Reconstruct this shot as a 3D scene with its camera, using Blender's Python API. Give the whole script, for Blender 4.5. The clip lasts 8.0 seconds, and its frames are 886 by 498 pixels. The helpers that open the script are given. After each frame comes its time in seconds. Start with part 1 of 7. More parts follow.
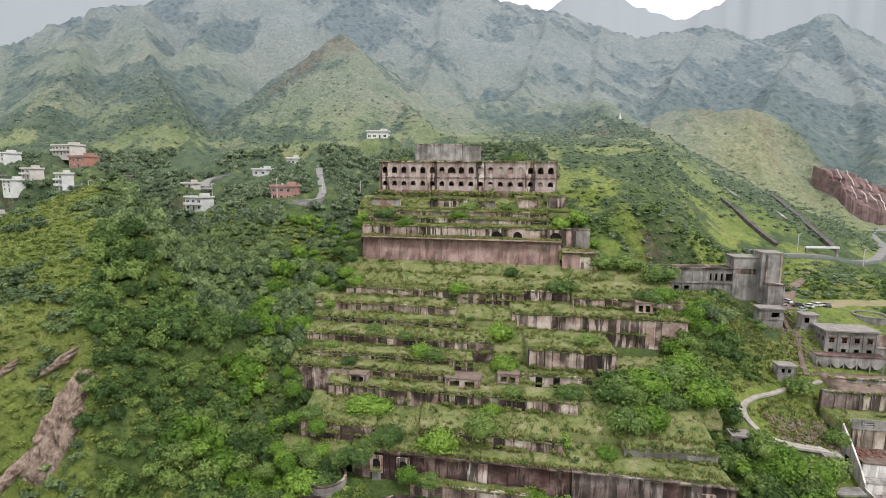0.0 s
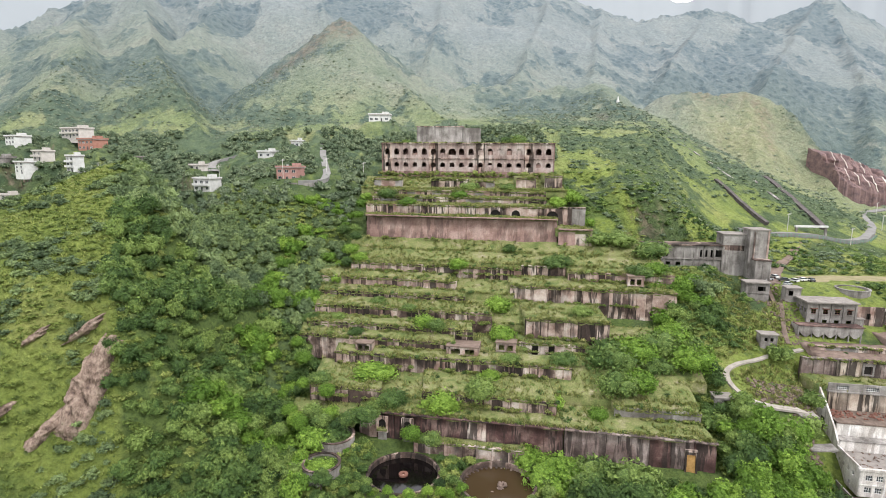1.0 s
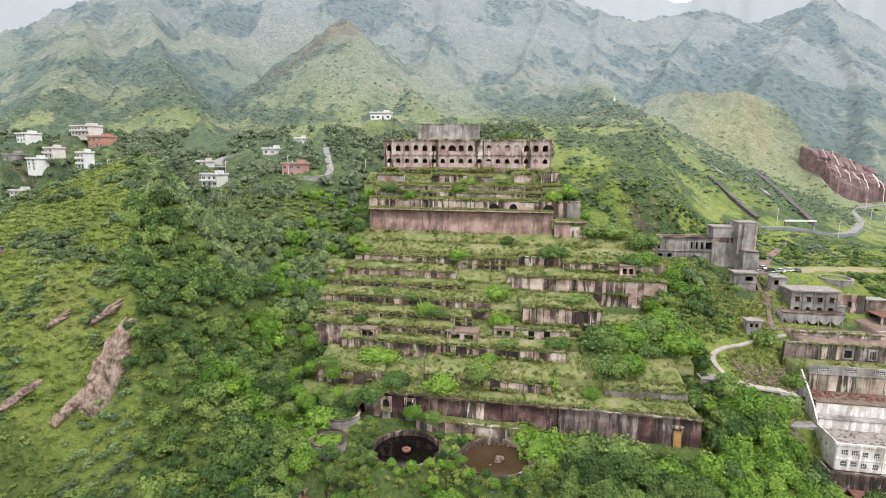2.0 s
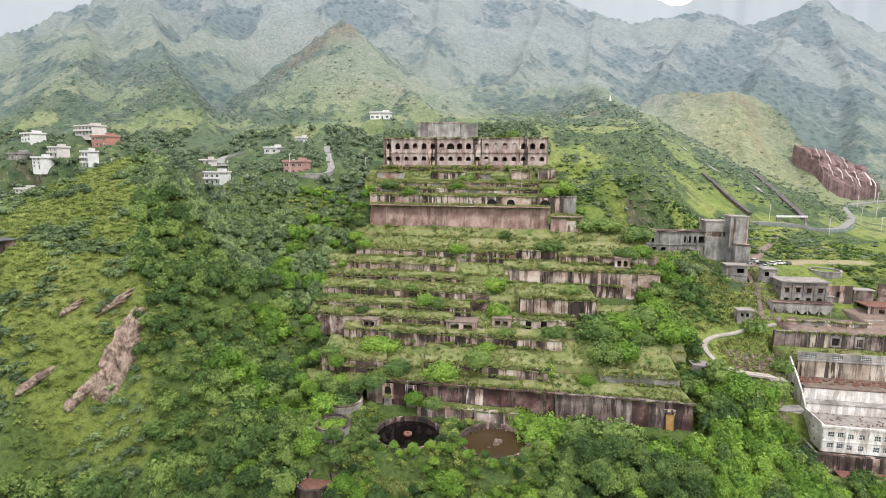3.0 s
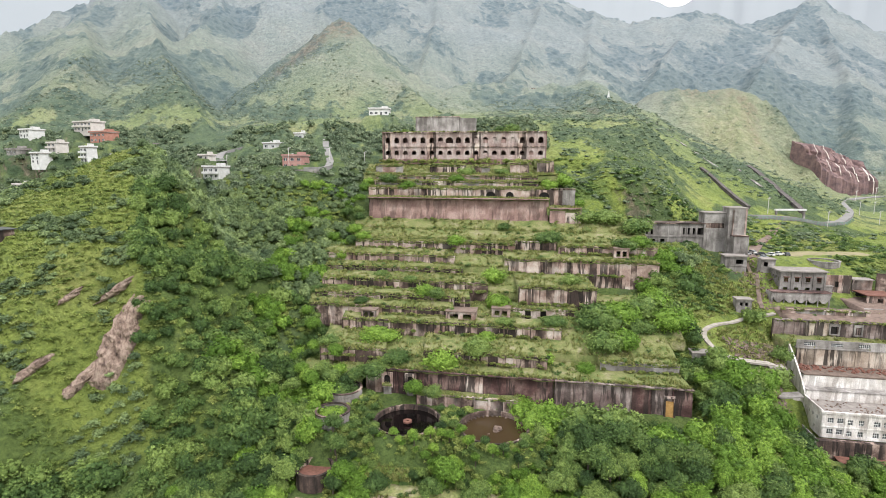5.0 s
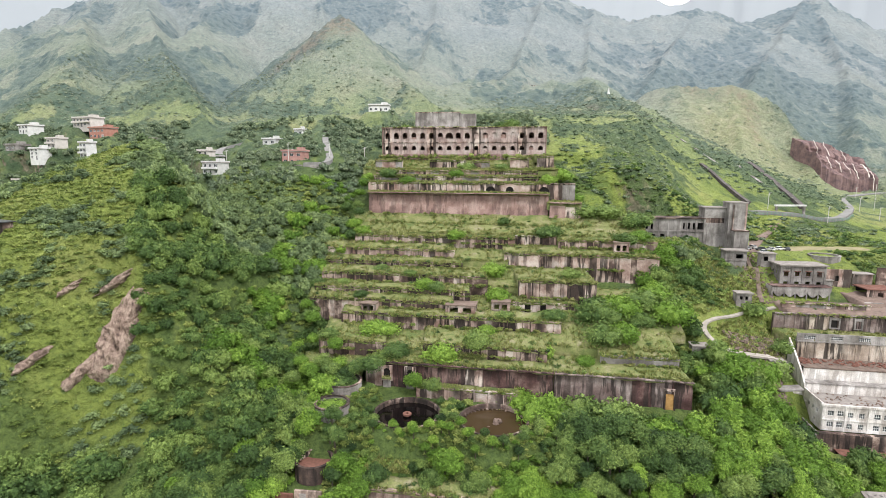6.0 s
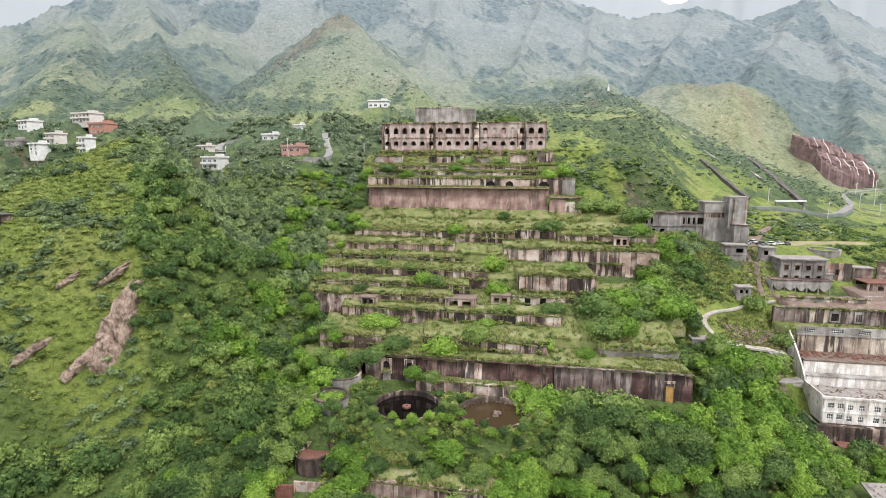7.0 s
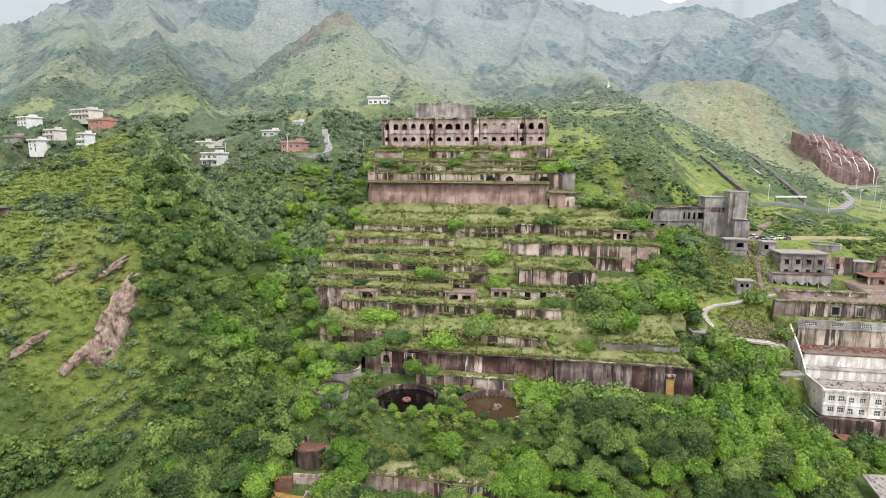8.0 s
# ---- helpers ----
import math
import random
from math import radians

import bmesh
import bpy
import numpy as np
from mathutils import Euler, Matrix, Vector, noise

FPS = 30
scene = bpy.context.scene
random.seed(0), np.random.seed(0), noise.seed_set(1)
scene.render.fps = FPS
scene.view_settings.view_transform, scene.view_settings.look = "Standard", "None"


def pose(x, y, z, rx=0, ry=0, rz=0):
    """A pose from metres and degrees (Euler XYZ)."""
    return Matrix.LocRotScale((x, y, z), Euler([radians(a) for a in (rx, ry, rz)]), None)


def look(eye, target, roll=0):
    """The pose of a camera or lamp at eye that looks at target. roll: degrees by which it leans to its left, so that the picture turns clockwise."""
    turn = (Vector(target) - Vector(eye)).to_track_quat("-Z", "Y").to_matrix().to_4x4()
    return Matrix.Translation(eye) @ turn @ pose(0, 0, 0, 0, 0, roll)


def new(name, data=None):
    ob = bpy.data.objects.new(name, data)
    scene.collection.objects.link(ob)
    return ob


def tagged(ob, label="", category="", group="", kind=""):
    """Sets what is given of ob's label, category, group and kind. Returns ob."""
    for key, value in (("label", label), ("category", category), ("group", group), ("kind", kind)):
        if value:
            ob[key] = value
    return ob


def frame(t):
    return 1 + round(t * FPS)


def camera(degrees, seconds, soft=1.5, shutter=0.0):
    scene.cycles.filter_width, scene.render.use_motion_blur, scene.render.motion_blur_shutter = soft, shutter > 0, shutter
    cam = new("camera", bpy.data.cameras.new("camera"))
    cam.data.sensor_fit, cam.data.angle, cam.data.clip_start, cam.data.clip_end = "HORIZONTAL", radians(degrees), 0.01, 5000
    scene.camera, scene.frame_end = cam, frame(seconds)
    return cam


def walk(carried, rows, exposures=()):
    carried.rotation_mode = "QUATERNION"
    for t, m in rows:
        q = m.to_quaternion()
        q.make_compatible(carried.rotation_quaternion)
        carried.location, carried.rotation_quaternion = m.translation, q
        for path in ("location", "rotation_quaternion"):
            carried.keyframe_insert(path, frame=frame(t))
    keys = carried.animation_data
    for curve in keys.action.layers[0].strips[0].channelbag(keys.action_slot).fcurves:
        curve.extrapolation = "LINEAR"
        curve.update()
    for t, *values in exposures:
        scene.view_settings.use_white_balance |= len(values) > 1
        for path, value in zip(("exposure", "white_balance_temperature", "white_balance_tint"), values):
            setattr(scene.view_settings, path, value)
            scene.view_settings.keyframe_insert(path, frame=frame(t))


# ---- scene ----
cam = camera(79.6, 8.0, soft=0.55)
METRES, EYE, TILT, LEAN, TURN = 36.0, 77.0, -7.8, -0.5, 0.0
ROWS = [
    (0.0, 0.0, 0.0, 0.0, -0.0, 0.0, -0.0),
    (0.5, -0.0059, -0.1211, -0.0488, 0.01, -1.12, 0.02),
    (1.0, -0.0097, -0.2464, -0.096, 0.02, -1.51, 0.06),
    (1.5, -0.0137, -0.3741, -0.1374, 0.01, -1.55, 0.06),
    (3.0, -0.03, -0.6385, -0.2845, -0.21, -1.19, 0.25),
    (3.5, -0.0323, -0.654, -0.3194, -0.28, -1.03, 0.41),
    (4.0, -0.0337, -0.6516, -0.3491, -0.3, -0.95, 0.44),
    (4.5, -0.0336, -0.6459, -0.3769, -0.31, -0.96, 0.42),
    (6.0, -0.0333, -0.6338, -0.4598, -0.35, -1.07, 0.37),
    (6.5, -0.0341, -0.6299, -0.4894, -0.35, -1.11, 0.37),
    (7.0, -0.0328, -0.6266, -0.5178, -0.37, -1.15, 0.36),
    (7.5, -0.0324, -0.6226, -0.545, -0.37, -1.16, 0.38),
    (8.0, -0.032, -0.6187, -0.5728, -0.37, -1.2, 0.4),
]
walk(cam, [(t, pose(0, 0, EYE, TILT, LEAN, TURN) @ pose(METRES * x, METRES * y, METRES * z, 90 + pitch, roll, yaw)) for t, x, y, z, yaw, pitch, roll in ROWS],
     exposures=[(0.0, 0.49, 6450, 11.4), (0.5, 0.79, 6450, 11.4), (1.0, 0.81, 6450, 11.4), (1.5, 0.86, 6450, 11.4), (8.0, 0.88, 6450, 11.4)])


# ---- world and sun: a bright overcast day ----
world = bpy.data.worlds.new("sky")
scene.world = world
world.use_nodes = True
wn = world.node_tree.nodes
sky = wn.new("ShaderNodeTexSky")
sky.sky_type = "NISHITA"
sky.sun_disc = False
sky.sun_elevation, sky.sun_rotation = radians(56), radians(150)
sky.air_density, sky.dust_density, sky.ozone_density = 1.0, 6.0, 1.0
veil = wn.new("ShaderNodeMixRGB")
veil.inputs[0].default_value = 0.95
veil.inputs[2].default_value = (10.9, 10.9, 11.0, 1)
world.node_tree.links.new(sky.outputs[0], veil.inputs[1])
world.node_tree.links.new(veil.outputs[0], wn["Background"].inputs[0])
wn["Background"].inputs[1].default_value = 0.10
sun = new("sun", bpy.data.lights.new("sun", "SUN"))
sun.data.energy, sun.data.angle, sun.data.color = 1.7, radians(14), (1.0, 0.97, 0.92)
sun.matrix_world = look((50, -88, 150), (0, 0, 0))

# ---- small tools ----
rng = np.random.default_rng(7)


def lattice(ix, iy, seed):
    n = (ix * 374761393 + iy * 668265263 + seed * 974634777) & 0x7FFFFFFF
    n = ((n ^ (n >> 13)) * 1274126177) & 0x7FFFFFFF
    return ((n ^ (n >> 16)) & 0xFFFF) / 65535.0


def vnoise(x, y, seed=0):
    x, y = np.asarray(x, float), np.asarray(y, float)
    ix, iy = np.floor(x).astype(np.int64), np.floor(y).astype(np.int64)
    fx, fy = x - ix, y - iy
    fx, fy = fx * fx * (3 - 2 * fx), fy * fy * (3 - 2 * fy)
    a, b = lattice(ix, iy, seed), lattice(ix + 1, iy, seed)
    c, d = lattice(ix, iy + 1, seed), lattice(ix + 1, iy + 1, seed)
    return (a + (b - a) * fx) * (1 - fy) + (c + (d - c) * fx) * fy


def fbm(x, y, octaves=4, seed=0):
    total, amp, norm = 0.0, 1.0, 0.0
    for k in range(octaves):
        total = total + amp * vnoise(x * 2.03 ** k, y * 2.03 ** k, seed + k)
        norm += amp
        amp *= 0.5
    return total / norm


def ridged(x, y, octaves=4, seed=0):
    total, amp, norm = 0.0, 1.0, 0.0
    for k in range(octaves):
        total = total + amp * (1 - np.abs(2 * vnoise(x * 2.1 ** k, y * 2.1 ** k, seed + k) - 1))
        norm += amp
        amp *= 0.5
    return total / norm


def smooth(a, b, v):
    k = np.clip((v - a) / (b - a), 0, 1)
    return k * k * (3 - 2 * k)


def mesh_np(name, verts, faces, mats, index=None, shade=False):
    """A mesh from arrays; faces is an (n, 3) or (n, 4) array."""
    me = bpy.data.meshes.new(name)
    verts, faces = np.asarray(verts, np.float32), np.asarray(faces, np.int32)
    me.vertices.add(len(verts))
    me.vertices.foreach_set("co", verts.ravel())
    k = faces.shape[1]
    me.loops.add(faces.size)
    me.loops.foreach_set("vertex_index", faces.ravel())
    me.polygons.add(len(faces))
    me.polygons.foreach_set("loop_start", np.arange(0, faces.size, k, dtype=np.int32))
    for m in mats if isinstance(mats, (list, tuple)) else [mats]:
        me.materials.append(m)
    if index is not None:
        me.polygons.foreach_set("material_index", np.asarray(index, np.int32))
    me.polygons.foreach_set("use_smooth", np.full(len(faces), shade) if np.isscalar(shade) else shade)
    me.update(calc_edges=True)
    return me


def part(name, bm, material, parent=None, label=""):
    """One mesh object from a bmesh, under a thing or a part."""
    me = bpy.data.meshes.new(name)
    bm.to_mesh(me)
    bm.free()
    for m in material if isinstance(material, (list, tuple)) else [material]:
        me.materials.append(m)
    ob = new(name, me)
    ob.parent = parent
    if label:
        ob["label"] = label
    return ob


def thing(name, m, label, category, group="", kind=""):
    ob = tagged(new(name), label, category, group, kind)
    ob.matrix_basis = m
    return ob


def box(bm, x0, x1, y0, y1, z0, z1, mat=0, batter=0.0):
    """A box in a bmesh; batter draws its front face (low y) back at the top."""
    c = [(x0, y0, z0), (x1, y0, z0), (x1, y1, z0), (x0, y1, z0),
         (x0, y0 + batter, z1), (x1, y0 + batter, z1), (x1, y1, z1), (x0, y1, z1)]
    v = [bm.verts.new(p) for p in c]
    for f in ((3, 2, 1, 0), (4, 5, 6, 7), (0, 1, 5, 4), (1, 2, 6, 5), (2, 3, 7, 6), (3, 0, 4, 7)):
        bm.faces.new([v[i] for i in f]).material_index = mat
    return v


def boxes(*rows, batter=0.0):
    bm = bmesh.new()
    for r in rows:
        box(bm, *r[:6], mat=r[6] if len(r) > 6 else 0, batter=batter)
    return bm


# ---- materials ----
def material(name, rough=0.9):
    m = bpy.data.materials.new(name)
    m.use_nodes = True
    n, l = m.node_tree.nodes, m.node_tree.links
    b = n["Principled BSDF"]
    b.inputs["Roughness"].default_value = rough
    b.inputs["Specular IOR Level"].default_value = 0.25
    return m, n, l, b


def tex_noise(n, l, scale, detail=4.0, stretch=(1, 1, 1), rough=0.6, obj=False):
    tc = n.new("ShaderNodeTexCoord") if obj else n.new("ShaderNodeNewGeometry")
    mp = n.new("ShaderNodeMapping")
    mp.inputs["Scale"].default_value = stretch
    l.new(tc.outputs["Object" if obj else "Position"], mp.inputs[0])
    t = n.new("ShaderNodeTexNoise")
    t.inputs["Scale"].default_value, t.inputs["Detail"].default_value, t.inputs["Roughness"].default_value = scale, detail, rough
    l.new(mp.outputs[0], t.inputs["Vector"])
    return t.outputs["Fac"]


def ramp(n, l, fac, *stops):
    r = n.new("ShaderNodeValToRGB")
    while len(r.color_ramp.elements) < len(stops):
        r.color_ramp.elements.new(0.5)
    for e, (p, c) in zip(r.color_ramp.elements, stops):
        e.position, e.color = p, (*c, 1) if len(c) == 3 else c
    l.new(fac, r.inputs[0])
    return r.outputs[0]


def mix(n, l, fac, a, b, how="MIX"):
    m = n.new("ShaderNodeMixRGB")
    m.blend_type = how
    for s, v in zip(m.inputs, (fac, a, b)):
        if isinstance(v, (int, float)):
            s.default_value = v
        elif isinstance(v, tuple):
            s.default_value = (*v, 1)
        else:
            l.new(v, s)
    return m.outputs[0]


def bump(n, l, b, height, strength=0.5, distance=0.3):
    k = n.new("ShaderNodeBump")
    k.inputs["Strength"].default_value, k.inputs["Distance"].default_value = strength, distance
    l.new(height, k.inputs["Height"])
    l.new(k.outputs[0], b.inputs["Normal"])


def foliage(name, dark, mid, light, scale=0.09, grain=0.85):
    """Leaves: tints that drift from plant to plant and leaf to leaf."""
    m, n, l, b = material(name, 0.65)
    drift = tex_noise(n, l, scale, 2.0)
    geo = n.new("ShaderNodeNewGeometry")
    info = n.new("ShaderNodeObjectInfo")
    own = n.new("ShaderNodeAttribute")
    own.attribute_name = "tint"
    total = drift
    for source, weight in ((geo.outputs["Random Per Island"], 0.22), (own.outputs["Fac"], 0.46), (info.outputs["Random"], 0.18), (drift, -0.35)):
        k = n.new("ShaderNodeMath")
        k.operation = "MULTIPLY_ADD"
        l.new(source, k.inputs[0])
        k.inputs[1].default_value = weight
        l.new(total, k.inputs[2])
        total = k.outputs[0]
    col = ramp(n, l, total, (0.42, dark), (0.74, mid), (1.0, light))
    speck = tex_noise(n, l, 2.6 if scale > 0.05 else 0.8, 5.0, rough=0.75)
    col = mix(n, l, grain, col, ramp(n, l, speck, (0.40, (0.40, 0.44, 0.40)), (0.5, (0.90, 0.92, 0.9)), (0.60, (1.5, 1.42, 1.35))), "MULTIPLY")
    l.new(col, b.inputs["Base Color"])
    bump(n, l, b, speck, 0.9, 0.5)
    tr = n.new("ShaderNodeBsdfTranslucent")
    l.new(col, tr.inputs[0])
    mx = n.new("ShaderNodeMixShader")
    mx.inputs[0].default_value = 0.22
    l.new(b.outputs[0], mx.inputs[1])
    l.new(tr.outputs[0], mx.inputs[2])
    l.new(mx.outputs[0], n["Material Output"].inputs[0])
    return m


def ground_material():
    """Grass, brush and bare earth: bright grass on the near hills, dark brush in the gullies; distance haze is put into
    the far colours, paler and bluer as y grows.
    """
    m, n, l, b = material("hill_grass", 0.95)
    big = tex_noise(n, l, 0.022, 6.0)
    med = tex_noise(n, l, 0.13, 8.0, rough=0.72)
    fine = tex_noise(n, l, 0.9, 6.0, rough=0.75)
    geo = n.new("ShaderNodeNewGeometry")
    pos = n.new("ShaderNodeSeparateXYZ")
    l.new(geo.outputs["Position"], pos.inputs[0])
    # up and top put distance haze into the colours: greyer, then bluer with y
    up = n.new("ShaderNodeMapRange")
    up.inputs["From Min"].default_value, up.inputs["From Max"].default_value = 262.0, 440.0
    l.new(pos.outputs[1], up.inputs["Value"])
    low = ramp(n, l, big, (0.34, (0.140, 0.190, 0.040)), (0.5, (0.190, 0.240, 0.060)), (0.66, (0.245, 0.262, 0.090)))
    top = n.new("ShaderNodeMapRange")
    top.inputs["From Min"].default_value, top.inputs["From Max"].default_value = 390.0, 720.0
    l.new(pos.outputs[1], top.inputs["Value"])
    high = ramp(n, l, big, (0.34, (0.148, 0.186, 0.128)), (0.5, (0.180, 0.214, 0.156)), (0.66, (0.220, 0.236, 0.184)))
    hazed_grass = ramp(n, l, big, (0.34, (0.186, 0.218, 0.240)), (0.5, (0.204, 0.235, 0.254)), (0.66, (0.226, 0.250, 0.264)))
    grass = mix(n, l, top.outputs[0], mix(n, l, up.outputs[0], low, high), hazed_grass)
    # brush colour takes the same haze tint with distance
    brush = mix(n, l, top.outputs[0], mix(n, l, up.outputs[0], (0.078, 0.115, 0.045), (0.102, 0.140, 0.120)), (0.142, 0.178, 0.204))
    blob = n.new("ShaderNodeTexVoronoi")
    blob.inputs["Scale"].default_value = 0.30
    l.new(geo.outputs["Position"], blob.inputs["Vector"])
    crest = n.new("ShaderNodeAttribute")
    crest.attribute_name = "crest"
    add = n.new("ShaderNodeMath")
    add.operation = "MULTIPLY_ADD"
    l.new(med, add.inputs[0])
    add.inputs[1].default_value = 0.9
    l.new(crest.outputs["Fac"], add.inputs[2])
    add3 = n.new("ShaderNodeMath")
    add3.operation = "MULTIPLY_ADD"
    l.new(blob.outputs["Distance"], add3.inputs[0])
    add3.inputs[1].default_value = 0.30
    l.new(add.outputs[0], add3.inputs[2])
    open_ = ramp(n, l, add3.outputs[0], (0.62, (0, 0, 0)), (1.30, (1, 1, 1)))
    col = mix(n, l, open_, brush, grass)
    lone = ramp(n, l, blob.outputs["Distance"], (0.16, (0.75, 0.75, 0.75)), (0.36, (0, 0, 0)))
    lone = mix(n, l, 1.0, lone, ramp(n, l, tex_noise(n, l, 0.06, 5.0, rough=0.7), (0.42, (0, 0, 0)), (0.55, (1, 1, 1))), "MULTIPLY")
    col = mix(n, l, lone, col, brush)
    copse = n.new("ShaderNodeTexVoronoi")
    copse.inputs["Scale"].default_value = 0.105
    l.new(geo.outputs["Position"], copse.inputs["Vector"])
    clump = mix(n, l, 1.0, ramp(n, l, copse.outputs["Distance"], (0.30, (1, 1, 1)), (0.52, (0, 0, 0))), ramp(n, l, add.outputs[0], (0.55, (0.9, 0.9, 0.9)), (1.05, (0, 0, 0))), "MULTIPLY")
    col = mix(n, l, clump, col, mix(n, l, 1.0, brush, (0.66, 0.74, 0.80), "MULTIPLY"))
    # dry olive hill grass, its colours raised for haze
    dry = n.new("ShaderNodeAttribute")
    dry.attribute_name = "dry"
    col = mix(n, l, dry.outputs["Fac"], col, ramp(n, l, med, (0.36, (0.190, 0.215, 0.115)), (0.5, (0.255, 0.265, 0.155)), (0.64, (0.330, 0.312, 0.215))))
    tone = ramp(n, l, fine, (0.3, (0.62, 0.64, 0.60)), (0.7, (1.30, 1.28, 1.25)))
    col = mix(n, l, 0.85, col, tone, "MULTIPLY")
    sep = n.new("ShaderNodeSeparateXYZ")
    l.new(geo.outputs["True Normal"], sep.inputs[0])
    steep = ramp(n, l, sep.outputs[2], (0.22, (1, 1, 1)), (0.36, (0, 0, 0)))
    rock = ramp(n, l, tex_noise(n, l, 0.35, 6.0, (1, 1, 0.35)), (0.35, (0.080, 0.062, 0.050)), (0.55, (0.20, 0.155, 0.120)), (0.72, (0.33, 0.265, 0.215)))
    patchy = mix(n, l, 1.0, steep, ramp(n, l, med, (0.47, (0, 0, 0)), (0.54, (1, 1, 1))), "MULTIPLY")
    bare = ramp(n, l, tex_noise(n, l, 0.045, 5.0, rough=0.7), (0.70, (0, 0, 0)), (0.76, (0.6, 0.6, 0.6)))
    inv = n.new("ShaderNodeMath")
    inv.operation = "SUBTRACT"
    inv.inputs[0].default_value = 1.0
    l.new(top.outputs[0], inv.inputs[1])
    patchy = mix(n, l, 1.0, patchy, inv.outputs[0], "MULTIPLY")
    scar = n.new("ShaderNodeAttribute")
    scar.attribute_name = "scar"
    patchy = mix(n, l, 1.0, patchy, mix(n, l, 1.0, scar.outputs["Fac"], ramp(n, l, med, (0.40, (0.2, 0.2, 0.2)), (0.56, (0.75, 0.75, 0.75))), "MULTIPLY"), "ADD")
    patchy = mix(n, l, 1.0, patchy, mix(n, l, 1.0, bare, up.outputs[0], "MULTIPLY"), "ADD")
    mott = ramp(n, l, tex_noise(n, l, 0.21, 8.0, rough=0.8), (0.36, (0.66, 0.70, 0.72)), (0.64, (1.28, 1.24, 1.18)))
    col = mix(n, l, 0.8, col, mott, "MULTIPLY")
    col = mix(n, l, patchy, col, rock)
    # darker green ground wherever the wood attribute is set
    wood_mask = n.new("ShaderNodeAttribute")
    wood_mask.attribute_name = "wood"
    col = mix(n, l, wood_mask.outputs["Fac"], col, ramp(n, l, fine, (0.35, (0.045, 0.078, 0.022)), (0.65, (0.125, 0.180, 0.048))))
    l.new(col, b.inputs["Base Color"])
    relief = mix(n, l, 0.5, fine, mix(n, l, 0.6, tex_noise(n, l, 0.22, 4.0), ramp(n, l, blob.outputs["Distance"], (0.0, (1, 1, 1)), (0.9, (0, 0, 0)))))
    bump(n, l, b, relief, 1.0, 3.0)
    return m


def concrete(name, a, c, d, streak=0.75, obj=False, dark=(0.022, 0.018, 0.016)):
    """Old concrete: blotches, rust and long dark runs of water stain."""
    m, n, l, b = material(name, 0.92)
    blotch = tex_noise(n, l, 0.16, 5.0, obj=obj)
    base = ramp(n, l, blotch, (0.37, a), (0.50, c), (0.62, d))
    runs = tex_noise(n, l, 0.55, 3.5, (1, 1, 0.10), 0.65, obj=obj)
    patch = tex_noise(n, l, 0.10, 3.0, (1, 1, 0.4), obj=obj)
    runs = mix(n, l, 1.0, ramp(n, l, runs, (0.46, (0, 0, 0)), (0.53, (1, 1, 1))), ramp(n, l, patch, (0.36, (0.12, 0.12, 0.12)), (0.54, (1, 1, 1))), "MULTIPLY")
    fac = mix(n, l, 1.0, runs, (streak, streak, streak), "MULTIPLY")
    col = mix(n, l, fac, base, dark)
    grain = tex_noise(n, l, 3.0, 5.0, obj=obj)
    col = mix(n, l, 0.6, col, ramp(n, l, grain, (0.3, (0.6, 0.6, 0.6)), (0.7, (1.2, 1.2, 1.2))), "MULTIPLY")
    l.new(col, b.inputs["Base Color"])
    bump(n, l, b, grain, 0.5, 0.15)
    return m


def plain(name, a, c, scale=0.6, rough=0.9, metal=0.0):
    m, n, l, b = material(name, rough)
    col = ramp(n, l, tex_noise(n, l, scale, 6.0, rough=0.7), (0.32, a), (0.68, c))
    l.new(col, b.inputs["Base Color"])
    b.inputs["Metallic"].default_value = metal
    bump(n, l, b, tex_noise(n, l, scale * 6, 4.0), 0.4, 0.08)
    return m


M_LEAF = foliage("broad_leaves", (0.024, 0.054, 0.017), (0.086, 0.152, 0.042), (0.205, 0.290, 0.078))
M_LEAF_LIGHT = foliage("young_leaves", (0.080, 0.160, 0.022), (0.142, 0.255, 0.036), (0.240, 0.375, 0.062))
# leaf colour paled and greyed for distance haze; spur bushes share it
M_LEAF_HAZED = foliage("haze_paled_leaves", (0.070, 0.112, 0.058), (0.145, 0.205, 0.095), (0.245, 0.325, 0.135))
# shrub greens lightened and blued for distance haze, the second one more
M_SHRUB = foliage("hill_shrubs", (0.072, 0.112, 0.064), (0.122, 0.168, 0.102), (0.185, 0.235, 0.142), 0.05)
M_HAZED_SHRUB = foliage("hazed_upper_shrubs", (0.125, 0.165, 0.118), (0.165, 0.206, 0.148), (0.215, 0.250, 0.180), 0.05, 0.5)
M_GRASS = foliage("tall_grass", (0.100, 0.130, 0.032), (0.185, 0.212, 0.060), (0.31, 0.305, 0.125), 0.15)
M_FERN = foliage("hill_ferns", (0.105, 0.158, 0.036), (0.180, 0.238, 0.056), (0.280, 0.325, 0.095), 0.06)
M_BARK = plain("bark", (0.05, 0.04, 0.03), (0.13, 0.11, 0.085), 2.5)
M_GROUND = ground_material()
m, n, l, b = material("terrace_turf", 0.95)
col = ramp(n, l, tex_noise(n, l, 0.22, 6.0, rough=0.65), (0.35, (0.075, 0.108, 0.032)), (0.46, (0.140, 0.165, 0.056)), (0.58, (0.190, 0.195, 0.085)), (0.72, (0.28, 0.245, 0.18)))
col = mix(n, l, 0.8, col, ramp(n, l, tex_noise(n, l, 2.2, 5.0), (0.3, (0.5, 0.5, 0.5)), (0.7, (1.3, 1.3, 1.3))), "MULTIPLY")
l.new(col, b.inputs["Base Color"])
bump(n, l, b, tex_noise(n, l, 2.2, 5.0), 0.8, 0.3)
M_TURF = m
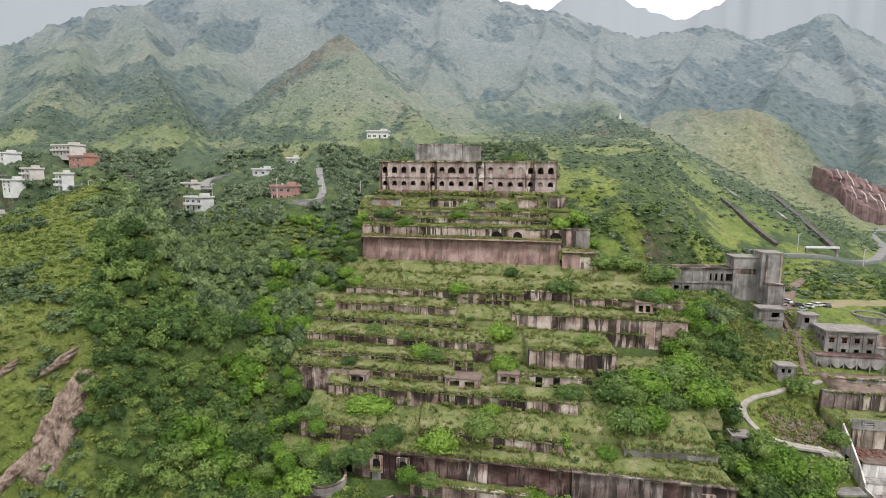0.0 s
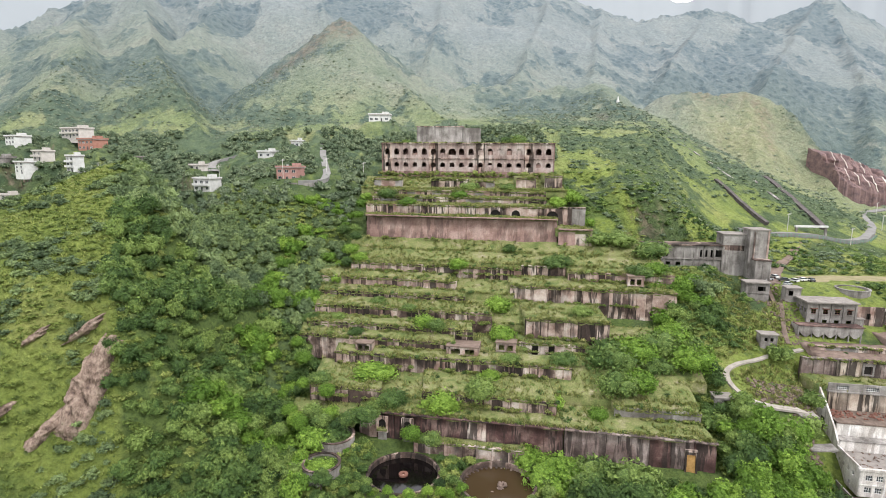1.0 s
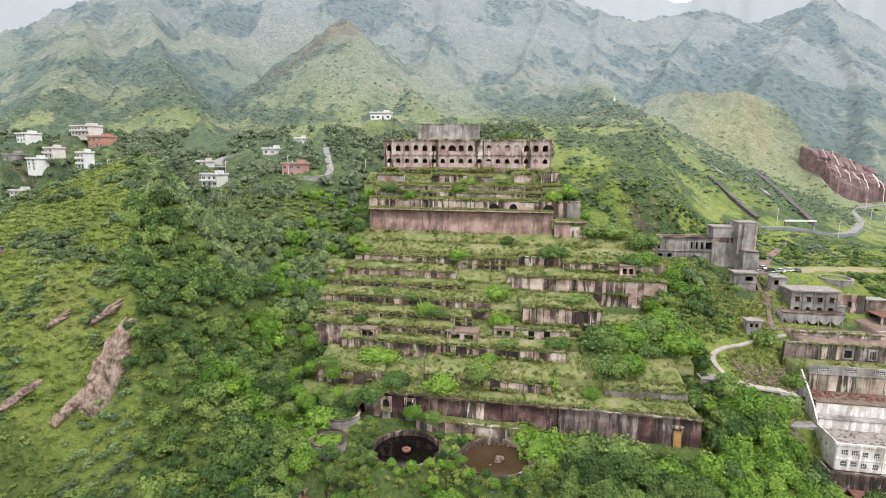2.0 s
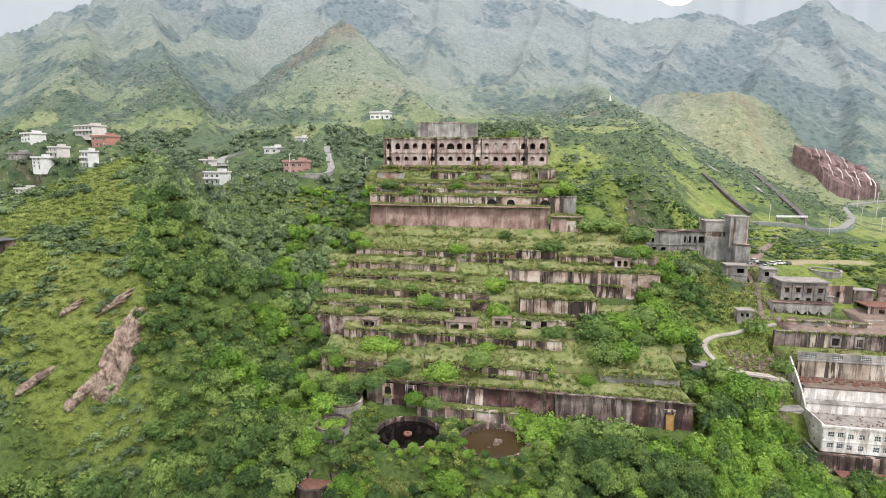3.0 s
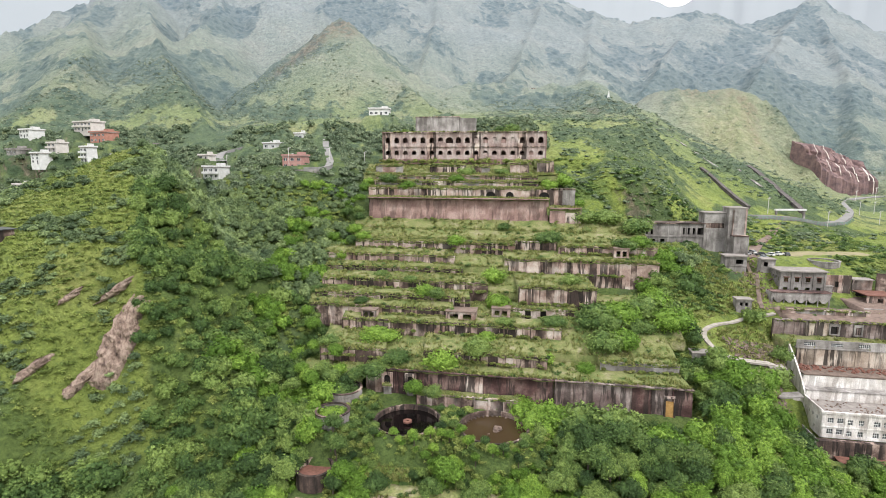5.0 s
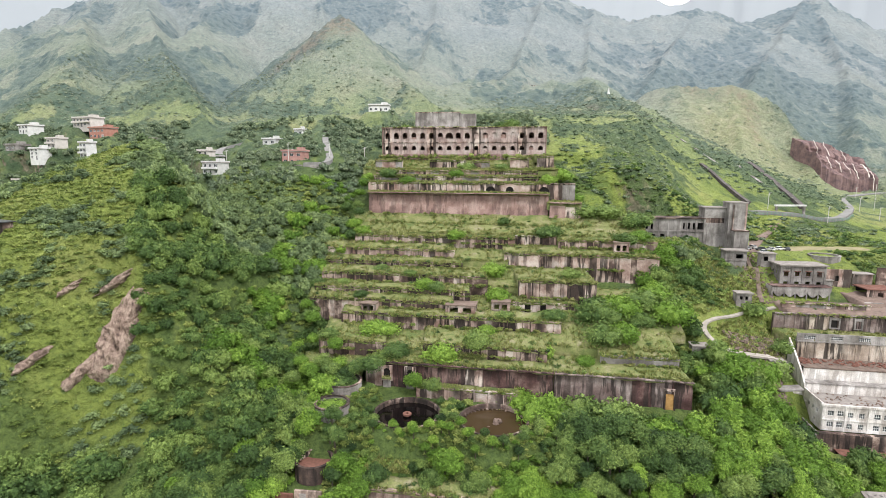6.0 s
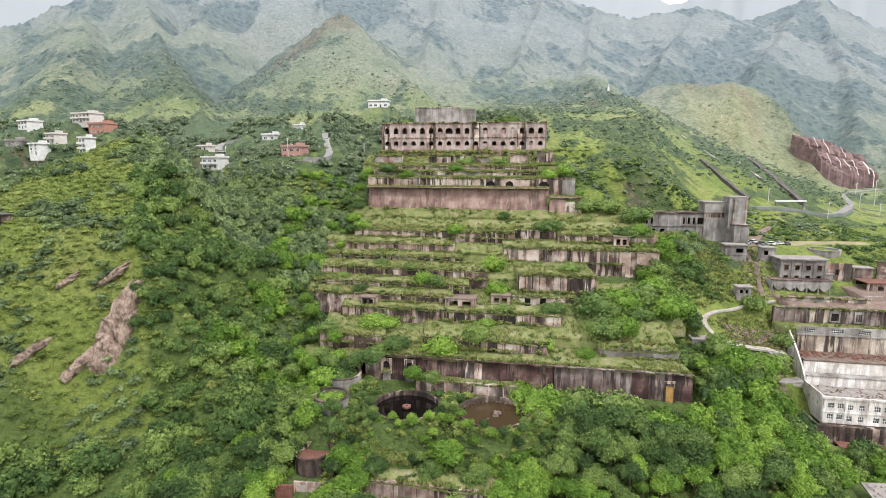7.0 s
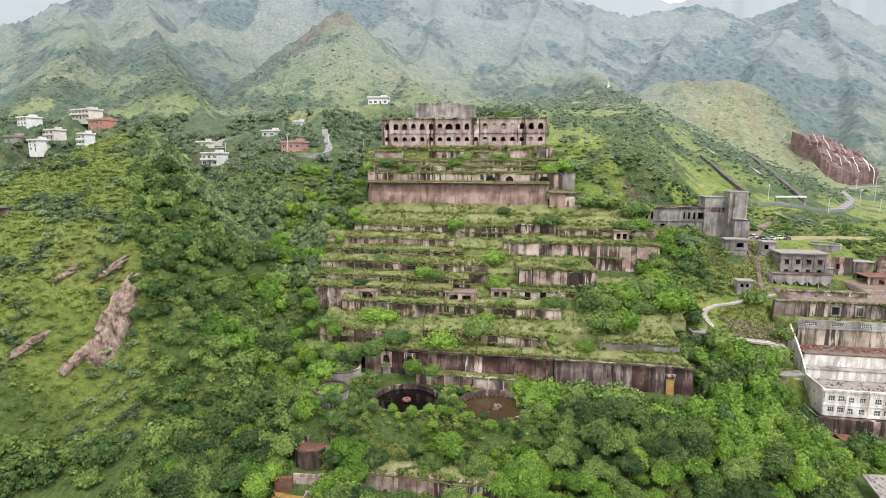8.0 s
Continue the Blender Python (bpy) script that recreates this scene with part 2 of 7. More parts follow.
M_WALL = concrete("stained_concrete", (0.23, 0.150, 0.125), (0.40, 0.305, 0.265), (0.56, 0.49, 0.44), 0.88)
M_BIG = concrete("red_brown_concrete", (0.190, 0.120, 0.106), (0.280, 0.184, 0.162), (0.37, 0.268, 0.238), 0.45)
M_DARKWALL = concrete("black_stained_concrete", (0.052, 0.038, 0.033), (0.110, 0.076, 0.064), (0.42, 0.33, 0.28), 0.95)
M_FRONT = concrete("maroon_black_concrete", (0.045, 0.024, 0.022), (0.090, 0.050, 0.046), (0.20, 0.135, 0.120), 0.85)
M_FRONT_GREY = concrete("grey_brown_concrete", (0.12, 0.085, 0.078), (0.20, 0.155, 0.142), (0.33, 0.28, 0.26), 0.8)
M_GREY = concrete("grey_concrete", (0.155, 0.142, 0.132), (0.262, 0.246, 0.232), (0.355, 0.338, 0.322), 0.34)
M_WHITE = concrete("weathered_white_paint", (0.42, 0.385, 0.35), (0.60, 0.57, 0.54), (0.72, 0.70, 0.68), 0.42, dark=(0.13, 0.105, 0.085))
M_HOUSE = plain("white_house_paint", (0.46, 0.46, 0.45), (0.64, 0.64, 0.63), 0.5)
M_PINK = plain("pink_house_paint", (0.30, 0.16, 0.14), (0.42, 0.25, 0.22), 0.5)
# near-black stands in for unlit depth behind openings; wheels share it
M_DARK = plain("black_depth_and_tyre", (0.008, 0.007, 0.007), (0.02, 0.018, 0.016), 1.0)
M_GLASS = plain("window_glass", (0.03, 0.035, 0.04), (0.06, 0.07, 0.08), 1.0, 0.15)
M_ROOF = plain("grey_roof_concrete", (0.15, 0.135, 0.125), (0.29, 0.265, 0.245), 0.4)
M_RUST = plain("rusted_sheet", (0.10, 0.045, 0.035), (0.20, 0.10, 0.075), 0.7)
M_EARTH = plain("red_brown_earth", (0.10, 0.072, 0.060), (0.22, 0.165, 0.138), 0.45)
M_PATH = plain("pale_path_concrete", (0.22, 0.20, 0.175), (0.36, 0.33, 0.295), 0.4)
M_ASPHALT = plain("worn_asphalt", (0.15, 0.147, 0.143), (0.23, 0.225, 0.22), 0.3)
M_ROCK = plain("fall_rock", (0.085, 0.060, 0.066), (0.240, 0.160, 0.150), 0.22)
M_FOAM = plain("falling_water", (0.62, 0.56, 0.50), (0.85, 0.80, 0.75), 1.0, 0.4)

m, n, l, b = material("pond_water", 0.06)
b.inputs["Base Color"].default_value = (0.005, 0.004, 0.004, 1)
b.inputs["Specular IOR Level"].default_value = 0.5
M_WATER = m
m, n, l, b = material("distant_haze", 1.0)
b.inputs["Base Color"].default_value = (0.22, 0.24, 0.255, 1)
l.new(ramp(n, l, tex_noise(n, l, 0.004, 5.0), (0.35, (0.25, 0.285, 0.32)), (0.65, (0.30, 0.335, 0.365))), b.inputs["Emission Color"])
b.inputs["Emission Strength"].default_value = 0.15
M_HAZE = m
M_OCHRE = plain("ochre_rust", (0.20, 0.11, 0.035), (0.36, 0.22, 0.08), 0.8)
M_STREAK = concrete("rain_streaked_render", (0.30, 0.24, 0.19), (0.43, 0.36, 0.30), (0.55, 0.49, 0.42), 0.9)
M_SPOIL = plain("brown_spoil", (0.075, 0.055, 0.045), (0.19, 0.145, 0.12), 0.5)
m, n, l, b = material("cliff_rock", 0.92)
col = ramp(n, l, tex_noise(n, l, 0.5, 8.0, (1, 1, 0.5), 0.75), (0.36, (0.085, 0.060, 0.052)), (0.47, (0.25, 0.180, 0.145)), (0.60, (0.43, 0.335, 0.275)))
l.new(col, b.inputs["Base Color"])
bump(n, l, b, tex_noise(n, l, 0.9, 8.0, (1.4, 1, 0.5), 0.75), 1.0, 1.2)
M_CLIFF = m
M_HALL = concrete("pale_pink_concrete", (0.265, 0.195, 0.178), (0.375, 0.298, 0.274), (0.46, 0.395, 0.368), 0.30)
M_CARGREY = plain("silver_car_paint", (0.30, 0.31, 0.32), (0.36, 0.37, 0.38), 1.0, 0.35)
M_CARDARK = plain("dark_car_paint", (0.035, 0.037, 0.04), (0.06, 0.062, 0.065), 1.0, 0.35)
M_DRYFIELD = plain("dry_field_grass", (0.16, 0.15, 0.075), (0.27, 0.23, 0.14), 0.3)
M_RAIL = plain("green_rail_paint", (0.10, 0.20, 0.16), (0.17, 0.28, 0.24), 1.0, 0.6)
M_POLE = plain("pole_concrete", (0.42, 0.41, 0.39), (0.55, 0.54, 0.52), 1.0)
M_PIPE = plain("black_flume_sheet", (0.05, 0.045, 0.045), (0.13, 0.115, 0.11), 0.5)
M_TERRA = plain("terracotta_render", (0.29, 0.135, 0.10), (0.40, 0.21, 0.165), 0.6)
M_PALE = plain("pale_render", (0.42, 0.39, 0.36), (0.56, 0.53, 0.50), 0.5)
M_TANK = plain("steel_tank", (0.45, 0.46, 0.47), (0.6, 0.61, 0.62), 1.0, 0.35, 0.6)
M_LAWN = plain("bright_low_grass", (0.085, 0.150, 0.030), (0.17, 0.25, 0.050), 0.4)
m, n, l, b = material("muddy_water", 0.12)
b.inputs["Base Color"].default_value = (0.045, 0.030, 0.015, 1)
M_MUD = m


# ---- the lie of the land ----
DIP = -0.185          # the terraces run to the right and towards the viewer
SITE_X = 10.0


def wall_y(y0, x):
    return y0 + DIP * (x - SITE_X)


def spur(x, y, crest, left, right):
    """The height of a spur: crest is a line of (x, y, z); the flanks fall off at the slopes left and right (looking along the crest)."""
    total = height = fall = 0.0
    nearest = 1e9
    for k, ((ax, ay, az), (bx, by, bz)) in enumerate(zip(crest[:-1], crest[1:])):
        ex, ey = bx - ax, by - ay
        q = ((x - ax) * ex + (y - ay) * ey) / (ex * ex + ey * ey)
        s = np.clip(q, 0, 1)
        dx, dy = x - ax - s * ex, y - ay - s * ey
        d = np.hypot(dx, dy)
        slope = right + (left - right) * smooth(-0.45, 0.45, (ex * dy - ey * dx) / (math.hypot(ex, ey) * np.maximum(d, 0.1)))
        if k == 0:
            slope = slope + (max(left, right) - slope) * smooth(0.0, -0.8, q)
        w = 1 / ((d + 2.0) / 20) ** 10
        total, height, fall = total + w, height + w * (az + s * (bz - az)), fall + w * slope
        nearest = np.minimum(nearest, d)
    return height / total - fall / total * nearest


RIDGE = [(-86, 131, 28), (-92, 137, 38), (-101, 150, 46), (-109, 163, 54), (-116, 177, 61), (-124, 190, 66), (-130, 205, 71), (-133, 217, 76), (-150, 250, 64)]
SHOULDER = [(-92, 156, 42), (-100, 176, 58), (-112, 198, 66), (-124, 212, 70)]
BROW = [(-86, 131, 29), (-95, 135, 37), (-120, 138, 41), (-146, 143, 43), (-178, 152, 41)]
KNOLL = [(-147, 333, 80), (-163, 352, 97), (-180, 375, 113), (-196, 395, 128), (-235, 450, 150), (-300, 560, 205), (-380, 700, 285)]
PEAK_LEFT = [(-189, 418, 102), (-183, 435, 116), (-170, 460, 136), (-146, 485, 162), (-119, 505, 184), (-97, 520, 205)]
PEAK_RIGHT = [(3, 375, 103), (-22, 415, 123), (-40, 450, 142), (-64, 485, 167), (-79, 505, 186), (-97, 520, 205)]
PEAK_FRONT = [(-118, 372, 86), (-117, 400, 102), (-111, 430, 125), (-95, 460, 150), (-75, 490, 172)]
PEAK_BACK = [(-97, 520, 205), (-108, 560, 192), (-135, 640, 222), (-165, 740, 285), (-120, 820, 345), (-60, 950, 400)]
LEFT_SPUR = [(-290, 398, 122), (-320, 480, 168), (-400, 600, 225), (-442, 760, 303)]
LEFT_RIB = [(-262, 560, 196), (-275, 680, 262), (-330, 830, 352)]
MIDDLE_RIB = [(-20, 590, 175), (-5, 720, 255), (0, 900, 375)]
BACK_LEFT = [(-760, 500, 100), (-497, 620, 216), (-480, 690, 256), (-442, 760, 301), (-330, 830, 355), (-60, 950, 398), (60, 960, 390), (99, 950, 373), (205, 950, 354), (303, 950, 327), (337, 950, 314)]
MIDDLE = [(-43, 480, 138), (33, 530, 148), (95, 530, 149), (139, 500, 146), (137, 424, 121)]
MIDDLE_BACK = [(70, 530, 148), (85, 600, 172), (120, 720, 238), (160, 850, 318), (205, 950, 353)]
GULLY_RIB = [(176, 640, 180), (212, 760, 246), (262, 930, 333)]
RIGHT_BACK = [(319, 900, 300), (351, 900, 307), (433, 920, 327), (471, 920, 318), (531, 960, 315), (619, 980, 349), (691, 1000, 376), (719, 980, 349), (765, 960, 312), (950, 930, 270), (1200, 900, 260)]
RIGHT_HUMP = [(243, 620, 160), (294, 700, 202), (362, 800, 254), (437, 920, 326)]
RIGHT_SPUR = [(320, 545, 128), (366, 620, 163), (443, 720, 208), (547, 850, 279), (667, 1000, 370)]
RIGHT_NEAR = [(425, 520, 98), (477, 600, 137), (547, 720, 201), (610, 850, 275), (680, 1000, 370)]
RIGHT_EDGE = [(480, 430, 88), (600, 560, 160), (760, 700, 230), (900, 960, 290)]
STATUE = [(66, 362, 80), (79, 390, 92), (99, 415, 109), (123, 440, 127), (137, 424, 120)]
STATUE_MID = [(104, 312, 50), (115, 350, 70), (124, 390, 96), (130, 428, 123)]
STATUE_RIGHT = [(137, 424, 120), (145, 405, 112), (159, 380, 96), (172, 350, 77), (184, 318, 58), (192, 290, 44)]
YELLOW = [(206, 520, 136), (231, 512, 140), (274, 500, 140), (295, 485, 134), (306, 465, 115), (308, 445, 94), (303, 420, 72), (290, 375, 46), (268, 332, 33)]
YELLOW_FRONT = [(276, 496, 138), (260, 450, 106), (247, 415, 81), (234, 380, 61), (222, 348, 46)]


def raw_land(x, y):
    x, y = np.asarray(x, float), np.asarray(y, float)
    yc = y - DIP * np.clip(x - SITE_X, -70, 70) * smooth(-75, -42, x)
    mid = np.interp(yc, [-400, 0, 60, 88, 97, 106, 114, 128, 136, 152, 190, 212, 240, 254, 268, 300, 350, 420, 600, 1500], [-60, -38, -28, -22, -19, -14, -9.6, -8.6, -5, 6, 28, 42, 57, 64.5, 67, 78, 96, 110, 140, 250])
    right = np.interp(y, [-400, 0, 60, 100, 118, 127, 134, 145, 155, 161, 166, 172, 182, 190, 200, 262, 330, 400, 460, 600, 1500], [-60, -38, -28, -20, -13, -2, 3.6, 6, 9, 13, 15.5, 18.5, 25, 27.8, 29, 29, 38, 51, 60, 84, 200])
    left = np.interp(y, [-400, 0, 60, 110, 200, 250, 280, 295, 321, 400, 600, 1500], [-60, -38, -24, -4, 20, 34, 50, 64, 78, 104, 140, 170])
    cx = np.interp(y, [0, 200, 240, 320, 420], [98, 98, 120, 165, 205])
    wr = smooth(-1, 1, (x - cx) / np.interp(y, [0, 200, 300], [14, 18, 50]))
    wl = smooth(-90, -170, x)
    h = mid * (1 - wr) * (1 - wl) + right * wr + left * wl * (1 - wr)
    h = h + 4 * np.exp(-((x + 75) / 30) ** 2 - ((y - 262) / 18) ** 2)
    rough = smooth(240, 420, y) + smooth(-60, -100, x) * 0.35
    tops = [spur(x, y, RIDGE, 0.36, 1.35), spur(x, y, SHOULDER, 0.4, 1.35), spur(x, y, BROW, 1.2, 0.2), spur(x, y, KNOLL, 0.72, 0.85), spur(x, y, PEAK_LEFT, 1.0, 0.74), spur(x, y, PEAK_RIGHT, 0.66, 0.80),
            spur(x, y, PEAK_FRONT, 0.7, 0.62), spur(x, y, PEAK_BACK, 0.75, 0.75), spur(x, y, LEFT_SPUR, 0.65, 0.7), spur(x, y, LEFT_RIB, 0.75, 0.7), spur(x, y, MIDDLE_RIB, 0.75, 0.75),
            spur(x, y, BACK_LEFT, 0.7, 0.62), spur(x, y, MIDDLE, 0.5, 0.45), spur(x, y, MIDDLE_BACK, 0.7, 0.7), spur(x, y, GULLY_RIB, 0.75, 0.75), spur(x, y, RIGHT_BACK, 0.7, 0.62),
            spur(x, y, RIGHT_HUMP, 0.75, 0.75), spur(x, y, RIGHT_SPUR, 0.75, 0.75), spur(x, y, RIGHT_NEAR, 0.7, 0.75), spur(x, y, RIGHT_EDGE, 0.5, 0.6), spur(x, y, STATUE, 0.55, 0.5),
            spur(x, y, STATUE_MID, 0.42, 0.42), spur(x, y, STATUE_RIGHT, 0.62, 0.55), spur(x, y, YELLOW, 0.9, 0.66), spur(x, y, YELLOW_FRONT, 0.7, 0.6)]
    edge_y = np.interp(x, [-178, -146, -120, -95, -86, -70], [152, 143, 138, 135, 131, 124])
    edge_z = np.interp(x, [-178, -146, -120, -95, -86, -70], [42, 44, 42, 38, 29, 8])
    drop = np.interp(x, [-112, -98], [1.25, 2.0])
    cut = edge_z - drop * (edge_y - y)
    tops[:3] = [np.where(y < edge_y, np.minimum(t, cut), t) for t in tops[:3]]
    k = 2.6
    stack = np.stack([h] + tops)
    top = stack.max(axis=0)
    h = top + k * np.log(np.exp((stack - top) / k).sum(axis=0)) - 1.5 * smooth(150, 230, y)
    far = smooth(380, 760, y)
    h = h - 5 * np.exp(-((x - 330) / 24) ** 4 - ((y - 400) / 20) ** 4)
    h = h + rough * (hollows(x, y) - 0.62) * (7 + 16 * far)
    h = h + rough * (fbm(x / 22, y / 22, 4, 5) - 0.5) * 4
    h = h + smooth(330, 520, y) * ((fbm(x / 13, y / 16, 3, 55) - 0.5) * 5 + (ridged(x / 42, y / 90, 3, 57) - 0.6) * 9)
    face = smooth(-84, -92, x) * smooth(104, 116, y) * smooth(146, 136, y)
    h = h + face * ((ridged(x / 13 + y / 40, y / 60, 3, 211) - 0.6) * 5.0 + (fbm(x / 5, y / 5, 3, 213) - 0.5) * 2.5)
    return h + (fbm(x / 9, y / 9, 3, 9) - 0.5) * 1.4


def hollows(x, y):
    """About 1 on the small crests of the hillsides, about 0.3 in the gullies between them."""
    wx, wy = x + 50 * fbm(x / 110, y / 110, 3, 21), y + 50 * fbm(x / 110, y / 110, 3, 31)
    return ridged(wx / 120, wy / 170, 5, 3)


def cover(x, y):
    """How thick the brush grows: above about 0.45 it closes; thicker in the gullies, thin on the yellow hill."""
    deep = hollows(x, y) - 0.62
    near = 0.7 * fbm(x / 26, y / 26, 4, 91) + 0.3 * fbm(x / 8, y / 8, 2, 93) - 0.40 * deep
    far = 0.62 * fbm(x / 60, y / 60, 4, 95) + 0.38 * fbm(x / 17, y / 17, 3, 97) - 0.65 * deep
    q = smooth(400, 520, y)
    c = near * (1 - q) + far * q
    c = c - 0.24 * np.exp(-((x - 262) / 55) ** 2 - ((y - 440) / 70) ** 2) + 0.24 * np.exp(-((x - 380) / 150) ** 2 - ((y - 640) / 90) ** 2)
    c = c - 0.13 * np.exp(-((x + 85) / 50) ** 2 - ((y - 445) / 60) ** 2) - 0.10 * np.exp(-((x + 165) / 16) ** 2 - ((y - 360) / 34) ** 2)
    c = c + 0.12 * smooth(-150, -230, x) * smooth(300, 340, y) * smooth(560, 460, y)
    return c + 0.16 * smooth(250, 290, y) * smooth(352, 325, y) * smooth(70, 30, x) - 0.3 * smooth(-80, -95, x) * smooth(265, 235, y) + 0.09 * smooth(60, 80, x) * smooth(235, 205, x) * smooth(262, 285, y) * smooth(440, 410, y)


# houses of the village: x, y, z of the left front corner, width, depth, height, storeys, yaw
VILLAGE = [
    (-237, 288, 66.5, 9.4, 7, 6.0, 3, -28), (-209, 289, 67.5, 6.2, 6, 8.6, 3, -25), (-236, 326, 87.5, 17.5, 9, 5.4, 2, -25), (-221, 318, 80, 14.5, 9, 6.2, 2, -25),
    (-234, 298, 73.5, 9, 7, 5.2, 2, -28), (-268, 322, 83, 11.2, 9, 4.8, 2, -28), (-261, 301, 72, 11, 8, 3.0, 1, -28), (-245, 283, 50, 10, 8, 4.8, 2, -28),
    (-130, 269, 58.8, 11, 8, 6.2, 2, -22), (-111, 313, 73.0, 9.5, 7, 6.6, 2, -18), (-95.5, 329, 79.5, 5.8, 6, 7.0, 2, -18), (-86, 267, 64.5, 11.5, 9, 6.6, 2, -12),
    (-51, 361, 101.5, 14, 8, 4.2, 1, -6), (-140, 287, 69, 7, 6, 2.6, 1, -20)]


def land(x, y):
    """The ground, sunk a little where the terraces and the works are built over it."""
    h = raw_land(x, y)
    yc = np.asarray(y) - DIP * (np.asarray(x) - SITE_X)
    on = smooth(-52, -40, x) * smooth(86, 74, x) * smooth(132, 138, yc) * smooth(282, 272, yc)
    trench = 5 * smooth(140, 132, y)
    works = smooth(0, 4, x - 106 + trench - 0.18 * (np.asarray(y) - 119)) * smooth(112, 117, y + 0.18 * (np.asarray(x) - 106)) * smooth(160, 152, y)
    ponds = np.maximum(smooth(9.9, 9.2, np.hypot(np.asarray(x) + 10.4, np.asarray(y) - 122.4)), smooth(9.9, 9.2, np.hypot(np.asarray(x) - 14.6, np.asarray(y) - 118)))
    rims = np.maximum(smooth(14.5, 11.5, np.hypot(np.asarray(x) + 10.4, np.asarray(y) - 122.4)), smooth(14.5, 11.5, np.hypot(np.asarray(x) - 14.6, np.asarray(y) - 118)))
    h = h + (np.maximum(h, -8.3) - h) * rims
    h = h - 5.0 * on - 8.0 * works - 5.5 * ponds
    for hx, hy, hz, hw, hd, _, _, yaw in VILLAGE:
        cx, cy = hx + hw / 2 * math.cos(radians(yaw)) + 1, hy + hw / 2 * math.sin(radians(yaw)) + 4
        h = h + (hz - 0.3 - h) * smooth(hw * 0.6 + 9, hw * 0.6 + 1, np.hypot(np.asarray(x) - cx, np.asarray(y) - cy))
    for mx, my, mz, mr in ((-10.4, 122.4, -8.0, 12.5), (14.6, 118.0, -8.0, 12.5), (-32.0, 120.6, -7.8, 7.5), (-30.5, 131.0, -4.8, 8.0), (-34.2, 106.5, -18.0, 7.0)):
        d = np.hypot(np.asarray(x) - mx, np.asarray(y) - my)
        h = h + (np.maximum(h, mz) - h) * smooth(mr + 5, mr, d) * smooth(mr - 3.4, mr - 2.8, d)
    front = smooth(76, 86, x) * smooth(128, 118, x) * smooth(184, 194, y) * smooth(240, 228, y)
    h = h + (np.minimum(h, 32.0) - h) * front
    pit = smooth(11, 7, np.hypot(np.asarray(x) - 121, np.asarray(y) - 192))
    h = h + (np.minimum(h, 21.5) - h) * pit
    return h


def flat_land(x, y):
    return float(land(np.array([x]), np.array([y]))[0])


CLEAR = [(-82, 258, 7), (-84, 250, 6), (-106, 315, 8), (-104, 306, 7), (-96, 338, 6), (-235, 290, 9), (-210, 296, 8), (-228, 322, 13), (-221, 316, 12), (-230, 300, 10), (-264, 324, 10), (-257, 301, 9), (-239, 285, 9), (-125, 270, 10), (-109, 326, 9), (-96, 348, 7),
         (-79, 269, 10), (-44, 352, 11), (-60, 258, 6), (-62, 272, 6), (-66, 290, 5), (-71, 306, 5), (-126, 290, 8), (-134, 306, 8), (-136, 322, 7), (-124, 333, 8), (-69, 252, 7), (-77, 262, 8),
         (-32, 120.6, 5.6), (-30.5, 131, 5), (-34.2, 106.5, 5.4), (-36, 98, 6), (-36, 94, 6), (-14, 103, 3.5), (-15, 108, 3), (-12, 98, 4), (0, 93, 4), (8, 92, 4), (-8, 93, 4), (-18, 94, 4),
         (108.7, 163, 5), (112, 161, 4), (104, 158.5, 4), (96, 155, 4), (89, 149.5, 4), (87.5, 144, 4), (91, 139.5, 4), (97, 138, 4), (103, 138, 5), (98, 134, 6), (86, 140, 4), (101, 145, 9), (103, 151, 8), (96, 148, 6),
         (107, 88, 10), (69.5, 147.5, 3.4), (68, 143, 3), (105, 126, 5), (118, 176, 6), (122, 183, 6), (112, 152, 5)]


def built(x, y):
    """Where walls, terraces, ponds, yards and roads stand, and spots cleared so that trees don't hide houses and walls
    from the camera.
    """
    yc = y - DIP * (x - SITE_X)
    b = (x > -44) & (x < 75) & (yc > 132) & (yc < 240)
    b |= (x > -30) & (x < 76) & (yc > 127) & (yc < 133)
    b |= (x > -42) & (x < 62) & (yc > 200) & (yc < 292)
    b |= np.hypot(x + 10.4, y - 122.4) < 11
    b |= np.hypot(x - 14.6, y - 118) < 11
    b |= (x > 105 + 0.18 * (y - 119)) & (y + 0.18 * (x - 106) > 110) & (y < 167)
    b |= (x > 119) & (x < 165) & (y >= 167) & (y < 200)
    b |= (x > 84) & (x < 155) & (y > 209) & (y < 225)
    b |= (x > 114) & (x < 195) & (y >= 199) & (y < 216)
    b |= (x > 128) & (x < 300) & (y > 216) & (np.abs(y - 274 - np.clip(x - 235, 0, 999) * 0.9) < 14) & (x < 320)
    for cx, cy, r in CLEAR:
        b |= np.hypot(x - cx, y - cy) < r
    return b


def thicket(x, y):
    """The height of the closed low brush that covers the hills, in round clumps."""
    clump = np.abs(2 * vnoise(x / 5.5, y / 5.5, 131) - 1) * 0.6 + np.abs(2 * vnoise(x / 3.1 + 7, y / 3.1, 133) - 1) * 0.4
    broad = np.abs(2 * vnoise(x / 11, y / 11, 137) - 1)
    q = smooth(380, 620, y)
    height = clump * (1 - q) * 3.2 + (broad * 4.2 + clump * 2.8) * q
    spur_side = smooth(-84, -90, x + 0.42 * (y - 130)) * smooth(250, 225, y)
    thick = bushy(x, y) * smooth(235, 262, y) + 0.45 * spur_side
    return height * np.clip(0.18 * smooth(235, 262, y) + thick, 0, 1) * ~built(x, y)


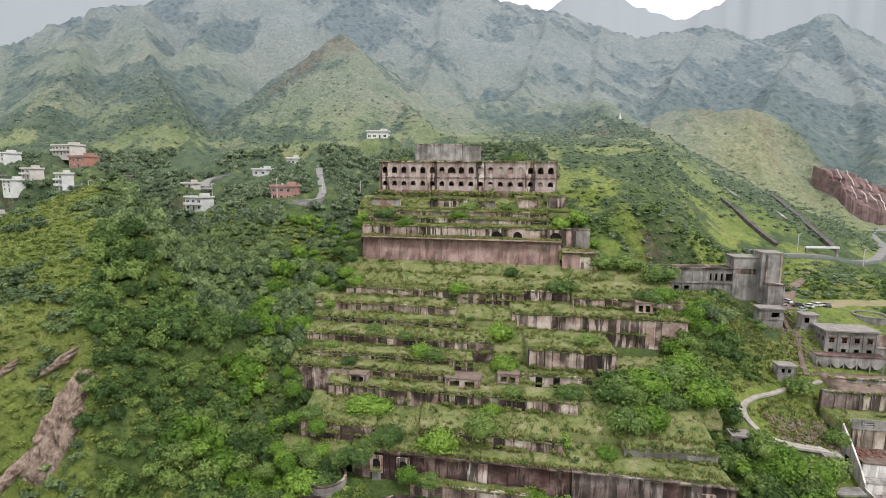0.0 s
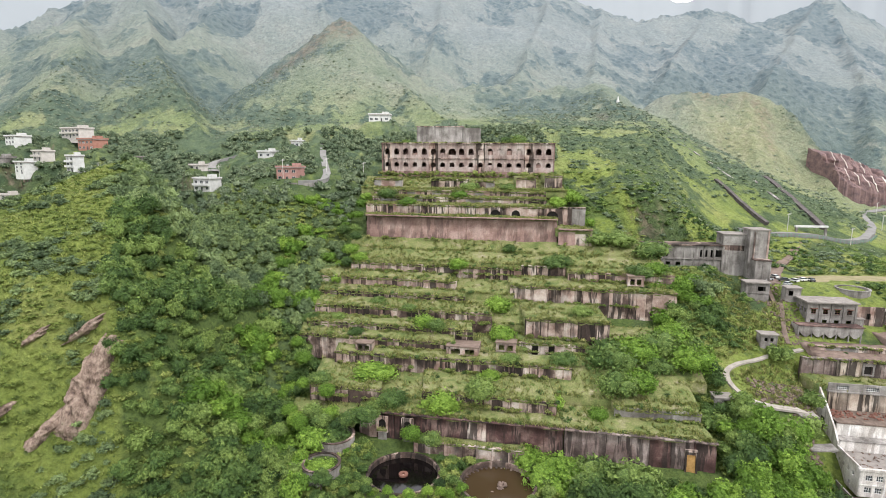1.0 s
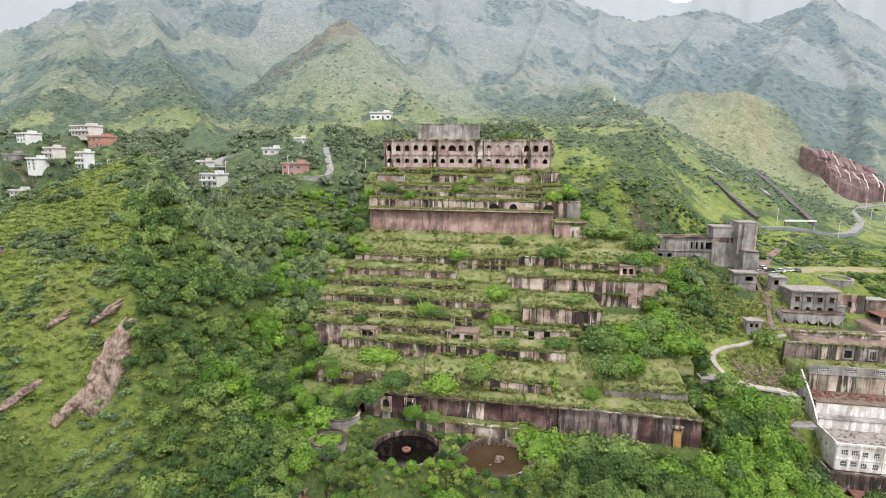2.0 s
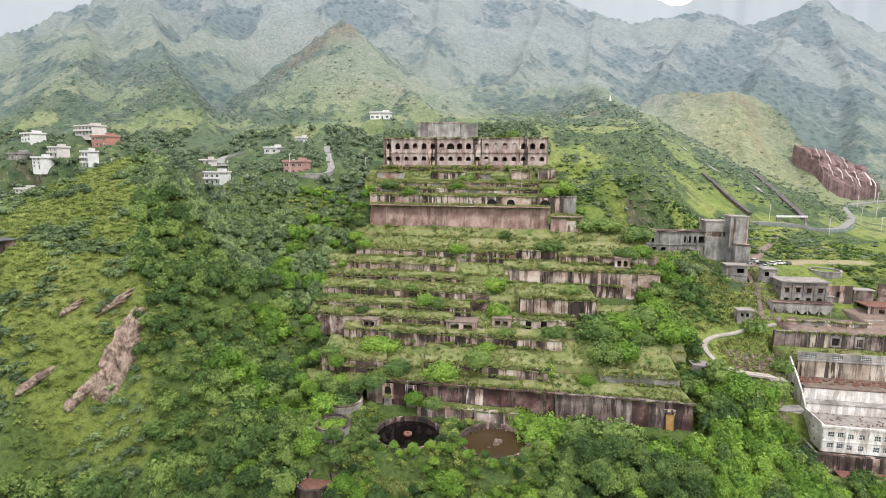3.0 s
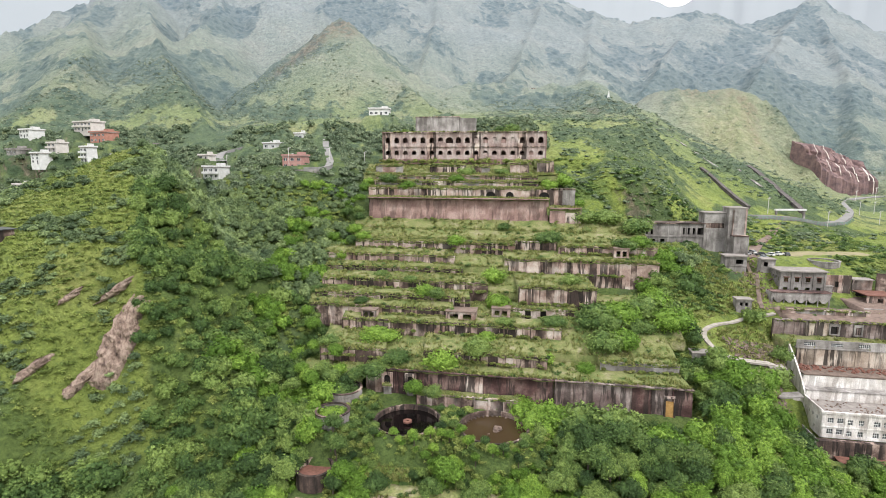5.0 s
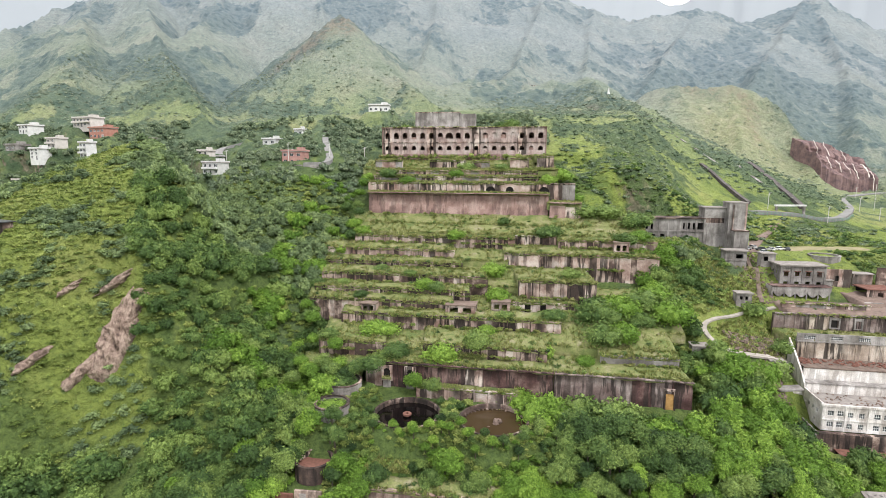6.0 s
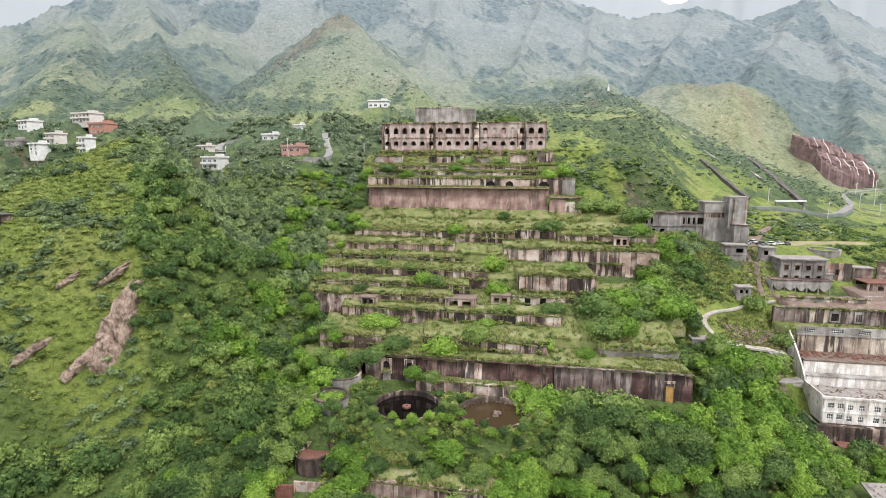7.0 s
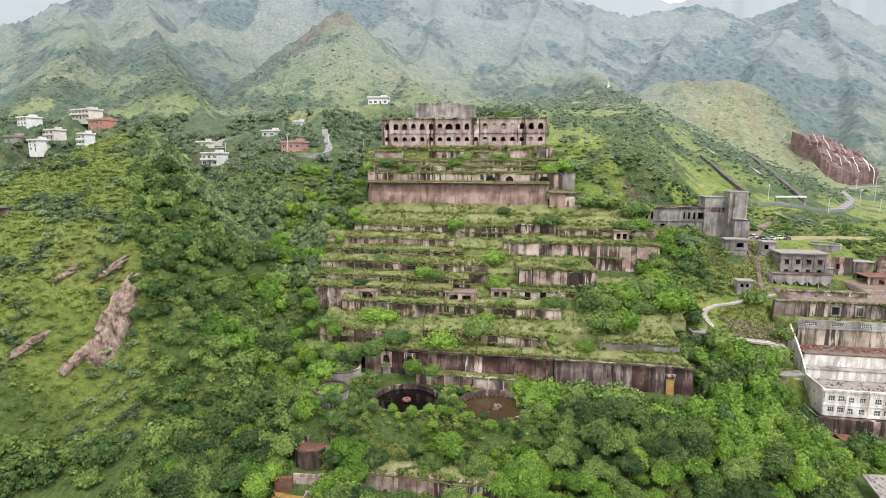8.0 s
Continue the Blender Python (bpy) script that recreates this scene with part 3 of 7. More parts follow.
def bushy(x, y):
    """1 where the brush has closed, 0 on open grass, with ragged edges."""
    return smooth(0.43, 0.51, cover(x, y) + 0.10 * (vnoise(x / 6.5, y / 6.5, 141) - 0.5) + 0.08 * (vnoise(x / 2.9, y / 2.9, 143) - 0.5))


angles = np.radians(np.concatenate([np.arange(-180, -50, 4.0), np.arange(-50, -44, 0.5), np.arange(-44, 44, 0.19), np.arange(44, 50, 0.5), np.arange(50, 180, 4.0), [180.0]]))
radii = np.concatenate([[0.01, 20, 40, 55], 62 * 1.0094 ** np.arange(470)])
A, R = np.meshgrid(angles, radii)
GX, GY = R * np.sin(A), -20 + R * np.cos(A)
GZ = land(GX, GY) + thicket(GX, GY)
verts = np.stack([GX.ravel(), GY.ravel(), GZ.ravel()], 1)
na, nr = len(angles), len(radii)
ii = (np.arange(nr - 1)[:, None] * na + np.arange(na - 1)[None, :]).ravel()
faces = np.stack([ii, ii + na, ii + na + 1, ii + 1], 1)[:, ::-1]
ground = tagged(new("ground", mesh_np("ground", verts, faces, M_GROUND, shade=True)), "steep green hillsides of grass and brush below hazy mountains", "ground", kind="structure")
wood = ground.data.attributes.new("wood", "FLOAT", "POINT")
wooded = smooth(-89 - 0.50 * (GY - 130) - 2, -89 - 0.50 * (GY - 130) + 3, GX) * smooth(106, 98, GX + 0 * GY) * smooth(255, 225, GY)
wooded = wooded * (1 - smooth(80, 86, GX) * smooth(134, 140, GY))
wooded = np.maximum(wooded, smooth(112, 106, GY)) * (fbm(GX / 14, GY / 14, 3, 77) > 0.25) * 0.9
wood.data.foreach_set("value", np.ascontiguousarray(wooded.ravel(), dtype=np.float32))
damp = ground.data.attributes.new("crest", "FLOAT", "POINT")
damp.data.foreach_set("value", np.ascontiguousarray((1 - 0.35 * bushy(GX, GY) - 0.65 * smooth(0.32, 0.62, cover(GX, GY))).ravel(), dtype=np.float32))

dry = ground.data.attributes.new("dry", "FLOAT", "POINT")
dried = (0.5 + 0.8 * fbm(GX / 18, GY / 18, 3, 151)) * 0.8 * np.exp(-((GX - 262) / 56) ** 2 - ((GY - 440) / 66) ** 2)
dry.data.foreach_set("value", np.ascontiguousarray(np.clip(dried, 0, 1).ravel(), dtype=np.float32))
scar = ground.data.attributes.new("scar", "FLOAT", "POINT")
scarred = 0
for sx, sy, sr in ((-92, 508, 10), (-100, 504, 9), (-110, 496, 9), (-120, 488, 9), (-132, 478, 8), (-144, 466, 7), (-84, 498, 7), (276, 486, 7), (281, 470, 6), (272, 452, 6), (268, 436, 5), (240, 505, 9), (258, 503, 9), (118, 398, 5), (96, 402, 4), (116, 386, 4)):
    scarred = scarred + np.exp(-((GX - sx) / sr) ** 2 - ((GY - sy) / (1.6 * sr)) ** 2)
scar.data.foreach_set("value", np.ascontiguousarray(np.clip(0.75 * scarred, 0, 0.8).ravel(), dtype=np.float32))


# ---- terraces: one retaining wall each, with its grassy top ----
TURN_SITE = math.degrees(math.atan(DIP))
TURFS = []            # (x1, x2, front line, back line, top, rise) of the terrace tops
FRINGE = []           # (x, y, z, radius, height factor) of weeds along the walls
GRASS_SPOTS = []      # (x, y, z, size) where tall grass stands


def retaining_wall(x1, x2, y0, top, base, mats, label, pitch=4.0, pier=0.35, pier_every=2, batter=0.0, seed=0, holes=(), lip=True):
    """A long concrete wall: a body, one panel a bay, piers and a broken coping. x1, x2: its ends; y0: its line; holes:
    bays left open, their shaded depth painted near-black on the body.
    """
    r = random.Random(seed)
    length = (x2 - x1) / math.cos(math.atan(DIP))
    height = top - base
    wall = thing("retaining_wall", pose(x1, wall_y(y0, x1), base, 0, 0, TURN_SITE), label, "wall", "terrace walls", "structure")
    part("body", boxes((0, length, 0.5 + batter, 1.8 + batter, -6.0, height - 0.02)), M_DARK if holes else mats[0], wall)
    count = max(2, round(length / pitch))
    w = length / count
    for k in range(count):
        mat = mats[min(len(mats) - 1, int(r.random() ** 1.3 * len(mats)))]
        h = height * (1 - 0.10 * r.random() ** 2)
        if k in holes:
            bm = boxes((k * w + 0.06, (k + 1) * w - 0.06, -0.02, 0.5, height * 0.80, h), (k * w + 0.06, k * w + 0.5, 0, 0.5, -6.0, height * 0.80))
        else:
            bm = boxes((k * w + 0.05, (k + 1) * w - 0.05, r.uniform(-0.10, 0.10), 0.55 + batter, -6.0, h), batter=batter)
        part("panel", bm, mat, wall)
        if pier and k % pier_every == 0:
            part("pier", boxes((k * w - 0.22, k * w + 0.22, -pier, 0.5 + batter, -6.0, height - r.uniform(0.1, 0.5)), batter=batter), mats[0], wall)
    if lip:
        for k in range(0, count, 3):
            b1 = min(count, k + 3)
            part("coping", boxes((k * w + 0.03, b1 * w - 0.03, -0.28, 0.9 + batter, height - 0.05, height + r.uniform(0.12, 0.3))), mats[0], wall)
    low = height < 7 and batter == 0
    for k in range(int(length * (3.4 if low else 1.3))):
        px, up = r.uniform(x1, x2), r.random() < 0.5
        if up and lip:
            FRINGE.append((px, wall_y(y0, px) + batter + r.uniform(-0.5, 0.6), top + r.uniform(-0.5, 0.25), r.uniform(0.5, 1.25), r.uniform(0.5, 0.9)))
        elif vnoise(np.array([px / 6.0]), np.array([y0]), 171)[0] > (0.30 if low else 0.5):
            FRINGE.append((px, wall_y(y0, px) - r.uniform(0.3, 1.3), base + r.uniform(-0.2, 0.4), r.uniform(0.6, 1.5) * min(1.0, height / 5 + 0.3), r.uniform(0.6, 1.0)))
    return wall


def turf(name, x1, x2, y0, y1, top, label, rise=0.0, mat=None, grass=1.0, seed=0, skirt=3.0, walled=False, kind="structure"):
    """A terrace top: uneven soil from the wall's line y0 back to the line y1, with grass that hangs over its front edge."""
    nu, nv = max(4, int((x2 - x1) / 1.2)), max(4, int((y1 - y0) / 1.2))
    X, V = np.meshgrid(np.linspace(x1, x2, nu), np.linspace(-0.35, y1 - y0, nv))
    Y = wall_y(y0, X) + V
    Z = top + 0.15 + rise * np.clip(V, 0, 99) / (y1 - y0) + (fbm(X / 3, Y / 3, 3, 40 + seed) - 0.4) * 0.9
    Z[0] -= 0.45 + 0.5 * vnoise(X[0] / 1.7, X[0] * 0, seed)
    X = np.pad(X, 1, mode="edge")
    Y = np.pad(Y, 1, mode="edge")
    front = Z[0].copy()
    Z = np.pad(Z, 1, constant_values=top - skirt)
    if walled:
        Z[0, 1:-1] = front - 0.25
    nu, nv = nu + 2, nv + 2
    v = np.stack([X.ravel(), Y.ravel(), Z.ravel()], 1)
    i = (np.arange(nv - 1)[:, None] * nu + np.arange(nu - 1)[None, :]).ravel()
    ob = new(name, mesh_np(name, v, np.stack([i, i + 1, i + nu + 1, i + nu], 1), mat or M_TURF, shade=True))
    tagged(ob, label, "terrace", "terrace tops", kind)
    n = int((x2 - x1) * (y1 - y0) * 1.15 * grass)
    px, pv = rng.uniform(x1, x2, n), rng.uniform(-0.5, y1 - y0, n)
    edge = rng.random(n) < 0.22
    pv = np.where(edge, rng.uniform(-0.5, 0.9, n), pv)
    py = wall_y(y0, px) + pv
    keep = (fbm(px / 7, py / 7, 3, 60 + seed) > 0.40) | edge
    pz = top + rise * np.clip(pv, 0, 99) / (y1 - y0) + 0.1
    TURFS.append((x1, x2, y0, y1, top, rise))
    for a in zip(px[keep], py[keep], pz[keep], rng.uniform(0.45, 1.35, keep.sum())):
        GRASS_SPOTS.append(a)
    return ob


LIGHT_WALL, DARK_WALL = [M_WALL, M_WALL, M_DARKWALL], [M_DARKWALL, M_WALL]
TOP_LABEL = "terrace top of dry and green grass over old concrete"
# (x1, x2, line, top, base, back line, rise of the top towards its back, wall materials, label, holes)
STEPS = [
    (-25, 33.8, 132.5, 1.6, -9.5, 152, 2.6, [M_FRONT, M_FRONT, M_FRONT, M_WALL], "tall battered concrete retaining wall, dark brown with water stains", ()),
    (34, 73, 132.5, 1.6, -9.5, 152, 1.2, [M_FRONT_GREY, M_FRONT_GREY, M_FRONT], "tall battered grey-brown concrete retaining wall with black runs", ()),
    (-41, -19, 137.5, 6.2, 3.6, 155, 2.0, DARK_WALL, "low black-stained concrete terrace wall under grass", ()),
    (-6, 33, 139.0, 6.2, 3.4, 155, 2.0, DARK_WALL, "low black-stained concrete terrace wall under grass", ()),
    (50, 73, 142.5, 5.0, 2.6, 152, 1.5, [M_GREY, M_GREY], "pale grey concrete wall with a grassy roof", ()),
    (-36, 40, 152.6, 11.8, 8.4, 160, 1.0, DARK_WALL, "ruined dark terrace wall with rusty patches", ()),
    (-50, 4, 158.3, 15.3, 12.8, 164, 2.2, DARK_WALL, "ruined dark terrace wall overgrown with grass", ()),
    (24, 48, 164.3, 15.3, 12.4, 170, 1.0, LIGHT_WALL, "pale terrace wall with small square openings", (2, 4)),
    (-48, 10, 162.5, 18.8, 17.0, 171, 0.6, DARK_WALL, "low dark terrace wall nearly hidden by grass", ()),
    (-47, 17, 170.6, 22.6, 19.4, 181, 1.2, DARK_WALL, "terrace wall streaked black and pale", ()),
    (28, 55, 167.6, 22.6, 16.6, 184, 1.6, [M_DARKWALL, M_WALL, M_WALL], "tall terrace wall streaked black and pale", ()),
    (-48, 8, 180.2, 25.7, 23.9, 188, 1.1, DARK_WALL, "low dark terrace wall under a grassy lip", ()),
    (-50, 5, 186.9, 29.8, 26.8, 196, 2.0, LIGHT_WALL, "pale stained terrace wall with vertical joints", ()),
    (25, 82, 185.0, 29.8, 24.2, 197, 1.8, [M_WALL, M_WALL, M_WALL, M_DARKWALL], "long pale concrete wall with close vertical ribs", ()),
    (-37, 30, 194.0, 34.4, 31.8, 213, 2.0, LIGHT_WALL, "long pale stained terrace wall with ribs", ()),
    (47, 84, 193.0, 34.4, 31.6, 208, 2.0, LIGHT_WALL, "terrace wall half hidden by bushes", ()),
]
for k, (x1, x2, line, top, base, back, rise, mats, label, holes) in enumerate(STEPS):
    first = k < 2
    retaining_wall(x1, x2, line, top, base, mats, label, pitch=5.5 if first else 2.6, pier=0.0 if first else 0.22,
                   batter=1.2 if first else 0.0, seed=k, holes=holes, pier_every=3 if first else 1)
    turf("terrace", x1, x2, line + (1.2 if first else 0.2), back, top, TOP_LABEL, rise=rise, seed=k, walled=True)
for k, (x1, x2, line, back, top, rise) in enumerate([(4, 28, 162, 172, 13.0, 3.0), (10, 30, 172, 186, 19.0, 6.0), (-19, 14, 139, 153, 4.0, 2.5), (33, 74, 147, 158, 5.5, 5.0),
                                                      (40, 80, 156, 168, 9.0, 6.0), (48, 82, 168, 184, 15.5, 2.5), (5, 26, 184, 196, 26.5, 4.0), (-40, 84, 207, 215, 38.5, 4.0), (-38, 84, 198, 209, 35.5, 3.2)]):
    turf("terrace", x1, x2, line, back, top, TOP_LABEL, rise=rise, seed=30 + k, grass=0.8)

turf("terrace", -46, -26, 131.5, 138, -0.2, TOP_LABEL, rise=1.4, seed=45, skirt=3)

retaining_wall(30.2, 46.8, 196.5, 35.3, 31.0, LIGHT_WALL, "short dark terrace wall between bushes", pitch=2.6, pier=0.2, seed=46)
# the great battered wall and the ledges above it
retaining_wall(-34, 46.5, 213, 51.6, 42.2, [M_BIG, M_BIG, M_BIG], "huge sloping red-brown concrete retaining wall", pitch=8.0, pier=0.0, batter=2.6, seed=50)
retaining_wall(46.8, 60, 212, 48.0, 42.0, [M_BIG, M_WALL], "lower end of the red-brown retaining wall", pitch=6.0, pier=0.0, batter=1.2, seed=51)
turf("terrace", -34, 47, 215.8, 224, 51.7, TOP_LABEL, seed=51, walled=True)
turf("terrace", 46, 60, 213.4, 226, 48.0, TOP_LABEL, seed=52)
retaining_wall(-34.5, 46, 222, 55.8, 51.6, [M_WALL, M_WALL, M_DARKWALL], "pale ribbed terrace wall with three dark arched mouths", pitch=3.2, pier=0.3, pier_every=1, seed=53)
turf("terrace", -35, 46, 222.3, 238, 55.9, TOP_LABEL, rise=1.0, seed=54, walled=True)
retaining_wall(49, 60, 224, 56.0, 48.0, [M_WALL, M_GREY], "ruined concrete block at the terrace end", pitch=5, pier=0.0, seed=55)
for k, (x1, x2, line, top, base) in enumerate([(-33, 45, 230, 58.8, 56.3), (-33, 46, 237, 61.4, 58.8), (-34, -20, 245, 66.5, 61.5), (-6, 12, 246, 66.5, 61.5), (16, 24, 246, 66.0, 61.5), (34, 43, 246, 67.5, 61.5), (47, 55, 247, 68.5, 60.0)]):
    retaining_wall(x1, x2, line, top, base, [M_WALL, M_DARKWALL, M_GREY], "broken ledge wall under weeds", pitch=4, pier=0.0, seed=60 + k)
    turf("terrace", x1, x2, line + 0.2, line + 10, top, TOP_LABEL, rise=0.4, seed=60 + k, walled=True)
turf("terrace", -40, 56, 242, 266, 61.8, TOP_LABEL, rise=5.0, seed=70)


def arch_opening(bm, x, z, w, h, y0, y1, mat=0, steps=7):
    """The outline of a round-headed opening, as a list of (x, z)."""
    pts = [(x - w / 2, z), (x - w / 2, z + h - w / 2)]
    for k in range(1, steps):
        a = math.pi * (1 - k / steps)
        pts.append((x + w / 2 * math.cos(a), z + h - w / 2 + w / 2 * math.sin(a)))
    return pts + [(x + w / 2, z + h - w / 2), (x + w / 2, z)]


def arcade_bay(width, height, y1, openings):
    """One bay of a thick wall from x = 0 to width, with round-headed openings (x, z, w, h) stacked one above another."""
    bm = bmesh.new()
    z = 0.0
    rows = sorted(openings, key=lambda o: o[1]) + [None]
    for o in rows:
        if o is None:
            box(bm, 0, width, 0, y1, z, height)
            break
        ox, oz, w, h = o
        if oz > z:
            box(bm, 0, width, 0, y1, z, oz)
        top = oz + h + 0.25
        pts = arch_opening(bm, ox, oz, w, h, 0, y1)
        n = len(pts)
        outer = [(0, oz), (0, oz + h - w / 2)]
        for k in range(1, n - 3):
            q = k / (n - 3)
            outer.append((q * width, top))
        outer += [(width, oz + h - w / 2), (width, oz)]
        outer[2] = (0, top) if n > 6 else outer[2]
        outer[-3] = (width, top)
        for (a, c, d, e) in zip(pts[:-1], pts[1:], outer[1:], outer[:-1]):
            f = [bm.verts.new((p[0], 0, p[1])) for p in (a, c, d, e)]
            g = [bm.verts.new((p[0], y1, p[1])) for p in (a, c, d, e)]
            bm.faces.new(f)
            bm.faces.new(g[::-1])
            bm.faces.new([f[1], f[0], g[0], g[1]])
            bm.faces.new([f[3], f[2], g[2], g[3]])
        z = top
    bmesh.ops.remove_doubles(bm, verts=bm.verts, dist=1e-4)
    bmesh.ops.recalc_face_normals(bm, faces=bm.faces)
    return bm


def arcade_hall():
    """The long two-storey ruin with its rows of round-headed windows."""
    length, n, height = 88.0, 18, 14.0
    w = length / n
    hall = thing("arcade_hall", pose(-32, 274.5, 70.0, 0, 0, -8.5), "long ruined two-storey concrete hall with rows of arched windows", "building")
    bays = {}
    for k in range(n):
        key = "double" if k == 7 else "plain" if k % 5 else "narrow"
        if key not in bays:
            ww = {"double": 4.0, "plain": 2.7, "narrow": 2.5}[key]
            bays[key] = part("bay", arcade_bay(w - 0.03, height, 0.9, [(w / 2, 2.2, 2.5, 2.3), (w / 2, 8.4, ww, 3.2)]), M_HALL if key != "narrow" else M_WALL, hall)
            bays[key].location.x = k * w
        else:
            ob = new("bay", bays[key].data)
            ob.parent, ob.location.x = hall, k * w
    part("back_wall", boxes((0, length, 9.0, 9.6, -6, height)), M_BIG, hall)
    part("end_wall", boxes((-0.6, 0, 0, 9.6, -6, height)), M_BIG, hall)
    part("end_wall", boxes((length, length + 0.6, 0, 9.6, -6, height)), M_BIG, hall)
    part("floor_slab", boxes((0, length, 0.9, 9.0, 6.3, 6.7)), M_BIG, hall)
    part("string_course", boxes((-0.3, length + 0.3, -0.35, 0, 6.2, 6.6)), M_WALL, hall)
    part("cornice", boxes((-0.8, length + 0.8, -0.6, 10, height, height + 0.5)), M_WALL, hall)
    part("footing", boxes((-0.5, length * 0.75, -0.5, 0.9, -4.5, -0.02)), M_BIG, hall)
    part("footing", boxes((length * 0.75 + 0.05, length + 0.5, -0.8, 0.9, -7, -0.02)), M_WALL, hall)
    return hall


hall = arcade_hall()
for k, x, z0, z1 in ((0, 10, 8.3, 11.0), (1, 11, 8.3, 10.4), (2, 12, 8.3, 11.2), (3, 13, 8.3, 10.6), (4, 14, 8.3, 11.4), (5, 16, 2.1, 4.0), (6, 11, 2.1, 3.3), (7, 3, 8.3, 9.2), (8, 6, 8.3, 9.4)):
    part("infill", boxes(((x + 0.24) * 88 / 18, (x + 0.76) * 88 / 18, 0.4 + 0.02 * k, 0.8, z0, z1)), M_BIG if k % 2 else M_HALL, hall)
for k in range(190):
    q = rng.uniform(0, 88)
    FRINGE.append((-32 + q, 274.2 - 0.149 * q + rng.uniform(-0.5, 2.5), 84.4, rng.uniform(0.5, 1.3), rng.uniform(0.5, 0.9)))
for k in range(110):
    q = rng.uniform(-2, 90)
    FRINGE.append((-32 + q, 272.3 - 0.149 * q - rng.uniform(0, 3.5), 67.6 + rng.uniform(0, 1.2), rng.uniform(1.0, 2.6), rng.uniform(0.7, 1.1)))
top_block = thing("roof_block", pose(-14.5, 281, 84.4, 0, 0, -8.5), "pale grey concrete block standing on the hall's roof", "building")
part("body", boxes((0, 24.5, 0, 9, 0, 8.6)), M_GREY, top_block)
part("annexe", boxes((24.6, 33.5, 0.8, 9, 0, 8.0)), M_GREY, top_block)
part("parapet", boxes((-0.2, 24.7, -0.2, 9.2, 8.6, 9.0)), M_WALL, top_block)


# ---- openings, windows and small builders ----
def pierced(w, h, t, holes):
    """A wall panel from (0, 0) to (w, h), t thick, with right-angled holes (x0, x1, z0, z1), none above another's column overlapping in part."""
    bm = bmesh.new()
    xs = sorted({0.0, w, *[v for q in holes for v in q[:2]]})
    for a, c in zip(xs[:-1], xs[1:]):
        z = 0.0
        for q in sorted((q for q in holes if q[0] <= a and q[1] >= c), key=lambda q: q[2]):
            if q[2] > z:
                box(bm, a, c, 0, t, z, q[2])
            z = q[3]
        if z < h:
            box(bm, a, c, 0, t, z, h)
    bmesh.ops.remove_doubles(bm, verts=bm.verts, dist=1e-4)
    return bm


def window(parent, x, y, z, w, h, cols=2, rows=2, frame_mat=None, glass=True, yaw=0.0):
    """A framed window with its bars; each pane is a piece of its own."""
    bar, cw, rh = 0.08, w / cols, h / rows
    bm = pierced(w, h, 0.12, [(c * cw + bar / 2, (c + 1) * cw - bar / 2, r * rh + bar / 2, (r + 1) * rh - bar / 2) for c in range(cols) for r in range(rows)])
    bmesh.ops.translate(bm, verts=bm.verts, vec=(-w / 2, -0.06, 0))
    win = part("window", bm, frame_mat or M_HOUSE, parent)
    win.matrix_basis = pose(x, y, z, 0, 0, yaw)
    if glass:
        part("pane", boxes((-w / 2 + 0.02, w / 2 - 0.02, 0.065, 0.10, 0.02, h - 0.02)), M_GLASS, win)
    return win


def sill(parent, x, y, z, w, mat):
    return part("sill", boxes((x - w / 2, x + w / 2, y - 0.22, y + 0.05, z - 0.14, z)), mat, parent)


def ribbon(name, pts, width, mat, label, category, lift=0.3, step=1.5, thick=0.7):
    """A road or path laid over the ground along a line of (x, y)."""
    P = np.array(pts, float)
    d = np.concatenate([[0], np.cumsum(np.hypot(*np.diff(P, axis=0).T))])
    s = np.linspace(0, d[-1], max(4, int(d[-1] / step)))
    cx, cy = np.interp(s, d, P[:, 0]), np.interp(s, d, P[:, 1])
    for _ in range(3):
        cx[1:-1] = (cx[:-2] + 2 * cx[1:-1] + cx[2:]) / 4
        cy[1:-1] = (cy[:-2] + 2 * cy[1:-1] + cy[2:]) / 4
    tx, ty = np.gradient(cx), np.gradient(cy)
    n = np.hypot(tx, ty)
    nx, ny = -ty / n, tx / n
    z = np.mean([land(cx + nx * q * width, cy + ny * q * width) for q in (-0.5, 0, 0.5)], axis=0) + lift
    for _ in range(4):
        z[1:-1] = (z[:-2] + z[1:-1] * 2 + z[2:]) / 4
    wob = width / 2 * (1 + 0.12 * (vnoise(s / 2.5, s * 0, 5) - 0.5))
    rows = [np.stack([cx + nx * q * wob, cy + ny * q * wob, z + dz], 1) for q, dz in ((1, -thick), (1, 0), (0, 0.06), (-1, 0), (-1, -thick))]
    v = np.stack(rows, 1).reshape(-1, 3)
    m = len(s)
    i = (np.arange(m - 1)[:, None] * 5 + np.arange(4)[None, :]).ravel()
    ob = new(name, mesh_np(name, v, np.stack([i, i + 1, i + 6, i + 5], 1), mat))
    return tagged(ob, label, category, kind="structure")


def tube(a, c, r, n=8):
    """A straight round bar in a bmesh."""
    bm = bmesh.new()
    a, c = Vector(a), Vector(c)
    q = (c - a).to_track_quat("Z", "Y").to_matrix()
    lo = [bm.verts.new(a + q @ Vector((r * math.cos(k * 2 * math.pi / n), r * math.sin(k * 2 * math.pi / n), 0))) for k in range(n)]
    hi = [bm.verts.new(v.co + (c - a)) for v in lo]
    for k in range(n):
        bm.faces.new((lo[k], lo[(k + 1) % n], hi[(k + 1) % n], hi[k]))
    bm.faces.new(lo[::-1])
    bm.faces.new(hi)
    return bm


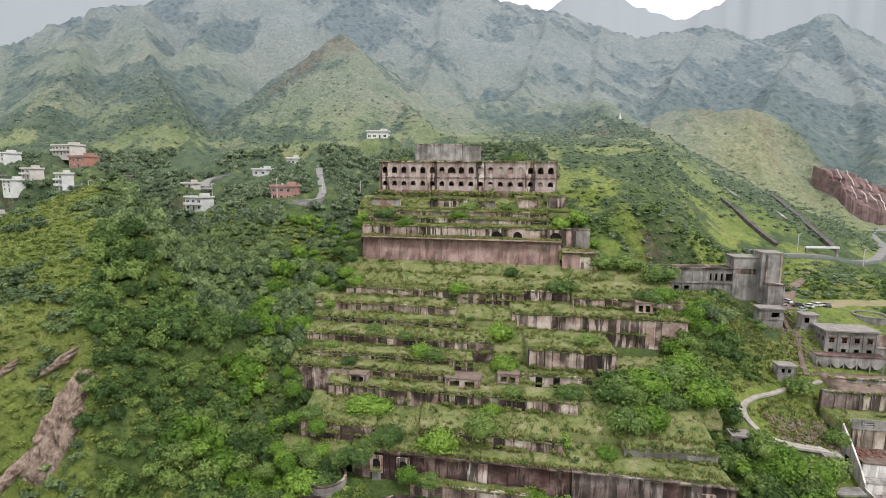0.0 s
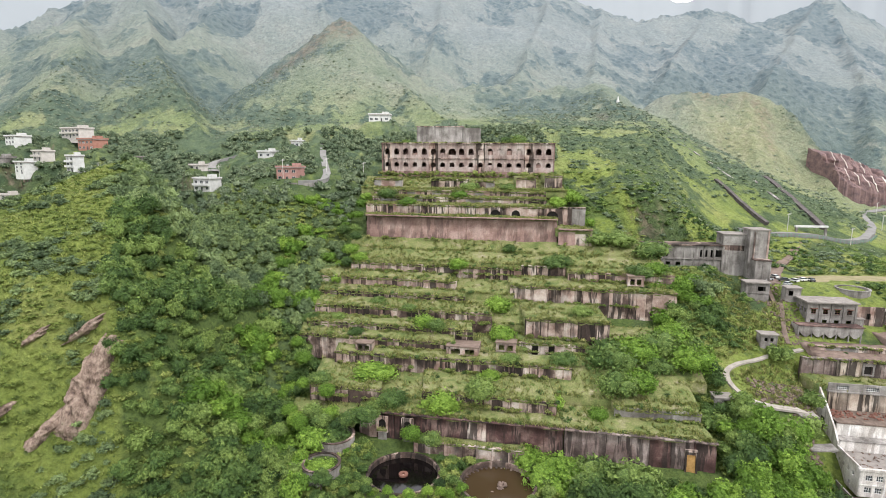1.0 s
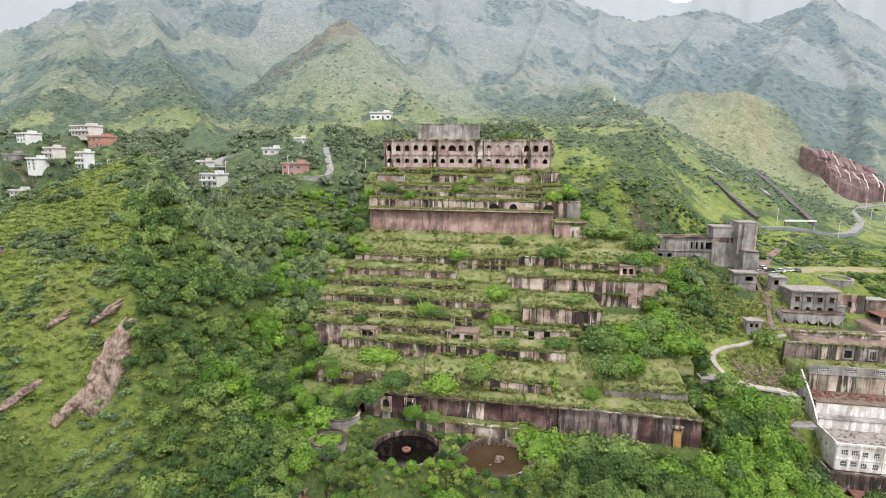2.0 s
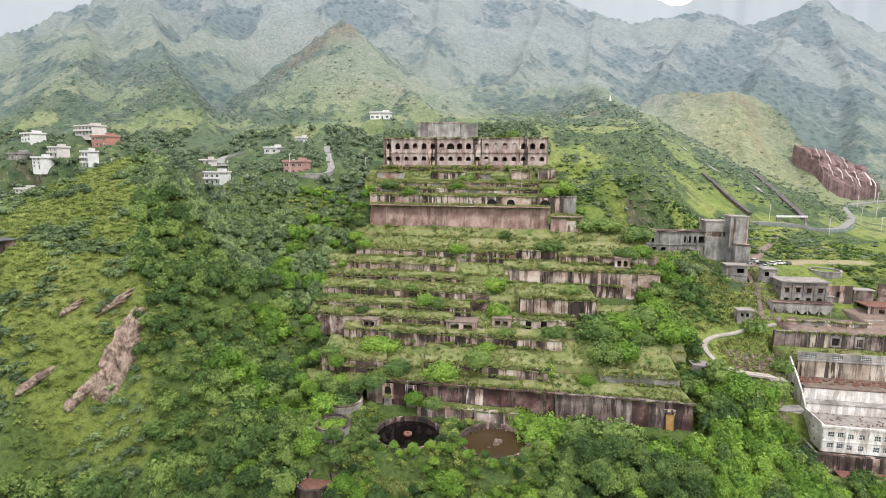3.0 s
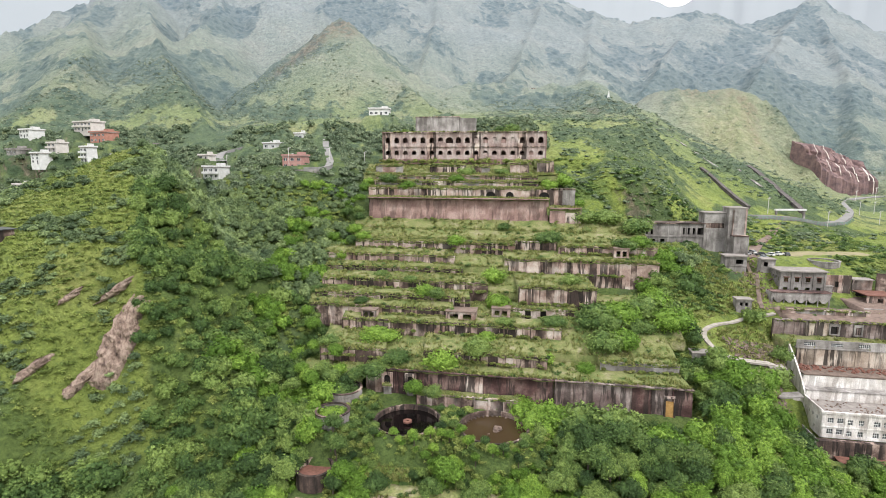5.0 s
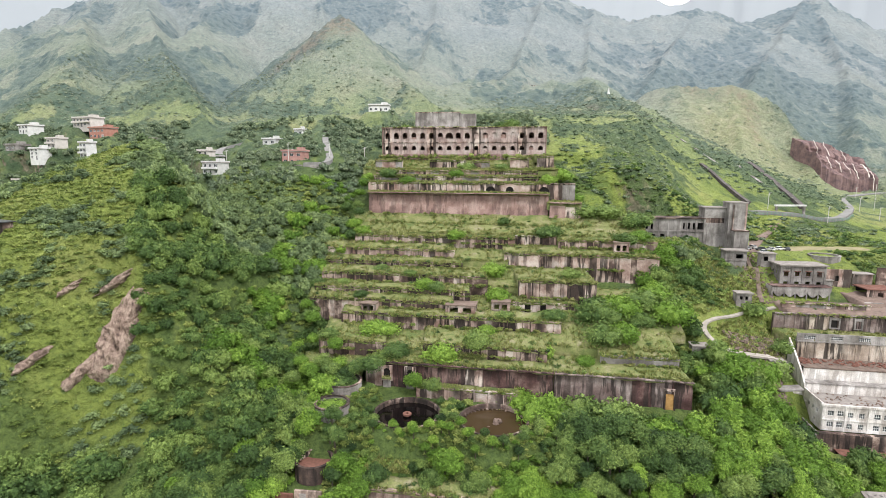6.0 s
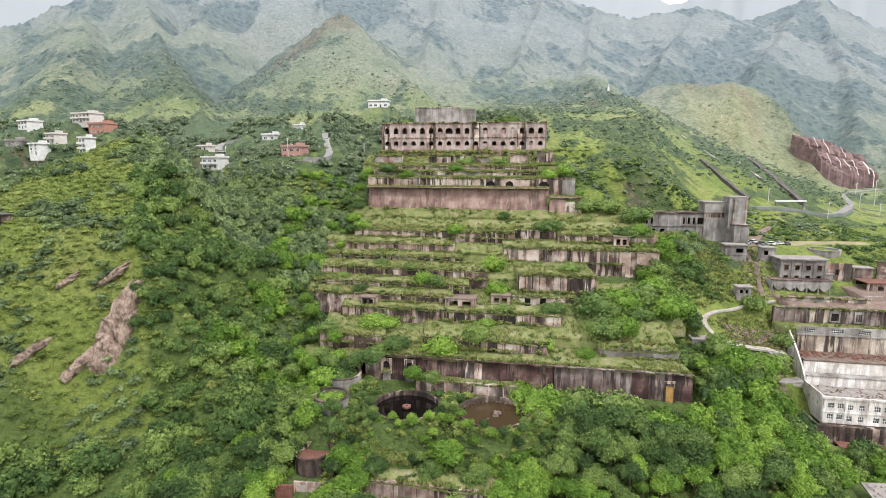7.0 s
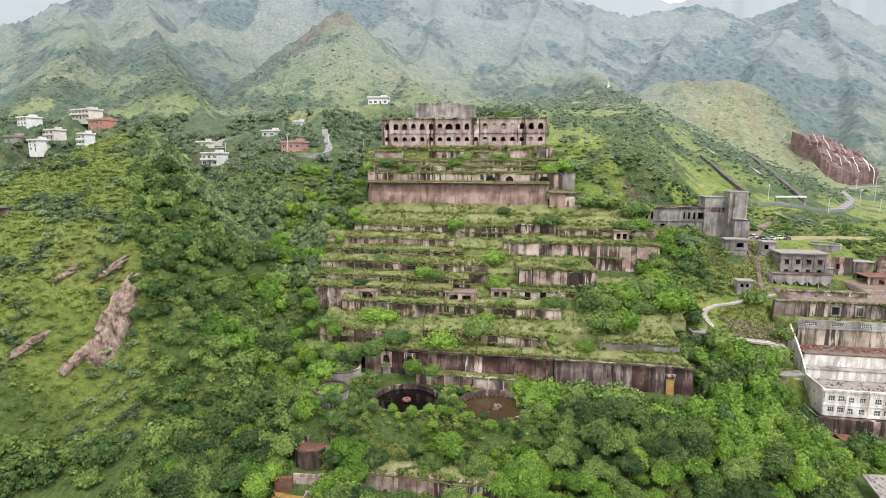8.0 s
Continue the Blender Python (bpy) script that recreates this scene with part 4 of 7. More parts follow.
def ring(bm, r0, r1, z0, z1, n=40, a0=0.0, a1=360.0):
    full = a1 - a0 >= 360
    cols = []
    for k in range(n if full else n + 1):
        a = radians(a0 + (a1 - a0) * k / n)
        c, s = math.cos(a), math.sin(a)
        cols.append([bm.verts.new((r * c, r * s, z)) for r, z in ((r0, z0), (r1, z0), (r1, z1), (r0, z1))])
    for k in range(n):
        p, q = cols[k], cols[(k + 1) % len(cols)]
        for i in range(4):
            j = (i + 1) % 4
            bm.faces.new((p[i], q[i], q[j], p[j]))
    bmesh.ops.recalc_face_normals(bm, faces=bm.faces)
    return bm


def disc(r, z, n=40):
    bm = bmesh.new()
    bm.faces.new([bm.verts.new((r * math.cos(2 * math.pi * k / n), r * math.sin(2 * math.pi * k / n), z)) for k in range(n)])
    return bm


def rubble(seed, spots, lo=0.3, hi=1.0):
    """Broken lumps lying about, joined into one bmesh."""
    r = random.Random(seed)
    bm = bmesh.new()
    for x, y, z in spots:
        s = r.uniform(lo, hi)
        m = pose(x, y, z, r.uniform(0, 40), r.uniform(0, 40), r.uniform(0, 360)) @ Matrix.Diagonal((s, s * r.uniform(0.5, 1), s * r.uniform(0.3, 0.7), 1))
        q = bmesh.ops.create_icosphere(bm, subdivisions=1, radius=0.6, matrix=m)
        for v in q["verts"]:
            v.co += Vector((r.uniform(-0.12, 0.12), r.uniform(-0.12, 0.12), r.uniform(-0.12, 0.12))) * s
    return bm


# ---- details on the terraces ----
def niche_wall():
    """The lower ledge in front of the tall wall, and two round-headed niches high in it."""
    retaining_wall(-8, 23, 129.3, -4.3, -10, [M_WALL, M_DARKWALL, M_WALL], "low front ledge of pale stained concrete", pitch=4.4, pier=0.25, pier_every=1, seed=90)
    turf("terrace", -8, 23, 129.6, 132.4, -4.2, TOP_LABEL, seed=91, walled=True)
    for x in (-19.5, -12.0):
        nb = thing("niche", pose(x, wall_y(132.5, x) - 0.55, -4.2, 0, 0, TURN_SITE), "arched niche in the dark wall with weeds growing out", "niche", kind="structure")
        bm = arcade_bay(3.6, 5.0, 0.5, [(1.8, 1.2, 2.2, 2.9)])
        part("arch", bm, M_WALL, nb)
        # black sheet behind the arch in place of a shaded recess
        part("hollow", boxes((0.3, 3.3, 0.5, 0.56, 0.9, 4.4)), M_DARK, nb)
        part("sill", boxes((0.3, 3.3, -0.8, 0.0, 0.7, 1.2)), M_TURF, nb)
        GRASS_SPOTS.extend([(x + 0.6 + 0.5 * k, wall_y(132.5, x) - 0.9, -3.0, 0.9) for k in range(6)])
        part("stain", boxes((0.5, 3.1, 0.18, 0.24, -4.0, 0.2)), M_GREY, nb)
    door = thing("ochre_chute", pose(65.5, wall_y(132.5, 65.5) - 0.45, -8.5, -7, 0, TURN_SITE), "rust-ochre sluice board set in the tall wall", "sluice")
    part("board", boxes((0, 2.2, -0.1, 0.25, 0, 6.2)), M_OCHRE, door)
    part("post", boxes((-0.5, -0.03, -0.3, 0.35, 0, 7.2)), M_DARKWALL, door)
    part("post", boxes((2.23, 2.7, -0.3, 0.35, 0, 7.2)), M_DARKWALL, door)
    part("hood", boxes((-0.5, 2.7, -0.5, 0.35, 7.22, 7.8)), M_WALL, door)


def terrace_hut(x, y, z, w, d, h, label):
    t = thing("terrace_hut", pose(x, y, z, 0, 0, TURN_SITE), label, "hut")
    part("front", pierced(w, h, 0.4, [(w * 0.12, w * 0.42, 0.4, h * 0.75), (w * 0.58, w * 0.88, 0.4, h * 0.75)]), M_WALL, t)
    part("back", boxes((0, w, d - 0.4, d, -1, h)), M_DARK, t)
    part("side", boxes((-0.3, -0.02, 0, d, -1, h)), M_WALL, t)
    part("side", boxes((w + 0.02, w + 0.3, 0, d, -1, h)), M_WALL, t)
    part("roof", boxes((-0.5, w + 0.5, -0.4, d + 0.3, h + 0.01, h + 0.4)), M_EARTH, t)


niche_wall()
terrace_hut(1.5, 157.6, 12.2, 10, 6, 2.9, "small ruined hut with an earth-covered flat roof")
terrace_hut(-29, 161.5, 12.0, 5, 4, 2.6, "small dark concrete shelter half buried in grass")
terrace_hut(18, 160.0, 12.6, 6, 4, 3.0, "broken pale concrete cell among weeds")
terrace_hut(67, 178.3, 31.0, 5, 4, 3.4, "little grey concrete shelter among bushes")
drum = thing("round_tank", pose(69.5, 147.5, 5.2), "small round dark concrete tank under bushes", "tank")
part("shell", ring(bmesh.new(), 2.9, 3.3, -2.5, 2.8, 28), M_DARKWALL, drum)
part("lid", disc(2.95, 2.5, 28), M_TURF, drum)
pier_block = thing("pier_block", pose(66.5, 142.6, 2.5, 0, 0, TURN_SITE), "square grey concrete pier among trees", "pier")
part("body", boxes((0, 4.2, 0, 2.5, -2, 4.6)), M_GREY, pier_block)
part("cap", boxes((-0.2, 4.4, -0.2, 2.7, 4.62, 4.95)), M_WALL, pier_block)
# three arched mouths in the ribbed wall, their shaded depth a near-black sheet
for x, w in ((19.5, 4.6), (28.5, 3.6), (43.0, 4.8)):
    a = thing("arched_mouth", pose(x, wall_y(222, x) - 0.85, 51.7, 0, 0, TURN_SITE), "dark arched mouth in the ribbed wall", "opening", kind="structure")
    part("arch", arcade_bay(w + 1.2, 3.9, 0.45, [((w + 1.2) / 2, 0.2, w, 2.7)]), M_WALL, a)
    part("hollow", boxes((0.3, w + 0.9, 0.45, 0.52, 0.0, 3.6)), M_DARK, a)


# ---- the works to the right ----
def hoist_tower():
    t = thing("hoist_tower", pose(117.5, 211.5, 30, 0, 0, -10), "tall bare grey concrete tower with a low base block", "tower")
    for k in range(4):
        part("tier", boxes((0.08 * (k % 2), 9.4, 0.08 * (k % 2), 9.0, (-3 if k == 0 else 3.9 * k + 0.04), 3.9 * (k + 1))), M_GREY, t)
    part("window_band", boxes((0.9, 8.4, -0.06, 0.3, 9.0, 11.2)), M_DARKWALL, t)
    part("roof", boxes((-0.3, 9.6, -0.3, 9.3, 15.62, 15.95)), M_ROOF, t)
    part("slab", boxes((9.0, 16.4, -3.6, 5.2, -3, 18.0)), M_GREY, t)
    part("rib", boxes((10.4, 11.0, -3.85, -3.6, 6.5, 17.4)), M_WALL, t)
    part("rib", boxes((15.6, 16.2, -3.85, -3.6, 6.5, 17.9)), M_WALL, t)
    part("rim", boxes((8.8, 16.6, -3.8, 5.4, 18.02, 18.5)), M_ROOF, t)
    base = part("base_block", boxes((10.2, 16.2, -8.0, -3.65, -4, 6.2)), M_GREY, t)
    part("rim", boxes((10.0, 16.4, -8.2, -3.64, 6.22, 6.6)), M_DARKWALL, base)
    for k in range(3):
        part("pilaster", boxes((10.3 + 2.7 * k, 10.7 + 2.7 * k, -8.2, -8.0, -4, 6.2)), M_GREY, base)


def long_shed():
    t = thing("long_shed", pose(86, 214.5, 31.2, 0, 0, -4.6), "long grey concrete shed with a row of dark openings", "building")
    n, w = 8, 4.1
    for k in range(n):
        holes = {0: [(0.5, 1.3), (2.2, 3.0)], 1: [(0.5, 1.3), (2.4, 3.4)], 2: [(0.6, 1.5)], 5: [(2.4, 3.2)], 6: [(0.4, 1.3), (2.6, 3.5)], 7: [(0.5, 3.4)]}.get(k, [])
        p = part("bay", pierced(w - 0.04, 9.4, 0.5, [(a, c, 4.6, 7.6) for a, c in holes] + ([(0.8, 2.8, 0.4, 2.4)] if k in (2, 3) else [])), M_GREY, t)
        p.location.x = k * w
        q = part("pilaster", boxes((k * w - 0.25, k * w + 0.25, -0.3, 0, 0, 9.2)), M_GREY, t)
    part("ledge", boxes((0, n * w, -0.5, -0.02, 3.6, 4.1)), M_GREY, t)
    part("cornice", boxes((-0.3, n * w + 0.3, -0.7, 8.3, 9.42, 9.9)), M_DARKWALL, t)
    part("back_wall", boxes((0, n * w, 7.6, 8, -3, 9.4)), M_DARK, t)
    part("end_wall", boxes((-0.5, -0.02, 0, 8, -3, 9.4)), M_GREY, t)
    part("foot", boxes((0, n * w, 0.0, 0.5, -4, -0.02)), M_GREY, t)


def gate_house():
    t = thing("gate_house", pose(118.8, 193.5, 20.6, 0, 0, -10), "ruined square grey house with a flat roof and broken foot", "house")
    part("front", pierced(7.8, 8.4, 0.4, [(4.0, 6.8, 5.4, 7.2)]), M_GREY, t)
    part("left_wall", boxes((-0.4, -0.02, 0, 5, -3, 8.4)), M_GREY, t)
    part("right_wall", boxes((7.82, 8.2, 0, 5, -3, 8.4)), M_GREY, t)
    part("back_wall", boxes((0, 7.8, 4.6, 5, -3, 8.4)), M_DARK, t)
    part("roof", boxes((-0.8, 8.6, -0.7, 5.4, 8.42, 8.9)), M_ROOF, t)
    part("band", boxes((-0.5, 8.3, -0.25, -0.02, 4.4, 4.8)), M_GREY, t)
    part("plinth", boxes((-0.8, 8.5, -0.8, -0.02, -4, 1.2)), M_DARKWALL, t)


def office():
    """Two storeys of square windows between flat pilasters."""
    t = thing("two_storey_office", pose(129.3, 173.2, 18.0, 0, 0, -8), "derelict two-storey grey concrete office with square broken windows", "building")
    w, h, bay = 15.6, 8.6, 3.9
    for k in range(4):
        p = part("front_bay", pierced(bay - 0.03, h, 0.4, [(1.15, 2.75, 1.2, 2.6), (1.15, 2.75, 4.7, 6.4)]), M_GREY, t)
        p.location.x = k * bay
        part("pilaster", boxes((k * bay - 0.3, k * bay + 0.3, -0.28, 0, -2, h)), M_GREY, t)
        sill(t, k * bay + 1.95, 0, 4.7, 2.2, M_GREY)
        part("hood", boxes((k * bay + 0.8, k * bay + 3.1, -0.3, 0, 6.5, 6.75)), M_RUST, t)
        window(t, k * bay + 1.95, 0.25, 4.72, 1.56, 1.65, 2, 2, M_RUST, glass=False)
    part("pilaster", boxes((w - 0.3, w + 0.3, -0.28, 0, -2, h)), M_GREY, t)
    side = part("side_wall", pierced(8.0, h, 0.4, [(1.2, 2.4, 4.7, 6.4), (3.4, 4.6, 4.7, 6.4), (5.6, 6.8, 4.7, 6.4), (1.2, 2.4, 1.0, 2.6), (5.6, 6.8, 1.0, 2.6)]), M_GREY, t)
    side.matrix_basis = pose(-0.02, 8.0, 0, 0, 0, -90)
    part("side_wall", boxes((w + 0.02, w + 0.4, 0, 8, -2, h)), M_GREY, t)
    part("back_wall", boxes((0, w, 7.6, 8, -2, h)), M_DARK, t)
    part("floor_slab", boxes((0, w, 0.42, 7.5, 3.5, 3.8)), M_DARK, t)
    part("foot", boxes((-0.4, w + 0.4, 0.0, 0.6, -3, -0.02)), M_GREY, t)
    part("roof", boxes((-0.8, w + 0.8, -0.8, 8.6, h + 0.02, h + 0.5)), M_ROOF, t)
    porch = part("porch", boxes((w + 0.45, w + 3.2, 0.5, 4, -2, 3.2)), M_GREY, t)
    part("roof", boxes((w + 0.42, w + 3.5, 0.2, 4.3, 3.22, 3.5)), M_ROOF, porch)


def hopper_shed():
    """A beam on posts with a row of wedge-shaped hoppers hanging below it."""
    t = thing("hopper_shed", pose(123.2, 167.4, 13.6, 0, 0, -8), "long open concrete shed with saw-tooth hoppers on slim posts", "shed")
    w = 20.0
    part("beam", boxes((0, w, 0, 0.8, 4.6, 6.3)), M_GREY, t)
    part("deck", boxes((-0.4, w + 0.4, -0.3, 4.2, 6.32, 6.6)), M_FRONT, t)
    part("back_wall", boxes((0, w, 4.6, 5.2, -3, 6.3)), M_DARK, t)
    part("end_wall", boxes((-0.5, -0.02, 0, 5, -3, 6.3)), M_GREY, t)
    for k in range(5):
        x0 = 0.3 + k * 3.9
        bm = bmesh.new()
        pts = [(x0, 4.6), (x0 + 3.6, 4.6), (x0 + 3.6, 3.9), (x0 + 2.3, 2.5), (x0 + 1.3, 2.6), (x0, 3.9)]
        f = [bm.verts.new((p[0], 0.05, p[1])) for p in pts]
        g = [bm.verts.new((p[0] * 0.6 + (x0 + 1.8) * 0.4, 2.6, p[1])) for p in pts]
        bm.faces.new(f[::-1])
        bm.faces.new(g)
        for a in range(6):
            bm.faces.new((f[a], f[(a + 1) % 6], g[(a + 1) % 6], g[a]))
        bmesh.ops.recalc_face_normals(bm, faces=bm.faces)
        part("hopper", bm, M_GREY, t)
        part("post", boxes((x0 + 3.6, x0 + 3.95, 0.2, 0.6, -3, 4.58)), M_GREY, t)
        part("post", boxes((x0 + 3.6, x0 + 3.95, 3.0, 3.4, -3, 4.58)), M_GREY, t)


def white_works():
    """Stepped white factory: a two-storey front with paned windows, a white band behind it, a stained wall and a parapet with windows at the top."""
    t = thing("white_works", pose(110.2, 119.5, -12.0, 0, 0, -10.5), "derelict white-painted stepped factory with small paned windows", "building")
    L = 66.0
    n, bay = 11, 6.0
    for k in range(n):
        wide = [(0.7, 2.1), (3.6, 5.0)] if k % 2 else [(1.5, 3.1), (4.0, 5.6)]
        zs = (0.9, 4.3) if k % 3 else (1.2, 4.6)
        p = part("front_bay", pierced(bay - 0.03, 7.4, 0.4, [(a, c, z, z + 1.55) for a, c in wide for z in zs]), M_WHITE, t)
        p.location.x = k * bay
        for a, c in wide:
            for z in zs:
                window(t, k * bay + (a + c) / 2, 0.2, z + 0.02, c - a - 0.04, 1.5, 3, 2)
        if k:
            part("pilaster", boxes((k * bay - 0.16, k * bay + 0.16, -0.16, 0, 0, 7.3)), M_WHITE, t)
    part("string_course", boxes((0, L, -0.2, -0.02, 3.3, 3.6)), M_WHITE, t)
    part("parapet", boxes((-0.4, L, -0.25, 0.5, 7.42, 8.0)), M_WHITE, t)
    side = part("side_wall", pierced(11.5, 8.2, 0.4, [(1.0, 1.9, 4.4, 5.6), (3.4, 4.3, 4.4, 5.6), (5.8, 6.7, 4.4, 5.6), (8.2, 9.1, 4.4, 5.6), (2.0, 2.9, 1.0, 2.2), (7.0, 7.9, 1.0, 2.2)]), M_WHITE, t)
    side.matrix_basis = pose(-0.02, 11.5, 0, 0, 0, -90)
    part("roof", boxes((0, L, 0.52, 11.5, 6.3, 6.7)), M_ROOF, t)
    part("lower_band", boxes((0.5, L, 11.52, 12.2, 6.7, 9.6)), M_WHITE, t)
    part("ledge", boxes((0.5, L, 11.3, 14.5, 9.62, 9.9)), M_GREY, t)
    part("upper_band", boxes((0.8, L, 14.52, 15.2, 9.9, 13.4)), M_WHITE, t)
    part("upper_roof", boxes((0.8, L, 14.4, 23.5, 13.42, 13.8)), M_SPOIL, t)
    part("stained_wall", boxes((2.2, L, 23.52, 24.4, 12, 19.2)), M_STREAK, t)
    for k in range(16):
        part("pilaster", boxes((3.5 + 4 * k, 3.9 + 4 * k, 23.3, 23.52, 13.8, 19.0)), M_STREAK, t)
    top = part("top_parapet", boxes((2.0, L, 23.2, 24.6, 19.22, 19.6)), M_GREY, t)
    for k in range(8):
        p = part("parapet_bay", pierced(8.0 - 0.03, 2.4, 0.4, [(2.2, 5.6, 0.5, 1.7)]), M_GREY, t)
        p.location = 2.0 + 8.0 * k, 23.6, 19.62
        window(t, 2.0 + 8.0 * k + 3.9, 23.8, 20.14, 3.36, 1.16, 6, 2)
    # the long outer wall that climbs the left side
    bm = bmesh.new()
    outline = [(11.5, -3), (24.5, 6.0), (24.5, 20.2), (19.0, 16.2), (14.5, 12.4), (11.5, 9.0)]
    f = [bm.verts.new((-0.02, y, z)) for y, z in outline]
    g = [bm.verts.new((0.45, y, z)) for y, z in outline]
    bm.faces.new(f[::-1])
    bm.faces.new(g)
    for a in range(6):
        bm.faces.new((f[a], f[(a + 1) % 6], g[(a + 1) % 6], g[a]))
    bmesh.ops.recalc_face_normals(bm, faces=bm.faces)
    part("climbing_wall", bm, M_WHITE, t)
    # near-black sheet on the wall in place of an unlit doorway
    part("doorway", boxes((-0.08, 0.0, 19.6, 21.4, 9.5, 12.5)), M_DARK, t)
    part("chute_box", boxes((-2.6, -0.05, 12.0, 14.0, 3.0, 6.2)), M_WHITE, t)
    part("plinth", boxes((-1.8, L, -2.0, -0.3, -6, -0.1)), M_DARKWALL, t)
    part("plinth_wall", boxes((-2.2, -1.82, -2.0, 9, -6, 0.6)), M_GREY, t)
    part("debris", rubble(5, [(random.uniform(0.8, 30), random.uniform(1.5, 11) , 6.8) for _ in range(110)], 0.3, 0.9), M_EARTH, t)
    sheets = part("roof_debris", rubble(6, [(random.uniform(1.5, 40), random.uniform(17.5, 22.5), 13.9) for _ in range(170)], 0.5, 1.4), M_RUST, t)
    tagged(sheets, "rusted fallen roof sheets", kind="stuff")
    lean = part("lean_to_roof", boxes((3.0, L, -6.0, -1.9, -4.7, -4.4)), M_RUST, t)
    for k in range(10):
        part("post", boxes((3.4 + 4.2 * k, 3.7 + 4.2 * k, -5.6, -5.3, -9, -4.72)), M_DARKWALL, lean)


hoist_tower()
long_shed()
gate_house()
office()
hopper_shed()
white_works()
retaining_wall(116.5, 186, 174.6, 13.2, 7.0, [M_FRONT_GREY, M_FRONT_GREY, M_STREAK], "stained concrete retaining wall of the works", seed=80, pitch=3.4, pier=0.3)
turf("yard", 122, 190, 175.6, 187, 13.2, "bare red-brown earth yard above the works", mat=M_EARTH, grass=0.02, rise=1.6, walled=True)
retaining_wall(122, 150, 180.5, 15.6, 13.2, [M_WALL, M_GREY], "low stained concrete wall along the earth yard", seed=82, pitch=5, pier=0)
turf("grass_strip", 116, 186, 163, 174.4, 7.3, "strip of grass between the works and its retaining wall", rise=0.4, seed=83)
turf("yard", 150, 190, 184, 200, 15.5, "bare red-brown earth yard above the works", mat=M_EARTH, grass=0.02, rise=2.0, seed=84)
for x, w in ((133.5, 2.4), (141.0, 1.8)):
    d = thing("doorway", pose(x, wall_y(174.6, x) - 0.5, 8.6, 0, 0, TURN_SITE), "dark doorway in the stained wall", "door", kind="structure")
    part("surround", pierced(w + 1, 4.0, 0.45, [(0.5, w + 0.5, 0.4, 3.1)]), M_GREY, d)
    # black sheet inside the surround in place of unlit depth
    part("hollow", boxes((0.3, w + 0.7, 0.46, 0.52, 0.3, 3.3)), M_DARK, d)

ruin = thing("ruined_plant", pose(146.5, 173, 17.5, 0, 0, -8), "ruined brown plant house with broken roofs and a niche", "building")
part("niche_wall", pierced(9, 7.8, 0.6, [(3.4, 4.8, 3.2, 5.4)]), M_WALL, ruin)
part("niche_back", boxes((3.0, 5.2, 0.62, 0.7, 2.8, 5.8)), M_DARK, ruin)
part("hall_wall", boxes((10, 17, 1.0, 1.6, -3, 6.0)), M_WALL, ruin)
part("hall_roof", boxes((9.8, 17.2, 0.4, 5.0, 6.02, 6.35)), M_ROOF, ruin)
low = part("lower_shed", pierced(9.5, 3.4, 0.4, [(3.6, 5.6, 0.3, 2.4), (6.4, 8.4, 0.3, 2.4)]), M_WALL, ruin)
low.location = 10.5, -7.5, -1.5
part("roof", boxes((-0.5, 10, -0.6, 8, 3.42, 3.75)), M_RUST, low)
part("back", boxes((0.2, 9.3, 6.8, 7.2, -2, 3.4)), M_DARK, low)
part("far_wall", boxes((19, 40, 2, 2.6, -4, 8.5)), M_DARKWALL, ruin)
part("broken_ground", rubble(9, [(random.uniform(5, 34), random.uniform(-14, 0), -2 + random.uniform(-0.6, 0.4)) for _ in range(160)], 0.4, 1.3), M_EARTH, ruin)
frame_ruin = thing("concrete_frame", pose(151, 158.5, 12.2, 0, 0, -8), "small broken concrete frame standing on the yard", "ruin")
for k in range(3):
    part("post", boxes((k * 2.6, k * 2.6 + 0.6, 0, 0.6, -1, 3.2)), M_GREY, frame_ruin)
part("lintel", boxes((-0.1, 5.9, -0.05, 0.65, 3.22, 3.8)), M_GREY, frame_ruin)

yard_tank = thing("round_tank", pose(157.5, 190, 24.2), "low round open concrete tank on a grassy shelf", "tank")
part("shell", ring(bmesh.new(), 5.2, 5.6, -3, 3.6, 40), M_GREY, yard_tank)
part("floor", disc(5.3, 2.7), M_DARK, yard_tank)
part("rim", ring(bmesh.new(), 5.1, 5.8, 3.62, 3.95, 40), M_GREY, yard_tank)


def hut(x, y, z, w, d, h, label, yaw=-8.0, holes=None):
    t = thing("hut", pose(x, y, z, 0, 0, yaw), label, "hut")
    part("front", pierced(w, h, 0.3, holes or [(w * 0.18, w * 0.40, h * 0.35, h * 0.72), (w * 0.58, w * 0.80, h * 0.35, h * 0.72)]), M_GREY, t)
    part("side", boxes((-0.3, -0.02, 0, d, -2, h)), M_GREY, t)
    part("side", boxes((w + 0.02, w + 0.3, 0, d, -2, h)), M_GREY, t)
    part("back", boxes((0, w, d - 0.3, d, -2, h)), M_DARK, t)
    part("foot", boxes((0, w, 0, 0.3, -2, -0.02)), M_GREY, t)
    part("roof", boxes((-0.6, w + 0.6, -0.6, d + 0.4, h + 0.02, h + 0.4)), M_ROOF, t)
    return t


hut(106.6, 161.2, 15.2, 4.6, 3.4, 3.4, "little grey concrete hut with two dark windows")
hut(80.6, 138.0, 4.0, 4.4, 3.6, 2.8, "little grey hut with a dark doorway beside the path", holes=[(2.2, 3.4, 0.3, 2.2)])
hut(127.4, 182.5, 26.0, 4.6, 3.6, 3.6, "small flat-roofed grey shelter at the car park", holes=[(0.6, 2.2, 0.8, 2.6)])
hut(103.0, 133.0, 1.0, 3.6, 3.0, 2.6, "small concrete cabin at the end of the path", holes=[(1.0, 2.4, 0.6, 1.9)])
